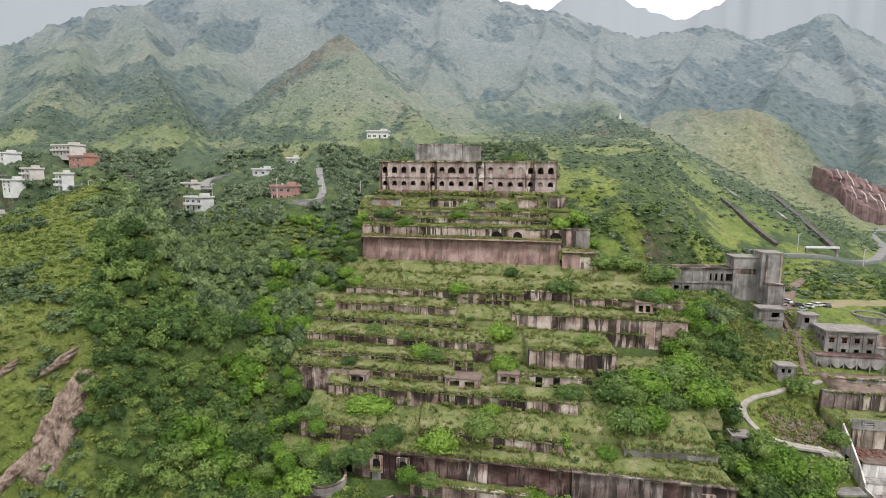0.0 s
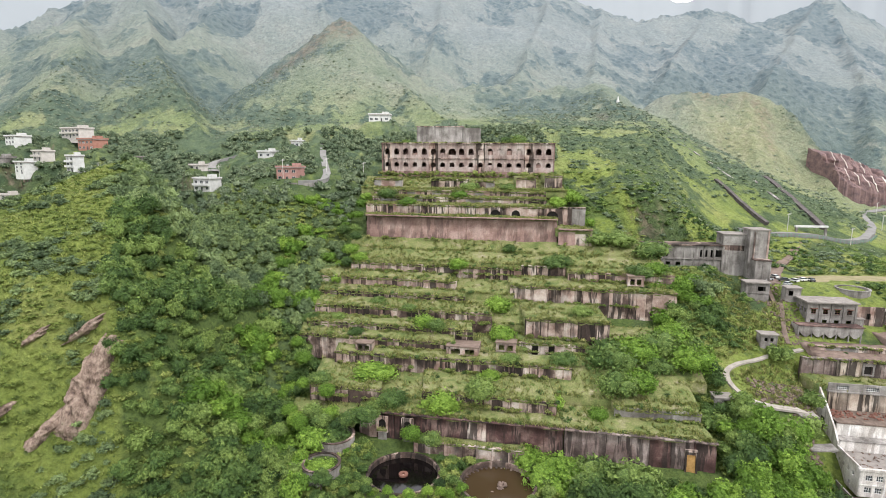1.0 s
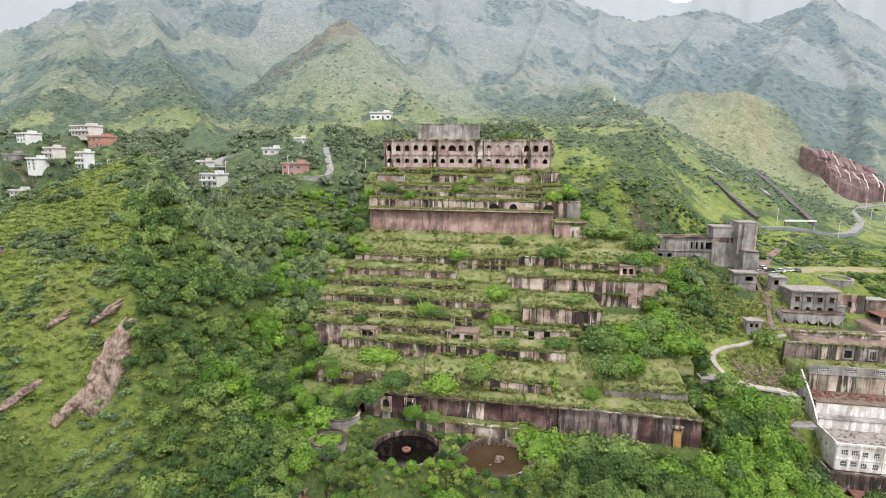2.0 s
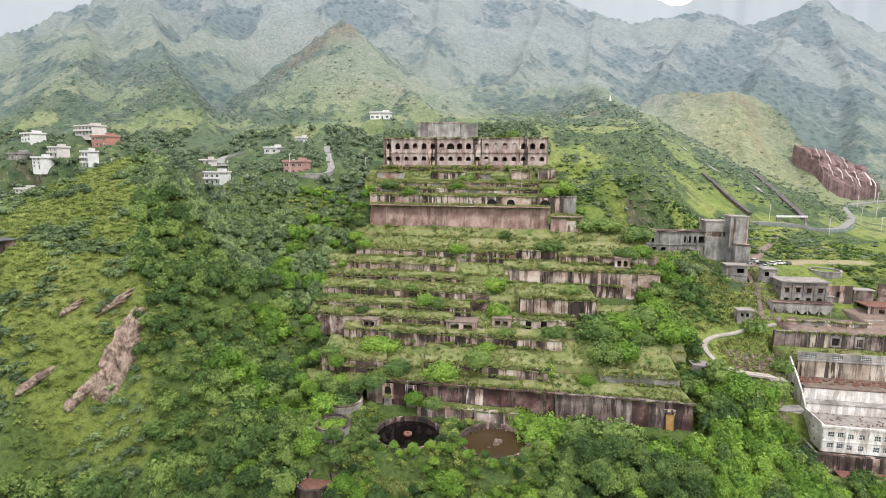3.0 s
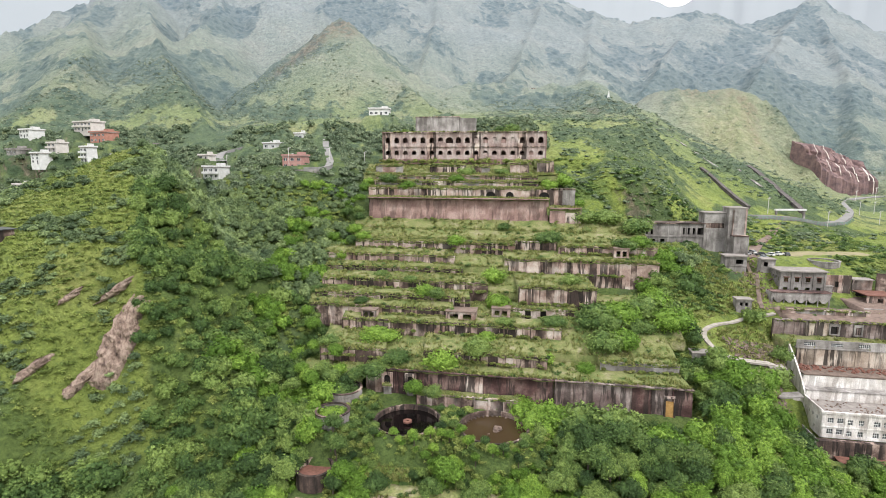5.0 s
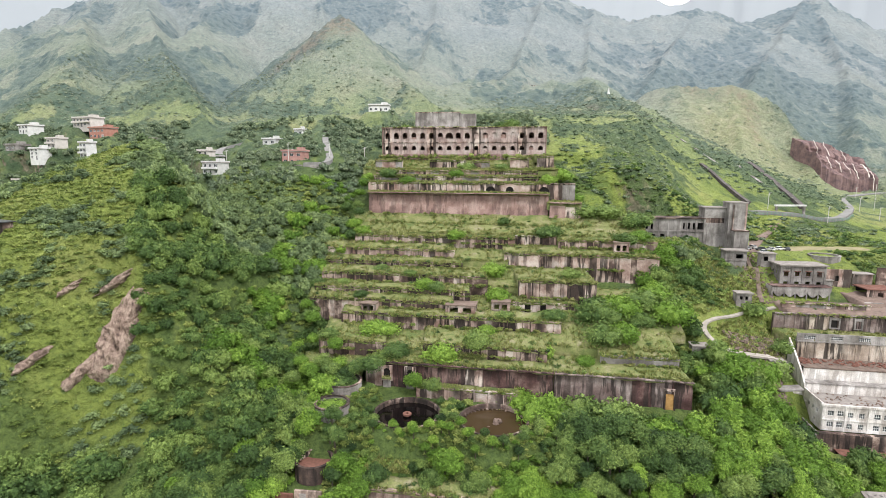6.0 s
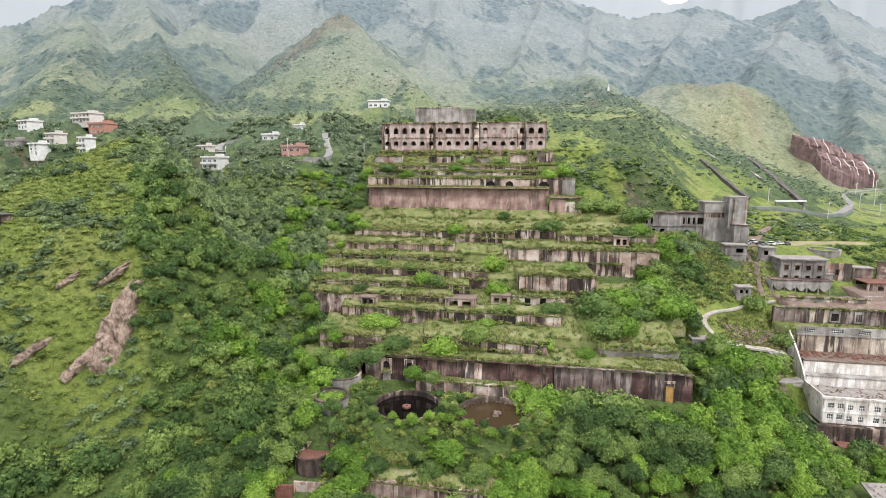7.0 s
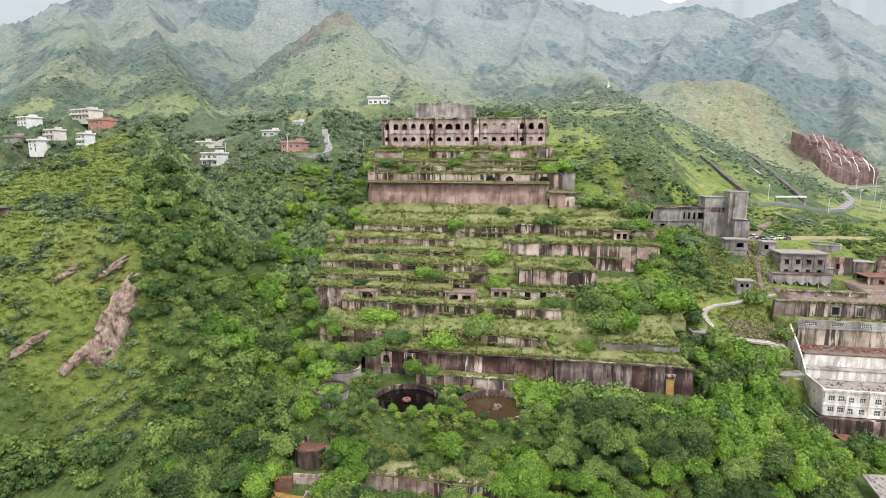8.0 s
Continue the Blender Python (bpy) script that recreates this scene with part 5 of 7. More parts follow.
low_roof = thing("sunken_store", pose(92.5, 132.2, 0.4, 0, 0, -6), "low concrete store with a grassy flat roof", "store")
part("body", boxes((0, 10.5, 0, 5, -3, 1.8)), M_DARKWALL, low_roof)
part("roof", boxes((-0.4, 10.9, -0.4, 5.2, 1.82, 2.15)), M_PATH, low_roof)
part("turf", boxes((4.5, 10.2, 0.3, 4.6, 2.17, 2.45)), M_TURF, low_roof)
slab = thing("fallen_slab", pose(101.5, 125.5, -3.0, 4, -6, -8), "tilted fallen concrete slab beside the trees", "slab")
part("body", boxes((0, 6.5, 0, 3.2, 0, 0.5)), M_GREY, slab)
corner_roof = thing("corrugated_roof", pose(101.5, 86.5, -17.0, 8, -4, -12), "old grey tiled roof with broken sheets among the trees", "roof")
part("roof", boxes((0, 14, 0, 9, 0, 0.35)), M_ROOF, corner_roof)
part("tiles", rubble(11, [(0.5 + 13 * random.random(), 0.4 + 8 * random.random(), 0.45) for _ in range(150)], 0.3, 0.7), M_GREY, corner_roof)
part("wall", boxes((0.2, 13.8, 0.2, 0.5, -6, -0.02)), M_GREY, corner_roof)
def strewn(name, xs, ys, seed, lo, hi, label):
    zs = land(xs, ys) + 0.05
    ob = part(name, rubble(seed, list(zip(xs, ys, zs)), lo, hi), M_SPOIL)
    return tagged(ob, label, "rubble", kind="stuff")


ys = rng.uniform(112, 142, 420)
strewn("scree", 104 + 0.18 * (ys - 118) + rng.uniform(-5.5, 1.5, 420), ys, 14, 0.3, 1.2, "dark brown rubble along the foot of the white works")
strewn("spoil_heap", rng.uniform(94, 113, 420), rng.uniform(138.5, 147, 420), 13, 0.4, 1.5, "dark brown spoil and rubble below the path")


ys = rng.uniform(164, 198, 420)
strewn("rubble_field", 121 + 0.25 * (ys - 170) + rng.normal(0, 3.2, 420), ys, 15, 0.3, 1.2, "brown rubble and broken concrete strewn down the bank beside the office")


ribbon("path", [(120.5, 161.5), (108.5, 159), (97.2, 153.8), (90.5, 150.2), (88, 148.4), (87, 145.5), (88.6, 141), (92, 138.2), (97, 137.2), (104, 136.2)], 1.7, M_PATH, "pale worn concrete path that bends round a grassy bank", "path", lift=0.5, thick=0.6)
ribbon("path_apron", [(91, 138.8), (95, 137.4), (99, 136.6), (106, 135.8)], 3.4, M_PATH, "wide pale concrete apron at the end of the path", "path", lift=0.5, thick=0.6)
ribbon("stair_path", [(129.5, 196), (127.5, 188), (123, 177), (119.5, 170), (117.5, 164)], 1.4, M_SPOIL, "steep worn concrete stair path down past the ruins", "path", lift=0.5)


# ---- parked cars ----
def car_body(paint, van=False):
    """One car along x, at the origin: body, cabin glass, four wheels, lamps."""
    car = thing("car", pose(0, 0, 0), "", "car", "parked cars")
    L, W = 4.3, 1.75
    prof = [(-L / 2, 0.35), (L / 2, 0.35), (L / 2, 0.75), (L / 2 - 0.9, 0.95), (-L / 2 + 0.1, 1.0), (-L / 2, 0.8)]
    cab = [(L / 2 - 1.2, 0.96), (L / 2 - 1.9, 1.48), (-L / 2 + 0.7, 1.5), (-L / 2 + 0.2, 0.99)]
    for name, p, w, mat in (("body", prof, W / 2, paint), ("cabin", cab, W / 2 - 0.12, M_GLASS)):
        bm = bmesh.new()
        f = [bm.verts.new((x, -w, z)) for x, z in p]
        g = [bm.verts.new((x, w, z)) for x, z in p]
        bm.faces.new(f)
        bm.faces.new(g[::-1])
        for a in range(len(p)):
            bm.faces.new((f[a], g[a], g[(a + 1) % len(p)], f[(a + 1) % len(p)]))
        bmesh.ops.recalc_face_normals(bm, faces=bm.faces)
        part(name, bm, mat, car)
    part("roof", boxes((-L / 2 + 0.75, L / 2 - 1.95, -W / 2 + 0.14, W / 2 - 0.14, 1.5, 1.55)), paint, car)
    for x in (-1.35, 1.35):
        for y in (-0.78, 0.78):
            part("wheel", tube((x, y - 0.11, 0.32), (x, y + 0.11, 0.32), 0.32, 12), M_DARK, car)
    for y in (-0.6, 0.6):
        part("headlight", boxes((L / 2 - 0.02, L / 2 + 0.03, y - 0.18, y + 0.18, 0.55, 0.7)), M_HOUSE, car)
    return car


for x, y, yaw, paint, label in ((138.5, 209, 110, M_HOUSE, "white hatchback parked on a dirt track by the tower"), (132.5, 202.5, 20, M_CARGREY, "silver-grey car parked beside the tower"),
                                (137.5, 201, 160, M_CARDARK, "dark grey car parked in the rough yard"), (140.5, 199.5, 120, M_HOUSE, "white car parked in the rough yard"),
                                (136.0, 195.5, 30, M_CARGREY, "pale grey car at the edge of the yard"), (146.0, 201, 15, M_HOUSE, "white van-like car parked at the grass"), (149.5, 202.0, 80, M_CARDARK, "black car parked at the grass")):
    c = car_body(paint)
    c["label"] = label
    c.matrix_basis = pose(x, y, flat_land(x, y) + 0.15, 0, 0, yaw)
ribbon("yard_track", [(131, 199), (136, 205), (142, 216), (152, 230), (165, 242), (178, 258)], 7.0, M_EARTH, "pale brown dirt track and yard by the tower", "track", lift=0.05, thick=2)
ribbon("dirt_field", [(150, 207), (168, 208), (190, 207)], 12.0, M_DRYFIELD, "dry trampled grass field beside the works", "field", lift=0.1, thick=2)
ribbon("road", [(150, 262), (163, 262), (192, 268), (214, 270), (227, 277), (241, 290), (256, 308), (263, 322), (272, 338), (285, 352), (305, 362), (336, 374), (380, 385)], 6.5, M_ASPHALT, "pale asphalt mountain road with a sharp bend", "road", lift=0.5, thick=3)


def railing(name, pts, label, height=1.2, every=2.4, mat=None):
    t = thing(name, pose(0, 0, 0), label, "railing")
    P = np.array(pts, float)
    d = np.concatenate([[0], np.cumsum(np.hypot(*np.diff(P, axis=0).T))])
    s = np.linspace(0, d[-1], int(d[-1] / every) + 1)
    X, Y = np.interp(s, d, P[:, 0]), np.interp(s, d, P[:, 1])
    Z = land(X, Y) + 0.8
    for k in range(len(s)):
        part("post", boxes((X[k] - 0.07, X[k] + 0.07, Y[k] - 0.07, Y[k] + 0.07, Z[k] - 1.2, Z[k] + height)), mat or M_RAIL, t)
    for k in range(len(s) - 1):
        for q in (0.45, height - 0.08):
            part("rail", tube((X[k], Y[k], Z[k] + q), (X[k + 1], Y[k + 1], Z[k + 1] + q), 0.06, 5), mat or M_RAIL, t)
    return t


railing("roadside_railing", [(150, 258), (163, 258), (192, 264), (214, 266), (229, 273), (244, 287)], "green metal railing along the mountain road")
bridge = thing("pipe_bridge", pose(185, 268, 0, 0, 0, -1), "white-painted pipe bridge beside the road", "bridge")
zb = flat_land(190, 268) + 3.2
part("beam", boxes((0, 17, 0, 1.4, zb, zb + 0.9)), M_HOUSE, bridge)
for x in (0.3, 15.7):
    part("pier", boxes((x, x + 1.0, 0.2, 1.2, zb - 8, zb - 0.02)), M_GREY, bridge)


def pole(x, y, h, label, arm=True, base=None):
    z = flat_land(x, y) if base is None else base
    t = thing("utility_pole", pose(x, y, z), label, "pole", "poles")
    part("shaft", tube((0, 0, -1), (0, 0, h), 0.16, 8), M_POLE, t)
    if arm:
        part("crossarm", boxes((-0.9, 0.9, -0.06, 0.06, h - 0.8, h - 0.65)), M_POLE, t)
        part("lamp_head", boxes((0.1, 1.3, -0.12, 0.12, h - 0.1, h + 0.06)), M_POLE, t)
    return t


for x, y, h in ((181, 268.5, 9), (213, 265.5, 9), (262, 306, 9), (290, 346, 9), (312, 356, 9), (262, 290, 8), (281, 318, 8)):
    pole(x, y, h, "pale concrete utility pole beside the road")
for x, y, h in ((-80, 258, 10), (-123, 285, 9), (-150, 272, 9), (-62, 275, 8), (-44, 285, 9), (-20, 300, 9), (-196, 296, 9)):
    pole(x, y, h, "slim grey utility pole among the houses")


def flume(x1, y1, x2, y2, w, h, mat, label, posts=8, lift=1.2):
    """A long square duct laid down the hillside on trestles."""
    t = thing("flume", pose(0, 0, 0), label, "flume", "hillside flumes")
    n = posts
    pts = [(x1 + (x2 - x1) * k / n, y1 + (y2 - y1) * k / n) for k in range(n + 1)]
    zs = [flat_land(x, y) + lift for x, y in pts]
    for k in range(n):
        a, c = Vector((*pts[k], zs[k])), Vector((*pts[k + 1], zs[k + 1]))
        bm = bmesh.new()
        box(bm, -w / 2, w / 2, -h / 2, h / 2, 0, (c - a).length - 0.05)
        q = (c - a).to_track_quat("Z", "Y").to_matrix().to_4x4()
        bm.transform(Matrix.Translation(a) @ q)
        part("duct", bm, mat, t)
        part("trestle", boxes((pts[k][0] - 0.3, pts[k][0] + 0.3, pts[k][1] - 0.3, pts[k][1] + 0.3, zs[k] - 3.5, zs[k] - h / 2)), M_DARKWALL, t)
    return t


flume(163, 312, 171, 270, 2.2, 1.8, M_PIPE, "long dark square flume down the hillside")
flume(213, 348, 207, 278, 2.8, 2.2, M_PIPE, "long dark square flume down the grassy hill", 12)
flume(196, 330, 200, 296, 1.8, 0.9, M_GREY, "pale concrete ramp down the hillside", 5, 0.6)
flume(144, 370, 166, 353, 1.6, 0.7, M_GREY, "pale worn stone stair up the hill", 12, 0.1)
flume(167, 352, 182, 316, 1.6, 0.7, M_GREY, "pale worn stone stair up the hill", 8, 0.3)
for x, y, w in ((40, 527, 34), (95, 527, 42), (73, 500, 16)):
    wl = thing("hill_wall", pose(x, y, flat_land(x, y), 0, 0, -5), "dark old wall along a hillside track", "wall")
    part("body", boxes((-w / 2, w / 2, 0, 1.5, -6, 0.8)), M_DARKWALL, wl)
bm = bmesh.new()
for z0, z1, r0, r1 in ((-1.0, 0.9, 1.3, 1.2), (0.9, 1.2, 0.9, 0.8), (1.2, 3.6, 0.75, 0.5), (3.6, 4.4, 0.34, 0.3)):
    bmesh.ops.create_cone(bm, cap_ends=True, segments=10, radius1=r0, radius2=r1, depth=z1 - z0, matrix=Matrix.Translation((0, 0, (z0 + z1) / 2)))
statue = part("hilltop_statue", bm, M_HOUSE)
statue.matrix_basis = pose(137, 423, flat_land(137, 423) + 0.6)
tagged(statue, "small white statue on a pedestal on the hilltop", "statue")


# ---- the golden-brown falls ----
def falls():
    """Terraced purple rock with white runs of water."""
    t = thing("rock_falls", pose(0, 0, 0), "terraced purple-brown rock face with white waterfalls", "waterfall", kind="structure")
    nu, nv = 90, 50
    U, V = np.meshgrid(np.linspace(0, 1, nu), np.linspace(0, 1, nv))
    X = 295 + U * 47 + (1 - V) * 6 * (1 - U)
    top = 90 - 15 * U - 5 * np.abs(U - 0.45)
    foot = 58 - 9 * U + 5 * np.abs(2 * U - 1) ** 2
    stepz = np.interp(V, [0, 0.10, 0.34, 0.48, 0.74, 0.88, 1], [0, 0.22, 0.52, 0.57, 0.93, 0.96, 1])
    Z = foot + (top - foot) * stepz + (fbm(X / 5, V * 9, 4, 71) - 0.5) * 4.0
    Z[0] -= 25
    Z[:, 0] -= 18
    Z[:, -1] -= 18
    Y = 396 - U * 6 + V * 32 + (ridged(X / 9, V * 3, 4, 72) - 0.6) * 9
    v = np.stack([X.ravel(), Y.ravel(), Z.ravel()], 1)
    i = (np.arange(nv - 1)[:, None] * nu + np.arange(nu - 1)[None, :]).ravel()
    ob = new("rock_face", mesh_np("rock_face", v, np.stack([i, i + 1, i + nu + 1, i + nu], 1), M_ROCK))
    ob.parent = t
    for u0, v0, v1, w in ((0.20, 0.50, 0.76, 1.0), (0.22, 0.10, 0.33, 0.8), (0.36, 0.50, 0.78, 1.1), (0.38, 0.10, 0.34, 1.0), (0.52, 0.10, 0.34, 0.9), (0.66, 0.48, 0.77, 1.0), (0.68, 0.06, 0.36, 1.4), (0.86, 0.06, 0.42, 1.5), (0.93, 0.02, 0.30, 1.1)):
        n = 18
        rows = []
        for k in range(n + 1):
            q = v0 + (v1 - v0) * k / n
            u = u0
            a, c = int(np.clip(q * (nv - 1), 0, nv - 1)), int(np.clip(u * (nu - 1), 1, nu - 2))
            p = np.array([X[a, c], Y[a, c] - 1.0, Z[a, c] + 0.5])
            half = w * 0.30 * (0.45 + 0.5 * (1 - q)) * (0.6 + 0.8 * random.random())
            rows += [p + (-half, 0, 0), p + (0, -0.25, 0.1), p + (half, 0, 0)]
        i = np.array([3 * k + j for k in range(n) for j in range(2)])
        st = new("stream", mesh_np("stream", np.array(rows), np.stack([i, i + 1, i + 4, i + 3], 1), M_FOAM))
        st.parent = t


falls()


# ---- the village ----
def dwelling(x, y, z, w, d, h, storeys, mat, yaw, label, tank=True, balcony=False, name="house"):
    """A flat-roofed house: walls, parapet, rows of windows, a stair head and a water tank."""
    t = thing(name, pose(x, y, z, 0, 0, yaw), label, "house", "village houses")
    fh = h / storeys
    part("wall", boxes((0, w, 0, d, -3, h)), mat, t)
    roof = part("roof", boxes((-0.4, w + 0.4, -0.6, d + 0.4, h + 0.01, h + 0.3)), M_ROOF, t)
    bm = boxes((-0.4, w + 0.4, -0.6, -0.35, h + 0.31, h + 1.1), (-0.4, -0.15, -0.34, d + 0.4, h + 0.31, h + 1.1), (w + 0.15, w + 0.4, -0.34, d + 0.4, h + 0.31, h + 1.1))
    part("parapet", bm, mat, t)
    n = max(2, int(w / 3.4))
    for s in range(storeys):
        for k in range(n):
            cx = w * (k + 0.5) / n
            if s == 0 and k == n // 2:
                part("door", boxes((cx - 0.55, cx + 0.55, -0.06, 0.0, 0.05, 2.2)), M_CARDARK, t)
            else:
                window(t, cx, -0.07, s * fh + 0.95, min(1.9, w / n - 1.0), 1.35, 2, 1)
        if balcony and s:
            part("balcony", boxes((0.2, w - 0.2, -1.4, -0.02, s * fh - 0.15, s * fh + 0.05), (0.2, w - 0.2, -1.4, -1.25, s * fh + 0.06, s * fh + 0.95)), mat, t)
    part("stair_head", boxes((w * 0.62, w * 0.9, d * 0.35, d * 0.8, h + 0.31, h + 2.4)), mat, roof)
    if tank:
        part("water_tank", tube((w * 0.3, d * 0.6, h + 0.31), (w * 0.3, d * 0.6, h + 1.7), 0.6, 12), M_TANK, roof)
    return t


LOOKS = [
    (M_HOUSE, "white three-storey house with a roof terrace", True, False), (M_HOUSE, "narrow white three-storey house with balconies", False, True),
    (M_PALE, "long pale two-storey house with open galleries", False, True), (M_TERRA, "red-brown two-storey house with a roof tank", True, False),
    (M_PALE, "pale grey two-storey house with a balcony", True, True), (M_HOUSE, "white two-storey house on the slope", True, False),
    (M_GREY, "low dark-roofed shed among trees", False, False), (M_PALE, "pale flat-roofed house in the trees", True, False),
    (M_HOUSE, "white two-storey house with long ribbon windows", False, True), (M_HOUSE, "white cubic two-storey house", True, False),
    (M_HOUSE, "small white tower-like house on the slope", False, False), (M_PINK, "pink two-storey house with a white top band", True, False),
    (M_HOUSE, "long low white house on the hillside", False, False), (M_PALE, "little pale shed by the road", False, False)]
for (x, y, z, w, d, h, st, yaw), (mat, label, tank, balc) in zip(VILLAGE, LOOKS):
    dwelling(x, y, z, w, d, h, st, mat, yaw, label, tank, balc)
ridge_roof = thing("ridge_hut", pose(-138, 225, 73.5, 0, 0, -20), "small flat pavilion roof on the ridge", "hut")
part("body", boxes((0, 5, 0, 4, -2, 2.4)), M_GREY, ridge_roof)
part("roof", boxes((-0.6, 5.6, -0.6, 4.6, 2.42, 2.75)), M_ROOF, ridge_roof)
cabin = thing("ridge_cabin", pose(-146, 143.5, 44.0, 0, 0, -30), "low dark cabin with a white-edged metal roof", "cabin")
part("body", boxes((0, 9, 0, 5, -2, 1.8)), M_DARKWALL, cabin)
part("roof", boxes((-0.6, 9.6, -0.6, 5.6, 1.82, 2.1)), M_CARDARK, cabin)
part("fascia", boxes((-0.6, 9.6, -0.72, -0.62, 1.7, 2.15)), M_HOUSE, cabin)
ribbon("village_road", [(-71, 252), (-64, 254), (-59, 258), (-61, 272), (-66, 290), (-71, 308), (-74, 325)], 3.6, M_ASPHALT, "pale grey concrete lane climbing past the pink house", "road", lift=0.9, thick=2)
ribbon("village_road", [(-128, 290), (-132, 297), (-136, 305), (-133, 311), (-124, 312), (-114, 310)], 5.5, M_ASPHALT, "pale grey village road bending between the houses", "road", lift=0.9, thick=2)
kerb = thing("stone_parapet", pose(-76, 250.5, flat_land(-70, 250.5), 0, 0, 3), "low pale stone parapet along the lane", "wall")
for k in range(7):
    part("block", boxes((k * 2.6, k * 2.6 + 2.3, 0, 0.5, -1.5, 1.1)), M_GREY, kerb)


# ---- ponds and tanks among the trees ----
def pond(x, y, z, r, water, label, rock=False):
    p = thing("round_pond", pose(x, y, z), label, "pond")
    part("rim", ring(bmesh.new(), r - 0.35, r + 0.3, -4.8, 0.25, 56), M_DARKWALL, p)
    part("liner", ring(bmesh.new(), r - 0.42, r - 0.36, -4.8, 0.0, 56), M_DARKWALL, p)
    part("water", disc(r - 0.4, -1.2, 56), water, p)
    if rock:
        part("rock", rubble(21, [(0.9 + random.uniform(-1, 1), random.uniform(-0.8, 0.8), -1.2 + random.uniform(0, 1.0)) for _ in range(16)], 0.7, 1.5), M_EARTH, p)
        part("rock", rubble(22, [(-1.6, -2.0, -1.2)], 0.6, 0.8), M_EARTH, p)
        for k in range(16):
            a = radians(60 + k * 9)
            part("stone", rubble(30 + k, [(math.cos(a) * (r - 0.9), math.sin(a) * (r - 0.9), -1.1)], 0.5, 1.1), M_DARKWALL, p)
    else:
        hub = part("hub", ring(bmesh.new(), 0.5, 1.3, -0.7, -0.2, 24), M_RUST, p)
        part("column", tube((0, 0, -4), (0, 0, -0.72), 0.5, 14), M_WALL, hub)
    return p


pond(-10.4, 122.4, -8.0, 9.7, M_WATER, "round concrete settling pond of black water with a hub")
pond(14.6, 118.0, -8.0, 9.8, M_MUD, "round concrete settling pond of brown water with a rock", rock=True)


def open_tank(x, y, z, r, h, mat, label, inner=None, a0=0.0, a1=360.0):
    t = thing("round_tank", pose(x, y, z), label, "tank", "round tanks")
    part("shell", ring(bmesh.new(), r - 0.4, r, -h, 0, 44, a0, a1), mat, t)
    part("rim", ring(bmesh.new(), r - 0.55, r + 0.15, 0.02, 0.35, 44, a0, a1), M_DARKWALL, t)
    part("floor", disc(r - 0.3, -1.6), inner or M_TURF, t)
    return t


open_tank(-32.0, 120.6, -4.2, 5.0, 6.5, M_GREY, "round grey open concrete tank filled with weeds")
open_tank(-30.5, 131.0, -1.8, 5.6, 6.0, M_GREY, "round grey open concrete tank hidden by bushes")
open_tank(-34.2, 106.5, -13.4, 5.0, 7.5, M_DARKWALL, "round dark concrete tank stained rust-red inside", M_RUST)
low_works = thing("sluice_ruin", pose(-42, 97.5, -24, 0, 0, -6), "rust-stained ruined sluice house with an open concrete grid", "ruin")
part("wall", boxes((0, 4.5, 0, 0.6, 0, 6.6)), M_RUST, low_works)
part("wall", boxes((4.6, 11.5, 0.8, 1.4, 0, 7.2)), M_DARKWALL, low_works)
part("stain", boxes((6.0, 7.6, 0.7, 0.78, 1, 6.5)), M_GREY, low_works)
part("apron", boxes((-6, 11, -8, -0.02, 2.0, 2.5)), M_OCHRE, low_works)
for k in range(5):
    part("grid_bar", boxes((9 + k * 1.7, 9.3 + k * 1.7, -6.5, -2.5, 4.2, 4.8)), M_GREY, low_works)
part("grid_beam", boxes((8.8, 16.3, -2.48, -2.1, 4.2, 4.9)), M_GREY, low_works)
part("grid_beam", boxes((8.8, 16.3, -6.9, -6.52, 3.6, 4.8)), M_GREY, low_works)
retaining_wall(-21, 14, 92.0, -16.0, -24, [M_WALL, M_DARKWALL, M_WALL], "pinkish stained low wall under hanging grass", pitch=3, pier=0.2, seed=95)
turf("terrace", -24, 16, 92.2, 97.5, -16.0, TOP_LABEL, rise=0.5, seed=96, grass=1.6, walled=True)
turf("clearing", -20, -9, 99, 111, -15.0, "bright green clearing of low grass among the trees", rise=3.5, seed=97, mat=M_LAWN, grass=4.0)


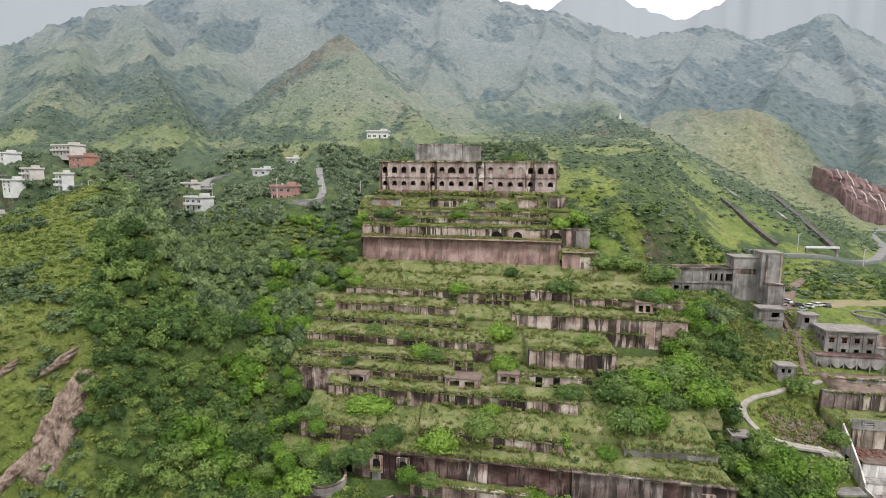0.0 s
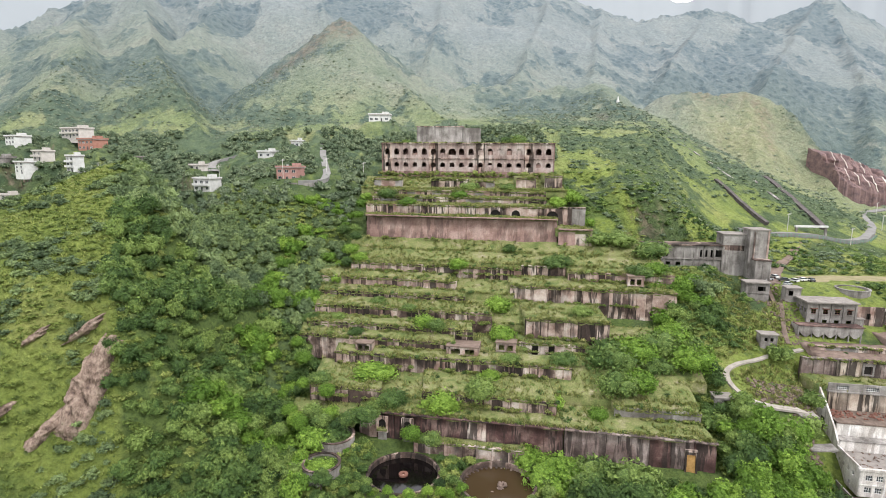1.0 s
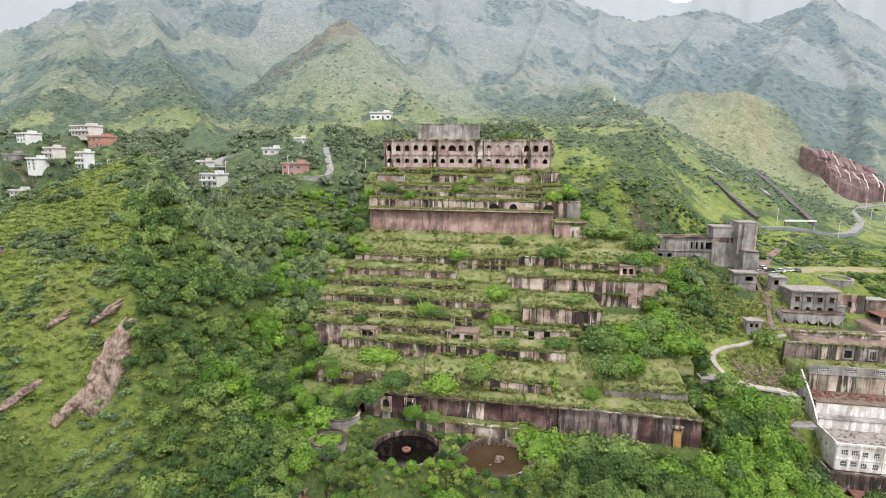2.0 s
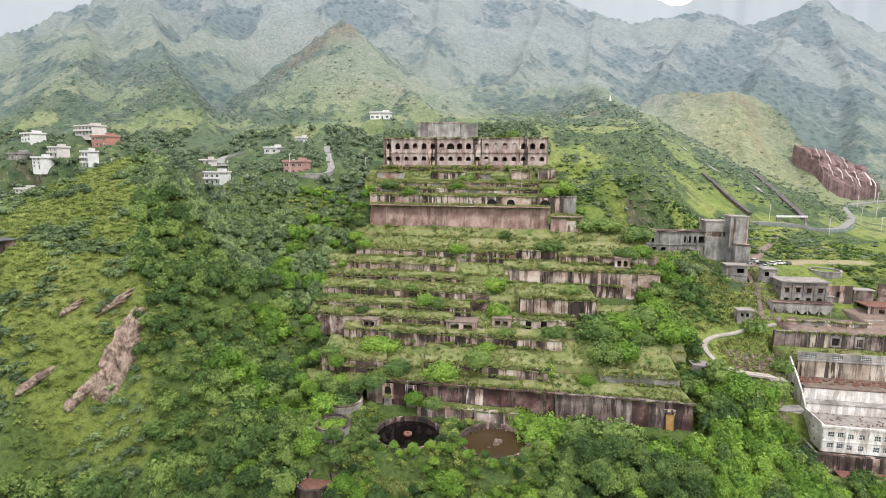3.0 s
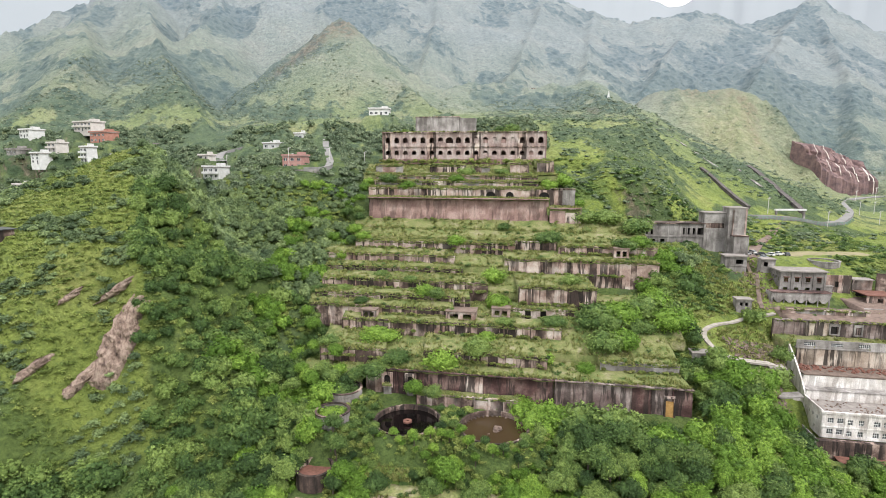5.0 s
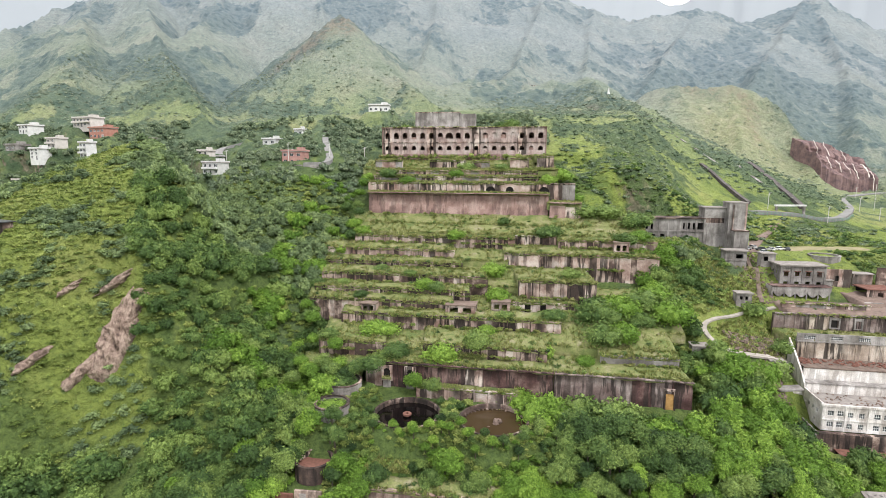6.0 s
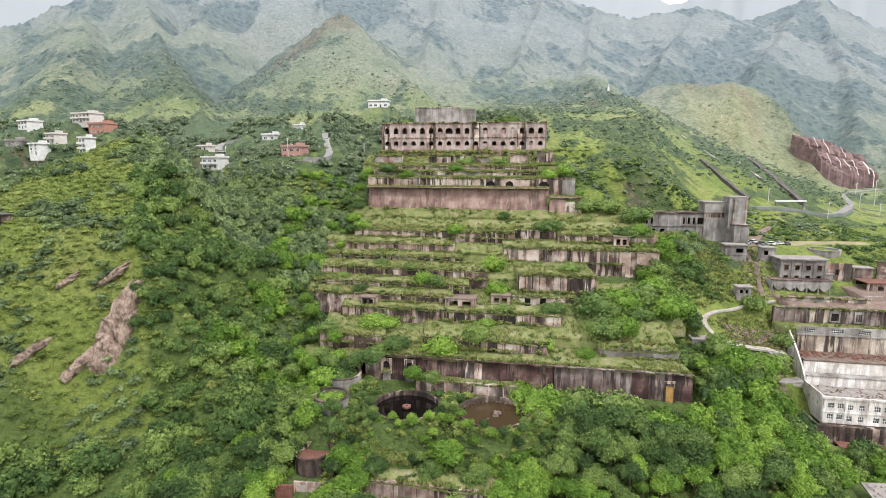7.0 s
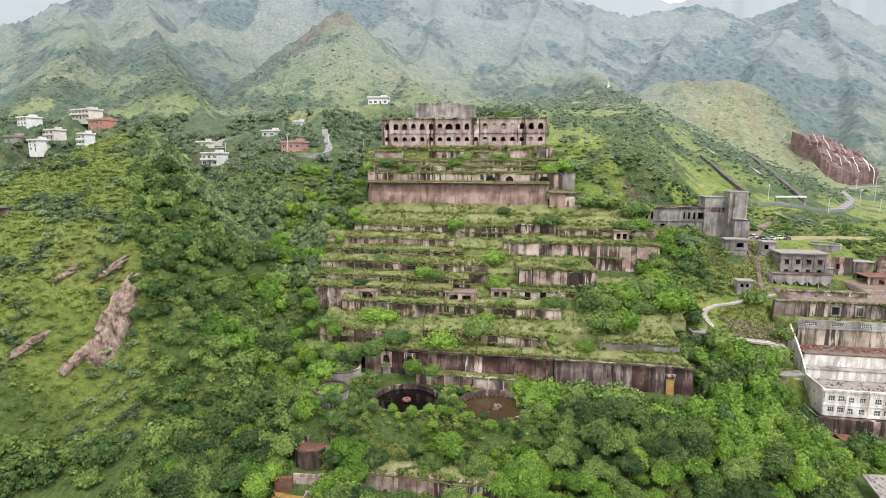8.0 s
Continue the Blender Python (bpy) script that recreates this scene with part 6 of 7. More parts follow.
# ---- rock outcrops on the spur ----
def outcrop(x, z, w, h, seed, label):
    """A jagged rock band on the steep face of the spur, dipping to one side; x, z: its middle."""
    nu, nv = 72, 34
    U, V = np.meshgrid(np.linspace(-1, 1, nu), np.linspace(-1, 1, nv))
    edge = 0.55 + 0.6 * fbm(np.arctan2(V, U) * 2.5 + seed, U * 0 + 3, 3, seed)
    X = x + U * w * 0.5 * edge + V * 0.4
    Z = z + U * w * 0.30 + V * h * 0.5 * edge * (1 - 0.5 * U * U)
    ys = np.linspace(104, 146, 127)
    H = land(np.repeat(X.ravel()[:, None], 127, 1), np.repeat(ys[None, :], X.size, 0))
    hit = np.where(H.max(axis=1) >= Z.ravel(), np.argmax(H >= Z.ravel()[:, None], axis=1), np.argmax(H, axis=1))
    Y = ys[hit].reshape(X.shape)
    for _ in range(3):
        Y[:, 1:-1] = (Y[:, :-2] + 2 * Y[:, 1:-1] + Y[:, 2:]) / 4
    rim = np.maximum(np.abs(U), np.abs(V)) ** 4
    for _ in range(4):
        Y[1:-1] = (Y[:-2] + 2 * Y[1:-1] + Y[2:]) / 4
    Y = Y + 0.9 * rim - 0.4 - (1 - rim) * (2.6 * ridged(X / 3.2 + Z / 6, Z / 4.0, 5, seed) + 0.9 * fbm(X / 0.8, Z / 0.9, 2, seed + 2))
    v = np.stack([X.ravel(), Y.ravel(), Z.ravel()], 1)
    i = (np.arange(nv - 1)[:, None] * nu + np.arange(nu - 1)[None, :]).ravel()
    ob = new("rock_outcrop", mesh_np("rock_outcrop", v, np.stack([i, i + 1, i + nu + 1, i + nu], 1), M_CLIFF))
    tagged(ob, label, "rock", "rock outcrops")


# ---- plants ----
ICO = np.array([(0, 0, 1), (0.894, 0, 0.447), (0.276, 0.851, 0.447), (-0.724, 0.526, 0.447), (-0.724, -0.526, 0.447), (0.276, -0.851, 0.447),
                (0.724, 0.526, -0.447), (-0.276, 0.851, -0.447), (-0.894, 0, -0.447), (-0.276, -0.851, -0.447), (0.724, -0.526, -0.447), (0, 0, -1)])
ICO_F = np.array([(0, 1, 2), (0, 2, 3), (0, 3, 4), (0, 4, 5), (0, 5, 1), (1, 6, 2), (2, 7, 3), (3, 8, 4), (4, 9, 5), (5, 10, 1),
                  (6, 7, 2), (7, 8, 3), (8, 9, 4), (9, 10, 5), (10, 6, 1), (11, 7, 6), (11, 8, 7), (11, 9, 8), (11, 10, 9), (11, 6, 10)])


OCT = np.array([(1, 0, 0), (0, 1, 0), (-1, 0, 0), (0, -1, 0), (0, 0, 1), (0, 0, -1)], float)
OCT_F = np.array([(0, 1, 4), (1, 2, 4), (2, 3, 4), (3, 0, 4), (1, 0, 5), (2, 1, 5), (3, 2, 5), (0, 3, 5)])


def crown(seed, lobes, leaves, leaf, flat=0.75, low=-0.35, hull=(ICO, ICO_F)):
    """A crown of radius about 1: dark inner masses and many leaf clumps on them. Returns vertices, triangles and a material index for each."""
    r = np.random.default_rng(seed)
    c = r.normal(0, 1, (lobes, 3))
    c /= np.linalg.norm(c, axis=1)[:, None]
    c *= r.uniform(0.25, 0.68, (lobes, 1))
    c[:, 2] = np.abs(c[:, 2]) * flat * 0.9
    c[0] = 0, 0, 0.15
    size = r.uniform(0.34, 0.56, lobes)
    size[0] = 0.62
    V, F, I = [], [], []
    off = 0
    for k in range(lobes):
        hv, hf = hull
        v = hv * size[k] * 0.80 * r.uniform(0.72, 1.15, (len(hv), 1)) * (1, 1, flat) + c[k]
        V.append(v)
        F.append(hf + off)
        I.append(np.ones(len(hf), int))
        off += len(hv)
    pick = r.choice(lobes, leaves * 3, p=size ** 2 / (size ** 2).sum())
    d = r.normal(0, 1, (leaves * 3, 3))
    d /= np.linalg.norm(d, axis=1)[:, None]
    p = c[pick] + d * (size[pick] * r.uniform(0.80, 1.20, leaves * 3))[:, None] * (1, 1, flat)
    inside = np.zeros(len(p), bool)
    for k in range(lobes):
        q = (p - c[k]) / (size[k], size[k], size[k] * flat)
        inside |= (np.linalg.norm(q, axis=1) < 0.80) & (pick != k)
    ok = np.where(~inside & (d[:, 2] > low))[0][:leaves]
    p, d = p[ok], d[ok]
    nrm = d + r.normal(0, 0.6, d.shape) + (0, 0, 0.35)
    nrm /= np.linalg.norm(nrm, axis=1)[:, None]
    u = np.cross(nrm, r.normal(0, 1, d.shape))
    u /= np.linalg.norm(u, axis=1)[:, None]
    w = np.cross(nrm, u)
    s = leaf * r.uniform(0.6, 1.35, (len(p), 1))
    tri = np.stack([p - u * s - nrm * s * 0.2, p + u * s * 0.9 - nrm * s * 0.2, p + w * s * 1.25 + nrm * s * 0.25], 1)
    V.append(tri.reshape(-1, 3))
    F.append(off + 3 * np.arange(len(p))[:, None] + np.arange(3)[None, :])
    I.append(np.zeros(len(p), int))
    return np.concatenate(V), np.concatenate(F), np.concatenate(I)


def scatter(name, spots, templates, mats, label, category, tilt=0.0):
    """All plants of a stretch in one mesh. spots: rows of x, y, z, radius, height factor."""
    V, F, I, T = [], [], [], []
    off = 0
    pick = rng.integers(0, len(templates), len(spots))
    tint = rng.random(len(spots))
    for (x, y, z, r, hf), k, own in zip(spots, pick, tint):
        tv, tf, ti = templates[k]
        a = rng.uniform(0, 2 * math.pi)
        ca, sa = math.cos(a) * r, math.sin(a) * r
        v = np.empty_like(tv)
        v[:, 0] = tv[:, 0] * ca - tv[:, 1] * sa + x
        v[:, 1] = tv[:, 0] * sa + tv[:, 1] * ca + y
        v[:, 2] = tv[:, 2] * r * hf + z
        V.append(v)
        F.append(tf + off)
        I.append(ti)
        T.append(np.full(len(tv), own, np.float32))
        off += len(tv)
    if not V:
        return None
    ob = new(name, mesh_np(name, np.concatenate(V), np.concatenate(F), mats, np.concatenate(I), np.concatenate(I) > 0))
    ob.data.attributes.new("tint", "FLOAT", "POINT").data.foreach_set("value", np.concatenate(T))
    return tagged(ob, label, category, kind="stuff")


def spread(x0, x1, y0, y1, step, jitter=0.42):
    gx, gy = np.meshgrid(np.arange(x0, x1, step), np.arange(y0, y1, step))
    gx, gy = gx.ravel().astype(float), gy.ravel().astype(float)
    return gx + rng.uniform(-jitter, jitter, gx.size) * step, gy + rng.uniform(-jitter, jitter, gx.size) * step


def seen_sector(x, y, margin=4.0):
    """Inside the fan that the walk can look into."""
    return np.abs(np.degrees(np.arctan2(x, y + 23))) < 40 + margin


LEAN_HULL = (OCT * 1.1, OCT_F)
VILLS = [crown(80 + s, 5, 66, 0.19, 0.9, hull=LEAN_HULL) for s in range(5)]
BRUSH = [crown(120 + s, 2, 14, 0.26, 0.8, hull=LEAN_HULL) for s in range(5)]
TREES = [crown(s, 9, 230, 0.118, 0.95) for s in range(6)]
MIDS = [crown(60 + s, 7, 140, 0.145, 0.9) for s in range(5)]
TUFTS = [crown(320 + s, 2, 28, 0.22, 0.8, hull=LEAN_HULL) for s in range(5)]
SHRUBS = [crown(20 + s, 4, 52, 0.19, 0.8, hull=LEAN_HULL) for s in range(4)]


def trunk_mesh(seed, height=1.25):
    """A tapered trunk with a few limbs, for a crown of radius 1."""
    r = random.Random(seed)
    bm = bmesh.new()

    def limb(a, c, r0, r1, n=6):
        a, c = Vector(a), Vector(c)
        q = (c - a).to_track_quat("Z", "Y").to_matrix()
        lo = [bm.verts.new(a + q @ Vector((r0 * math.cos(k * 6.2832 / n), r0 * math.sin(k * 6.2832 / n), 0))) for k in range(n)]
        hi = [bm.verts.new(c + q @ Vector((r1 * math.cos(k * 6.2832 / n), r1 * math.sin(k * 6.2832 / n), 0))) for k in range(n)]
        for k in range(n):
            bm.faces.new((lo[k], lo[(k + 1) % n], hi[(k + 1) % n], hi[k]))
        bm.faces.new(hi)

    bend = (r.uniform(-0.12, 0.12), r.uniform(-0.12, 0.12), height * 0.7)
    limb((0, 0, -0.5), bend, 0.10, 0.07)
    limb(bend, (bend[0] * 1.4, bend[1] * 1.4, height * 1.1), 0.07, 0.03)
    for k in range(4):
        a = k * 1.57 + r.uniform(-0.5, 0.5)
        limb(bend, (bend[0] + 0.55 * math.cos(a), bend[1] + 0.55 * math.sin(a), height * r.uniform(0.95, 1.25)), 0.05, 0.02)
    me = bpy.data.meshes.new("trunk")
    bm.to_mesh(me)
    bm.free()
    me.materials.append(M_BARK)
    return me


TRUNKS = [trunk_mesh(s) for s in range(3)]
CROWNS = {}
for kind_, mat_ in (("dark", M_LEAF), ("light", M_LEAF_LIGHT)):
    CROWNS[kind_] = []
    for s in range(5):
        v, f, i_ = crown(200 + s, 15, 800, 0.082, 0.95)
        me = mesh_np("crown", v + (0, 0, 1.15), f, [mat_, mat_], i_, i_ > 0)
        me.attributes.new("tint", "FLOAT", "POINT").data.foreach_set("value", np.full(len(v), (0.1, 0.3, 0.5, 0.75, 0.95)[s], np.float32))
        CROWNS[kind_].append(me)


def terrace_top(x, y, z):
    """The height of the highest terrace top at x, y; z where there is none."""
    found = [top + rise * (y - wall_y(y0, x)) / (y1 - y0) for x1, x2, y0, y1, top, rise in TURFS if x1 < x < x2 and 0 <= y - wall_y(y0, x) <= y1 - y0]
    return max(found) if found else z


BUSHES = {}
for kind_, mat_ in (("dark", M_LEAF), ("light", M_LEAF_LIGHT)):
    BUSHES[kind_] = []
    for s in range(4):
        v, f, i_ = crown(240 + s, 18, 950, 0.068, 0.85, -0.8)
        me = mesh_np("crown", v + (0, 0, 0.22), f, [mat_, mat_], i_, i_ > 0)
        me.attributes.new("tint", "FLOAT", "POINT").data.foreach_set("value", np.full(len(v), (0.25, 0.5, 0.7, 0.9)[s], np.float32))
        BUSHES[kind_].append(me)


def bush(x, y, z, size, light, label, group="terrace bushes", squash=1.0):
    """A dense round bush whose foliage reaches the ground."""
    t = thing("bush", pose(x, y, z, 0, 0, float(rng.uniform(0, 360))), label, "bush", group)
    t.scale = size, size, size * squash
    a, c = new("stem", TRUNKS[int(rng.integers(0, 3))]), new("crown", BUSHES["light" if light else "dark"][int(rng.integers(0, 4))])
    a.scale = 0.6, 0.6, 0.45
    a.parent = c.parent = t
    return t


def tree(x, y, z, size, light, label, name="tree", category="tree", group="woodland trees", squash=1.0):
    k = rng.integers(0, 5)
    t = thing(name, pose(x, y, z, 0, 0, float(rng.uniform(0, 360))), label, category, group)
    t.scale = size, size, size * squash
    a, c = new("trunk", TRUNKS[k % 3]), new("crown", CROWNS["light" if light else "dark"][k])
    a.parent = c.parent = t
    return t


x, y = spread(-150, 125, 78, 245, 3.3)
z = land(x, y)
west = -89 - 0.50 * (y - 130)
on_ridge = (x < west - 2) & (y > 108)
keep = seen_sector(x, y) & ~built(x, y) & ~on_ridge & (fbm(x / 14, y / 14, 3, 77) > 0.25)
keep &= ~((x < -78) & (y < 120) & (fbm(x / 9, y / 9, 2, 193) < 0.50))
keep &= ~((x > 60) & (y > 205)) & ~((x > 84) & (y > 140) & (fbm(x / 10, y / 10, 2, 83) < 0.40)) & ~((x > 66) & (x < 120) & (y > 184))
x, y, z = x[keep], y[keep], z[keep]
size = 0.9 + 3.4 * fbm(x / 13, y / 13, 3, 78) + rng.uniform(-0.5, 1.7, x.size) 
size = np.where(y > 222, np.minimum(size, 2.3), size)
size = np.where(np.minimum(np.hypot(x + 10.4, y - 120), np.hypot(x - 14.6, y - 116)) < 20, np.minimum(size, 1.7), size)
light = fbm(x / 11, y / 11, 2, 79) > np.where(x < -20, 0.56, np.where(y < 118, 0.62, 0.60))
light &= x > -70
light |= (x > 68) & (x < 104) & (y < 134) & (fbm(x / 6, y / 6, 2, 191) > 0.44)
size = np.where((x > 50) & (x < 77) & (y > 112) & (y < 132), np.minimum(size, 1.7), size)
near = (y < 116) & (x > -70) & (x < 102) & (y > 84)
order = np.argsort(np.hypot(x, y + 22))
single = np.zeros(x.size, bool)
single[[k for k in order if near[k]][:270]] = True
for k in np.where(single)[0]:
    tree(x[k], y[k], z[k], size[k], light[k], "bright young broad-leaved tree in the wood" if light[k] else "dense dark green broad-leaved tree in the wood")
spots = np.stack([x, y, z + size * 0.45, size, rng.uniform(0.9, 1.4, x.size)], 1)
rest = ~single
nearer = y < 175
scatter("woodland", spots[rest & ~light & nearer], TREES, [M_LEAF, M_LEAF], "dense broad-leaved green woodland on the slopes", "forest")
# trees farther off take the leaf colour with haze put in
scatter("upper_woodland", spots[rest & ~light & ~nearer], MIDS, [M_LEAF_HAZED, M_LEAF_HAZED], "dense green woodland climbing the gully", "forest")
scatter("young_woodland", spots[rest & light], TREES, [M_LEAF_LIGHT, M_LEAF_LIGHT], "bright young green thicket among the trees", "forest")

gx, gy = rng.uniform(84, 124, 3400), rng.uniform(136, 208, 3400)
track = np.array([(120.5, 161.5), (108.5, 159), (97.2, 153.8), (90.5, 150.2), (88, 148.4), (87, 145.5), (88.6, 141), (92, 138.2), (97, 137.2)])
fine_track = np.concatenate([track[k] + (track[k + 1] - track[k]) * np.linspace(0, 1, 12)[:, None] for k in range(8)])
off_track = np.min(np.hypot(gx[:, None] - fine_track[None, :, 0], gy[:, None] - 0.6 - fine_track[None, :, 1]), axis=1) > 2.3
ok = off_track & ~((gx > 117) & (gy < 170)) & ((np.hypot(gx - 101, gy - 148) < 12) | (fbm(gx / 6, gy / 6, 2, 161) > 0.40))
for q in zip(gx[ok], gy[ok], land(gx[ok], gy[ok]), rng.uniform(0.6, 1.5, ok.sum())):
    GRASS_SPOTS.append(q)

# undergrowth that fills the gaps of the wood
x, y = spread(-125, 104, 80, 240, 2.8)
z = land(x, y)
keep = seen_sector(x, y) & ~built(x, y) & (x > -90 - 0.50 * (y - 130)) & ~((x > 60) & (y > 205))
x, y, z = x[keep], y[keep], z[keep]
size = rng.uniform(1.2, 2.3, x.size)
scatter("undergrowth", np.stack([x, y, z + size * 0.2, size, rng.uniform(0.6, 1.1, x.size)], 1), SHRUBS, [M_FERN, M_FERN], "light green undergrowth between the trees", "shrubs")

# young growth round the ponds and tanks
x, y = spread(-52, 44, 97, 132, 2.3)
z = land(x, y)
keep = ~built(x, y) & (y < 131 + DIP * (x - SITE_X)) & (np.hypot(x + 10.4, y - 122.4) > 11.8) & (np.hypot(x - 14.6, y - 118) > 11.8) & ~((np.abs(x + 32) < 7) & (y < 115) & (y > 96))
x, y, z = x[keep], y[keep], z[keep]
size = rng.uniform(1.1, 2.6, x.size) * np.where(np.minimum(np.hypot(x + 10.4, y - 122.4), np.hypot(x - 14.6, y - 118)) < 16, 0.55, 1.0)
pick = fbm(x / 7, y / 7, 2, 181) > 0.46
spots = np.stack([x, y, z + size * 0.25, size, rng.uniform(0.7, 1.0, x.size)], 1)
scatter("young_growth", spots[pick], MIDS, [M_LEAF_LIGHT, M_LEAF_LIGHT], "bright young growth round the ponds", "shrubs")
scatter("pond_thicket", spots[~pick], MIDS, [M_LEAF, M_LEAF], "dense green thicket round the ponds", "shrubs")

x, y = spread(-52, 46, 95, 130, 1.8)
z = land(x, y)
keep = (y < 130.5 + DIP * (x - SITE_X)) & (fbm(x / 5, y / 5, 2, 187) > 0.34)
for cx, cy, r in ((-10.4, 122.4, 10.9), (14.6, 118, 10.9), (-32, 120.6, 5.8), (-30.5, 131, 6.2), (-34.2, 106.5, 5.8), (-37, 97, 6.5), (-14.5, 104, 3.0)):
    keep &= np.hypot(x - cx, y - cy) > r
x, y, z = x[keep], y[keep], z[keep]
size = rng.uniform(0.7, 1.4, x.size)
scatter("pond_ferns", np.stack([x, y, z + size * 0.1, size, rng.uniform(0.5, 0.9, x.size)], 1), SHRUBS, [M_FERN, M_FERN], "light green ferns and rank grass between the ponds", "ferns")

# weeds and low shrubs on the terraces
picked = [g for g in GRASS_SPOTS if rng.random() < 0.055]
scatter("terrace_weeds", np.array([(gx, gy, gz + 0.1, rng.uniform(0.5, 1.5), rng.uniform(0.5, 0.9)) for gx, gy, gz, gs in picked]), SHRUBS, [M_LEAF, M_LEAF], "dark green weeds and low shrubs on the terraces", "weeds")

fr = np.array(FRINGE)
pick = rng.random(len(fr))
scatter("wall_grass", fr[pick < 0.55], TUFTS, [M_GRASS, M_GRASS], "rank yellow-green grass hanging over the terrace walls", "grass")
scatter("wall_weeds", fr[pick >= 0.55], TUFTS, [M_FERN, M_FERN], "green weeds along the feet and lips of the walls", "weeds")

# bushes and small trees that stand on the terraces
for bx, by, bz, s, lt, sq in ((-0.4, 140.5, 3.6, 4.6, 1, 0.75), (-14.5, 143, 3.6, 3.9, 0, 0.75), (11.0, 141, 3.6, 3.6, 0, 0.85), (-22, 153.5, 7.4, 5.0, 1, 0.45), (54, 153, 8.5, 6.0, 0, 0.85), (62, 155, 8.5, 5.2, 1, 0.85), (70, 156, 8.5, 5.0, 0, 0.85),
                              (77, 160, 10.0, 4.8, 1, 0.85), (83, 168, 14, 5.0, 1, 0.8), (78, 150, 6.0, 5.2, 1, 0.9), (83, 155, 8, 4.8, 0, 0.9), (54, 142, 4.6, 4.6, 0, 0.85), (60, 143.5, 4.6, 4.2, 1, 0.85), (67, 149, 7, 3.6, 0, 0.85), (45.5, 134.8, 2.4, 2.4, 1, 0.8),
                              (20.5, 177, 19.5, 3.6, 1, 0.9), (20, 166, 16.5, 3.8, 1, 0.9), (6, 195, 29.6, 2.8, 1, 0.8), (-6.5, 168, 17.6, 3.0, 1, 0.8), (-2, 165, 16.0, 2.6, 0, 0.8), (44.5, 193, 31.5, 4.2, 0, 0.6), (72, 182, 30, 4.0, 0, 0.6),
                              (79, 184, 31, 3.6, 1, 0.7), (63, 205, 36, 4.5, 0, 0.7), (72, 203, 35.5, 4.8, 0, 0.65), (82, 196, 33, 5.0, 0, 0.7), (33, 140, 6.4, 2.6, 1, 0.8), (27, 205, 38.5, 2.4, 0, 0.7), (-34, 205, 37, 3.0, 1, 0.7),
                              (-30, 168, 18.6, 2.4, 0, 0.5), (-38, 176, 22.5, 2.2, 0, 0.5), (-24, 183, 25.6, 2.4, 0, 0.5), (-12, 176, 22.6, 2.2, 0, 0.5), (-16, 229, 57, 3.2, 1, 0.6), (7, 233, 59, 3.4, 1, 0.55), (-26, 238, 61, 3.8, 0, 0.6),
                              (12, 243, 62, 3.6, 0, 0.6), (30, 240, 62, 3.0, 0, 0.6), (50, 226, 56.2, 2.8, 1, 0.9), (58, 236, 58, 4.2, 1, 0.8), (38, 270, 84.5, 3.6, 0, 0.8), (32, 272, 84.5, 2.6, 0, 0.8), (-20, 276, 84.4, 2.0, 0, 0.6),
                              (-3, 131.2, -4.2, 2.4, 0, 0.8), (24, 128.2, -8, 3.8, 1, 0.8), (-9, 133, -3.5, 2.4, 1, 0.9), (30, 121, -9, 5.5, 1, 0.8), (40, 119, -9, 5.8, 0, 0.8), (49, 117, -9, 5.6, 0, 0.8), (-22, 134.5, 1.7, 3.0, 0, 0.7),
                              (-38, 149, 6.4, 3.0, 0, 0.6), (22, 153, 11, 2.4, 0, 0.6), (38, 152, 8.5, 3.4, 0, 0.6), (15, 150, 8.5, 2.6, 1, 0.7), (-32, 120.6, -6.2, 3.0, 1, 0.6), (-31, 131, -4.0, 3.8, 0, 0.7), (48, 167, 15.8, 3.0, 0, 0.7)):
    bush(bx, by, terrace_top(bx, by, bz) - 0.12 * s, s * 1.45, lt, "bright green round spreading bush on a terrace" if lt else "dark green round spreading bush on a terrace", squash=sq + 0.1)

# trees that crowd the lower left end of the terraces
for tx, ty, tz in ((-46, 131, -1), (-41, 133.5, 0), (-38, 138, 1), (-35, 143, 5.5), (-46, 140, 1), (-24, 137.5, 1.0), (-20, 141, 1.4), (-44, 149, 5.5), (-46, 158, 10), (-50, 166, 13), (-48, 177, 18), (-51, 187, 22),
                   (-42, 197, 28), (-39, 208, 33), (-41, 216, 37), (-44, 225, 44), (-30, 133, -0.4), (-35, 134, 0.2), (-43, 136, 0), (-27, 135, 0.6), (-33, 138, 1), (-37, 214, 43), (-38, 219, 46), (-38, 226, 51), (-37, 233, 55), (-36, 240, 58), (-38, 209, 38), (-39, 203, 34), (62, 216, 44), (64, 224, 48), (63, 232, 52), (60, 242, 58), (58, 250, 62)):
    bush(tx, ty, tz - 0.6, float(rng.uniform(2.6, 3.6)), rng.random() < 0.45, "leafy green bush crowding the end of a terrace", "terrace-end bushes")

# bushes that crowd the rims of the ponds and tanks
for cx, cy, cz, r, n in ((-10.4, 122.4, -9.2, 11.6, 15), (14.6, 118.0, -9.4, 11.8, 15), (-32, 120.6, -9.0, 6.6, 8), (-30.5, 131, -7.0, 7.0, 7), (-34.2, 106.5, -18.5, 6.4, 6)):
    for k in range(n):
        a = radians(150 + 235 * (k + 0.5 * rng.random()) / n)
        front = math.sin(a) < -0.25
        s = float(rng.uniform(0.8, 1.25)) if front else float(rng.uniform(0.9, 1.5))
        bush(cx + (r + 0.75 * s) * math.cos(a), cy + (r + 0.75 * s) * math.sin(a), cz - (0.9 if front else 0.3), s, rng.random() < 0.4, "leafy green bush crowding the rim of a tank", "rim bushes", 0.85)

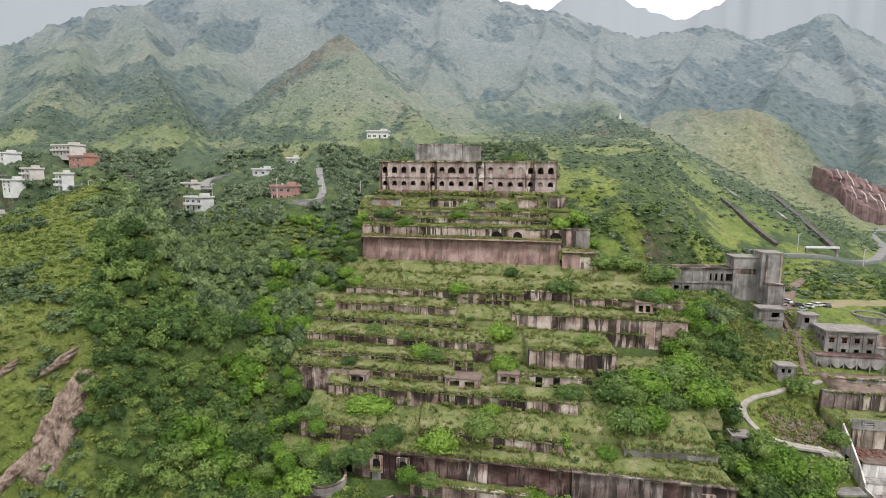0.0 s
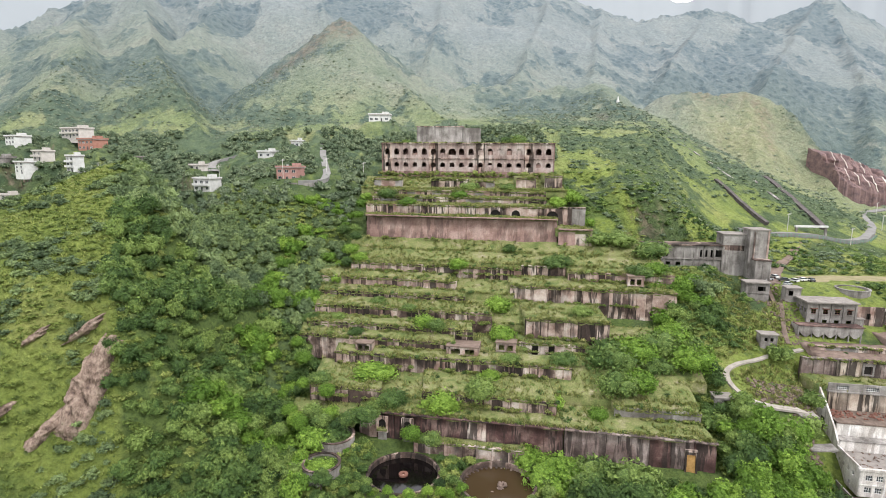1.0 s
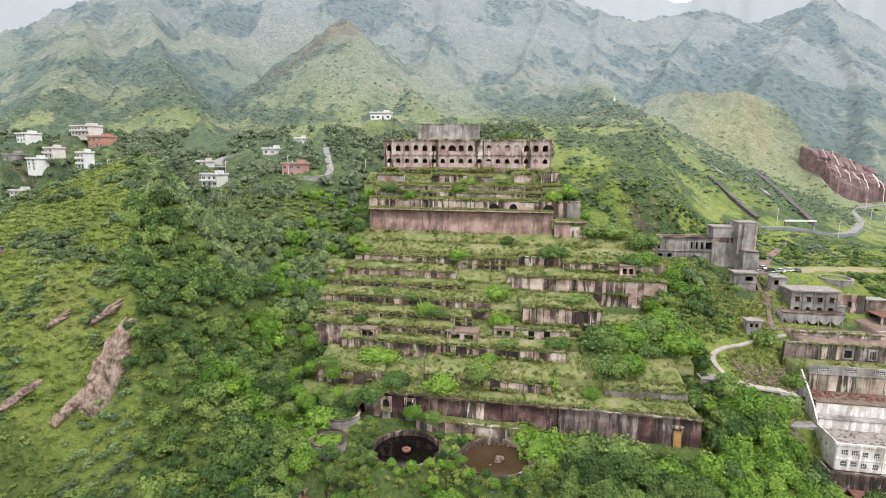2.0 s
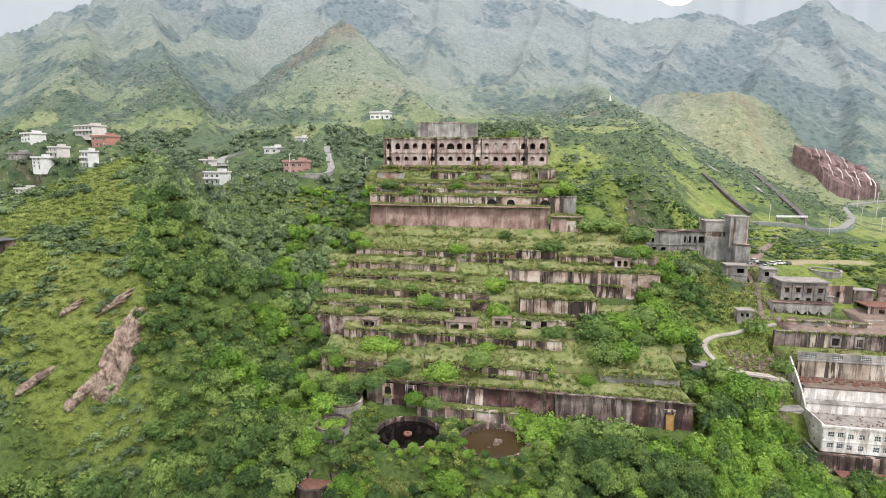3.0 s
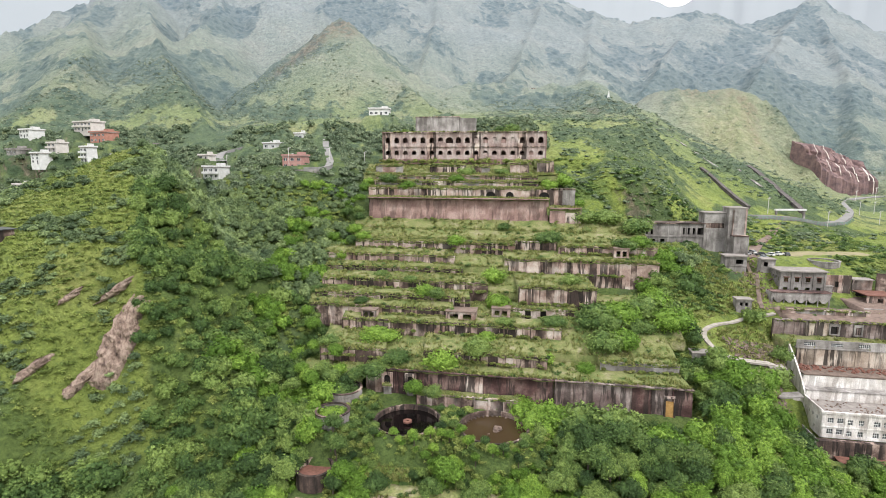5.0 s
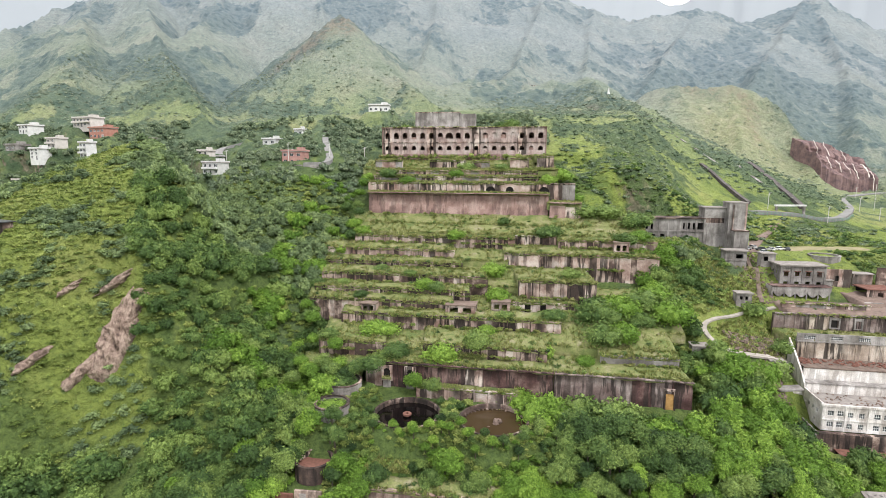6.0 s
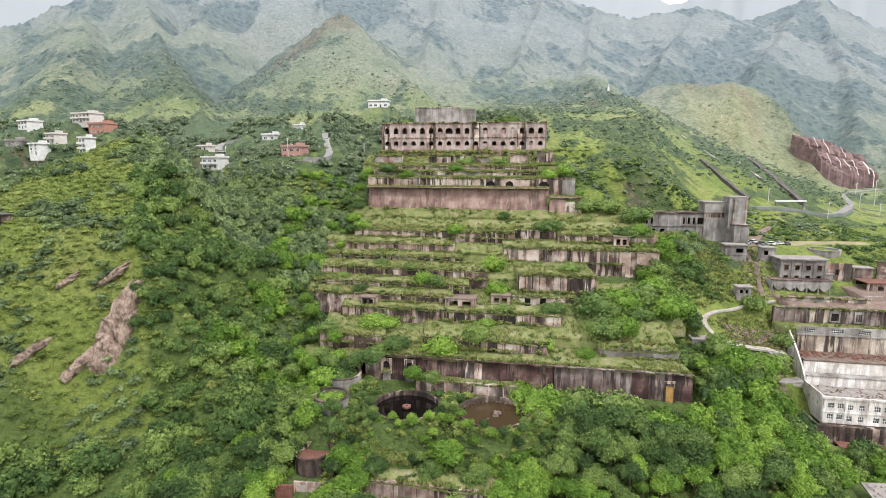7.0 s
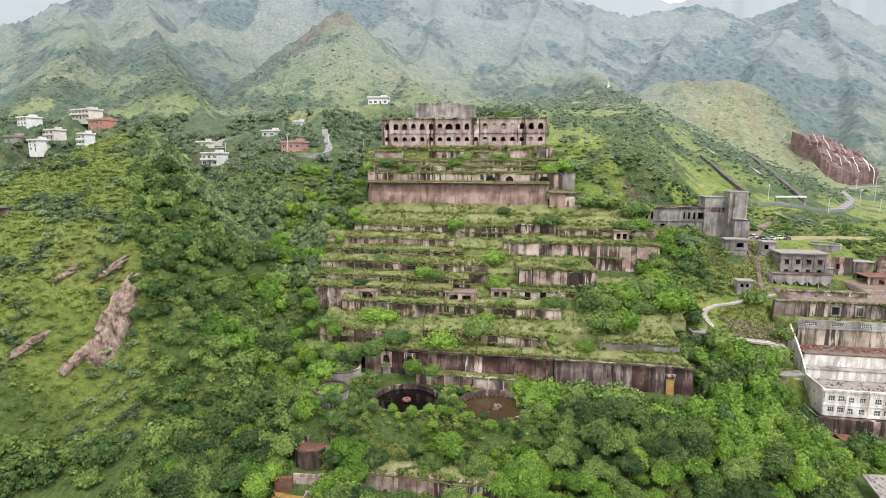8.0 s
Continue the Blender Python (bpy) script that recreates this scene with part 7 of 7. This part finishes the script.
# village and upper slopes: smaller-looking trees, their green lightened for distance haze
def hides_house(x, y, top):
    """Whether a plant at x, y with that top stands before a house and reaches above its foot."""
    hid = np.zeros(x.shape, bool)
    for hx, hy, hz, hw, hd, hh, _, yaw in VILLAGE + [(-142, 308, 72, 26, 0, 2, 1, 0), (-72, 292, 74, 6, 0, 2, 1, 0), (-70, 275, 67, 8, 0, 2, 1, 0)]:
        cx, cy = hx + hw / 2 * math.cos(radians(yaw)), hy + hw / 2 * math.sin(radians(yaw))
        d = math.hypot(cx, cy)
        ahead = (x * cx + y * cy) / d
        aside = (x * cy - y * cx) / d
        hid |= (ahead < d + 1) & (ahead > d - 40) & (np.abs(aside) < hw / 2 + 0.5) & (top > hz + 0.30 * hh)
    return hid


x, y = spread(-340, 62, 238, 352, 4.0)
z = land(x, y)
size = rng.uniform(1.9, 3.7, x.size)
lane = np.array([(-71, 252), (-59, 258), (-61, 272), (-66, 290), (-71, 308), (-74, 325)])
lane_x = np.interp(y, lane[:, 1], lane[:, 0])
size = np.where(hides_house(x, y, z + 1.2 * size), rng.uniform(0.7, 1.3, x.size), size)
keep = seen_sector(x, y) & ~built(x, y) & (fbm(x / 26, y / 26, 3, 87) > 0.22) & ~hides_house(x, y, z + 1.0 * size) & ~((x > -172) & (x < -140) & (y > 322)) & (np.abs(x - lane_x + 0.15 * (y - 285)) > 5.5)
x, y, z, size = x[keep], y[keep], z[keep], size[keep]
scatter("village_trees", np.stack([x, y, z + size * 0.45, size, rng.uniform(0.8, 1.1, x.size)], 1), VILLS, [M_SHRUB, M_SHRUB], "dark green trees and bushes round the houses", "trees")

x, y = spread(-330, 62, 246, 345, 2.9)
z = land(x, y)
size = rng.uniform(0.7, 1.5, x.size)
keep = seen_sector(x, y, 1) & (fbm(x / 11, y / 11, 3, 89) > 0.40) & ~hides_house(x, y, z + 0.9 * size) & (np.abs(x - np.interp(y, lane[:, 1], lane[:, 0])) > 4.0) & ~((x > -44) & (x < 64) & (y < 296))
for hx, hy, hz, hw, hd, *_ in VILLAGE:
    keep &= np.hypot(x - hx - hw / 2, y - hy - 2) > hw / 2 + 2.5
x, y, z, size = x[keep], y[keep], z[keep], size[keep]
scatter("village_shrubs", np.stack([x, y, z + size * 0.15, size, rng.uniform(0.6, 0.9, x.size)], 1), BRUSH, [M_SHRUB, M_SHRUB], "low green shrubs between the houses", "shrubs")

# grass blades in small tufts
blades = []
for s in range(4):
    r = np.random.default_rng(100 + s)
    v, f = [], []
    for k in range(7):
        a, lean, h = r.uniform(0, 6.28), r.uniform(0.1, 0.7), r.uniform(0.5, 1.0)
        bx, by = r.uniform(-0.5, 0.5, 2)
        dx, dy = math.cos(a), math.sin(a)
        v += [(bx - dy * 0.16, by + dx * 0.16, 0), (bx + dy * 0.16, by - dx * 0.16, 0), (bx + dx * lean, by + dy * lean, h)]
        f.append((3 * k, 3 * k + 1, 3 * k + 2))
    blades.append((np.array(v), np.array(f), np.zeros(7, int)))

# the spur: bushes, ferns and grass
x, y = spread(-190, -80, 104, 250, 2.2)
z = land(x, y) + 0.75 * thicket(x, y)
west = -89 - 0.50 * (y - 130)
patch = fbm(x / 9, y / 9, 3, 101)
on = seen_sector(x, y) & (x < west + 6) & ~built(x, y)
k = on & (patch > 0.525)
size = rng.uniform(1.0, 2.8, x.size)
scatter("spur_bushes", np.stack([x, y, z + size * 0.25, size, rng.uniform(0.6, 1.0, x.size)], 1)[k], VILLS, [M_LEAF_HAZED, M_LEAF_HAZED], "dark bushes dotted over the steep spur", "bushes")
k = on & (patch <= 0.56)
size = rng.uniform(1.0, 2.2, x.size)
scatter("spur_ferns", np.stack([x, y, z - 0.1, size, rng.uniform(0.3, 0.7, x.size)], 1)[k], SHRUBS, [M_FERN, M_FERN], "bright ferns and rough grass on the steep spur", "ferns")

x, y = spread(-190, -82, 104, 240, 1.15)
west = -89 - 0.50 * (y - 130)
keep = seen_sector(x, y, 1) & (x < west + 3) & ~built(x, y)
x, y = x[keep], y[keep]
z = land(x, y) + 0.6 * thicket(x, y)
scatter("spur_grass", np.stack([x, y, z - 0.1, rng.uniform(0.7, 1.6, x.size), rng.uniform(0.5, 1.0, x.size)], 1), blades, [M_FERN], "rough yellow-green grass on the steep spur", "grass")

# brush on the hills behind
x, y = spread(-420, 460, 200, 480, 3.6)
z = land(x, y) + 0.6 * thicket(x, y)
keep = seen_sector(x, y, 1) & ~built(x, y) & ((bushy(x, y) > 0.5) | (rng.random(x.size) < 0.13)) & ~((y < 300) & (x < 60)) & (x > -330) & ~((x < 60) & (y < 352))
x, y, z = x[keep], y[keep], z[keep]
size = rng.uniform(0.9, 2.3, x.size) * np.where((x > 60) & (y < 430), 1.25, 1.0)
spots = np.stack([x, y, z + size * 0.05, size, rng.uniform(0.5, 0.9, x.size)], 1)
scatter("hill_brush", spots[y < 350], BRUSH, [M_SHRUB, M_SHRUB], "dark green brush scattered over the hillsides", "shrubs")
scatter("upper_brush", spots[y >= 350], BRUSH, [M_HAZED_SHRUB, M_HAZED_SHRUB], "brush on the upper hillsides, its green greyed for haze", "shrubs")

# low green cover on the bank right of the terraces and round the works
x, y = spread(60, 215, 128, 270, 2.4)
z = land(x, y)
patch = fbm(x / 8, y / 8, 3, 121)
on = seen_sector(x, y) & ~built(x, y) & (np.hypot(x - 100, y - 150) > 0)
k = on & (patch > 0.50)
size = rng.uniform(0.8, 2.2, x.size)
scatter("bank_bushes", np.stack([x, y, z + size * 0.25, size, rng.uniform(0.6, 1.0, x.size)], 1)[k], VILLS, [M_LEAF, M_LEAF], "green bushes on the bank beside the works", "bushes")
k = on & (patch <= 0.52) & (rng.random(x.size) < 0.9)
size = rng.uniform(1.0, 2.0, x.size)
scatter("bank_grass", np.stack([x, y, z - 0.05, size, rng.uniform(0.3, 0.6, x.size)], 1)[k], SHRUBS, [M_FERN, M_FERN], "bright rough grass on the banks", "grass")

# rock bands on the face of the spur
for ox, oz, w, h, s in ((-97, 29.5, 10, 4.5, 301), (-93.2, 16, 15, 25, 321), (-100.5, 7, 8, 8, 361), (-111, 11.5, 8, 5.0, 341), (-108, 28.5, 5, 4.0, 351)):
    outcrop(ox, oz, w, h, s, "jagged brown rock band breaking out of the grassy spur")


# ---- far ranges against the sky ----
def far_range(name, radius, pts, rough, mat, seed, label):
    """A far mountain range: pts are (bearing in degrees, height) along the skyline."""
    P = np.array(pts, float)
    b = np.linspace(P[0, 0], P[-1, 0], 260)
    hgt = np.interp(b, P[:, 0], P[:, 1])
    hgt = hgt + (fbm(b * 0.9, b * 0, 5, seed) - 0.5) * rough
    V, nv = [], 24
    for k in range(nv):
        q = k / (nv - 1)
        r = radius - (1 - q) * 900
        h = -100 + (hgt + 100) * q + (ridged(b * 0.7, b * 0 + q * 5, 4, seed + 3) - 0.6) * rough * 0.3 * (1 - q)
        V.append(np.stack([r * np.sin(np.radians(b)), r * np.cos(np.radians(b)), h], 1))
    v = np.concatenate(V)
    i = (np.arange(nv - 1)[:, None] * 260 + np.arange(259)[None, :]).ravel()
    ob = new(name, mesh_np(name, v, np.stack([i, i + 1, i + 261, i + 260], 1), mat, shade=True))
    tagged(ob, label, "mountains", kind="structure")


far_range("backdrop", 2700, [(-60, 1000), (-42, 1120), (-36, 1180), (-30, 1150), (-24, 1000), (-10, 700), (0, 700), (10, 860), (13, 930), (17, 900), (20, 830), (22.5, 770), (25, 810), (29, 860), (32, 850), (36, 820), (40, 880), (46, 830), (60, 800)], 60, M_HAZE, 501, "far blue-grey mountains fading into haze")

# tall grass on the terraces
g = np.array(GRASS_SPOTS)
scatter("tall_grass", np.column_stack([g, np.ones(len(g))]), blades, [M_GRASS], "tall yellow-green grass on the terraces", "grass")
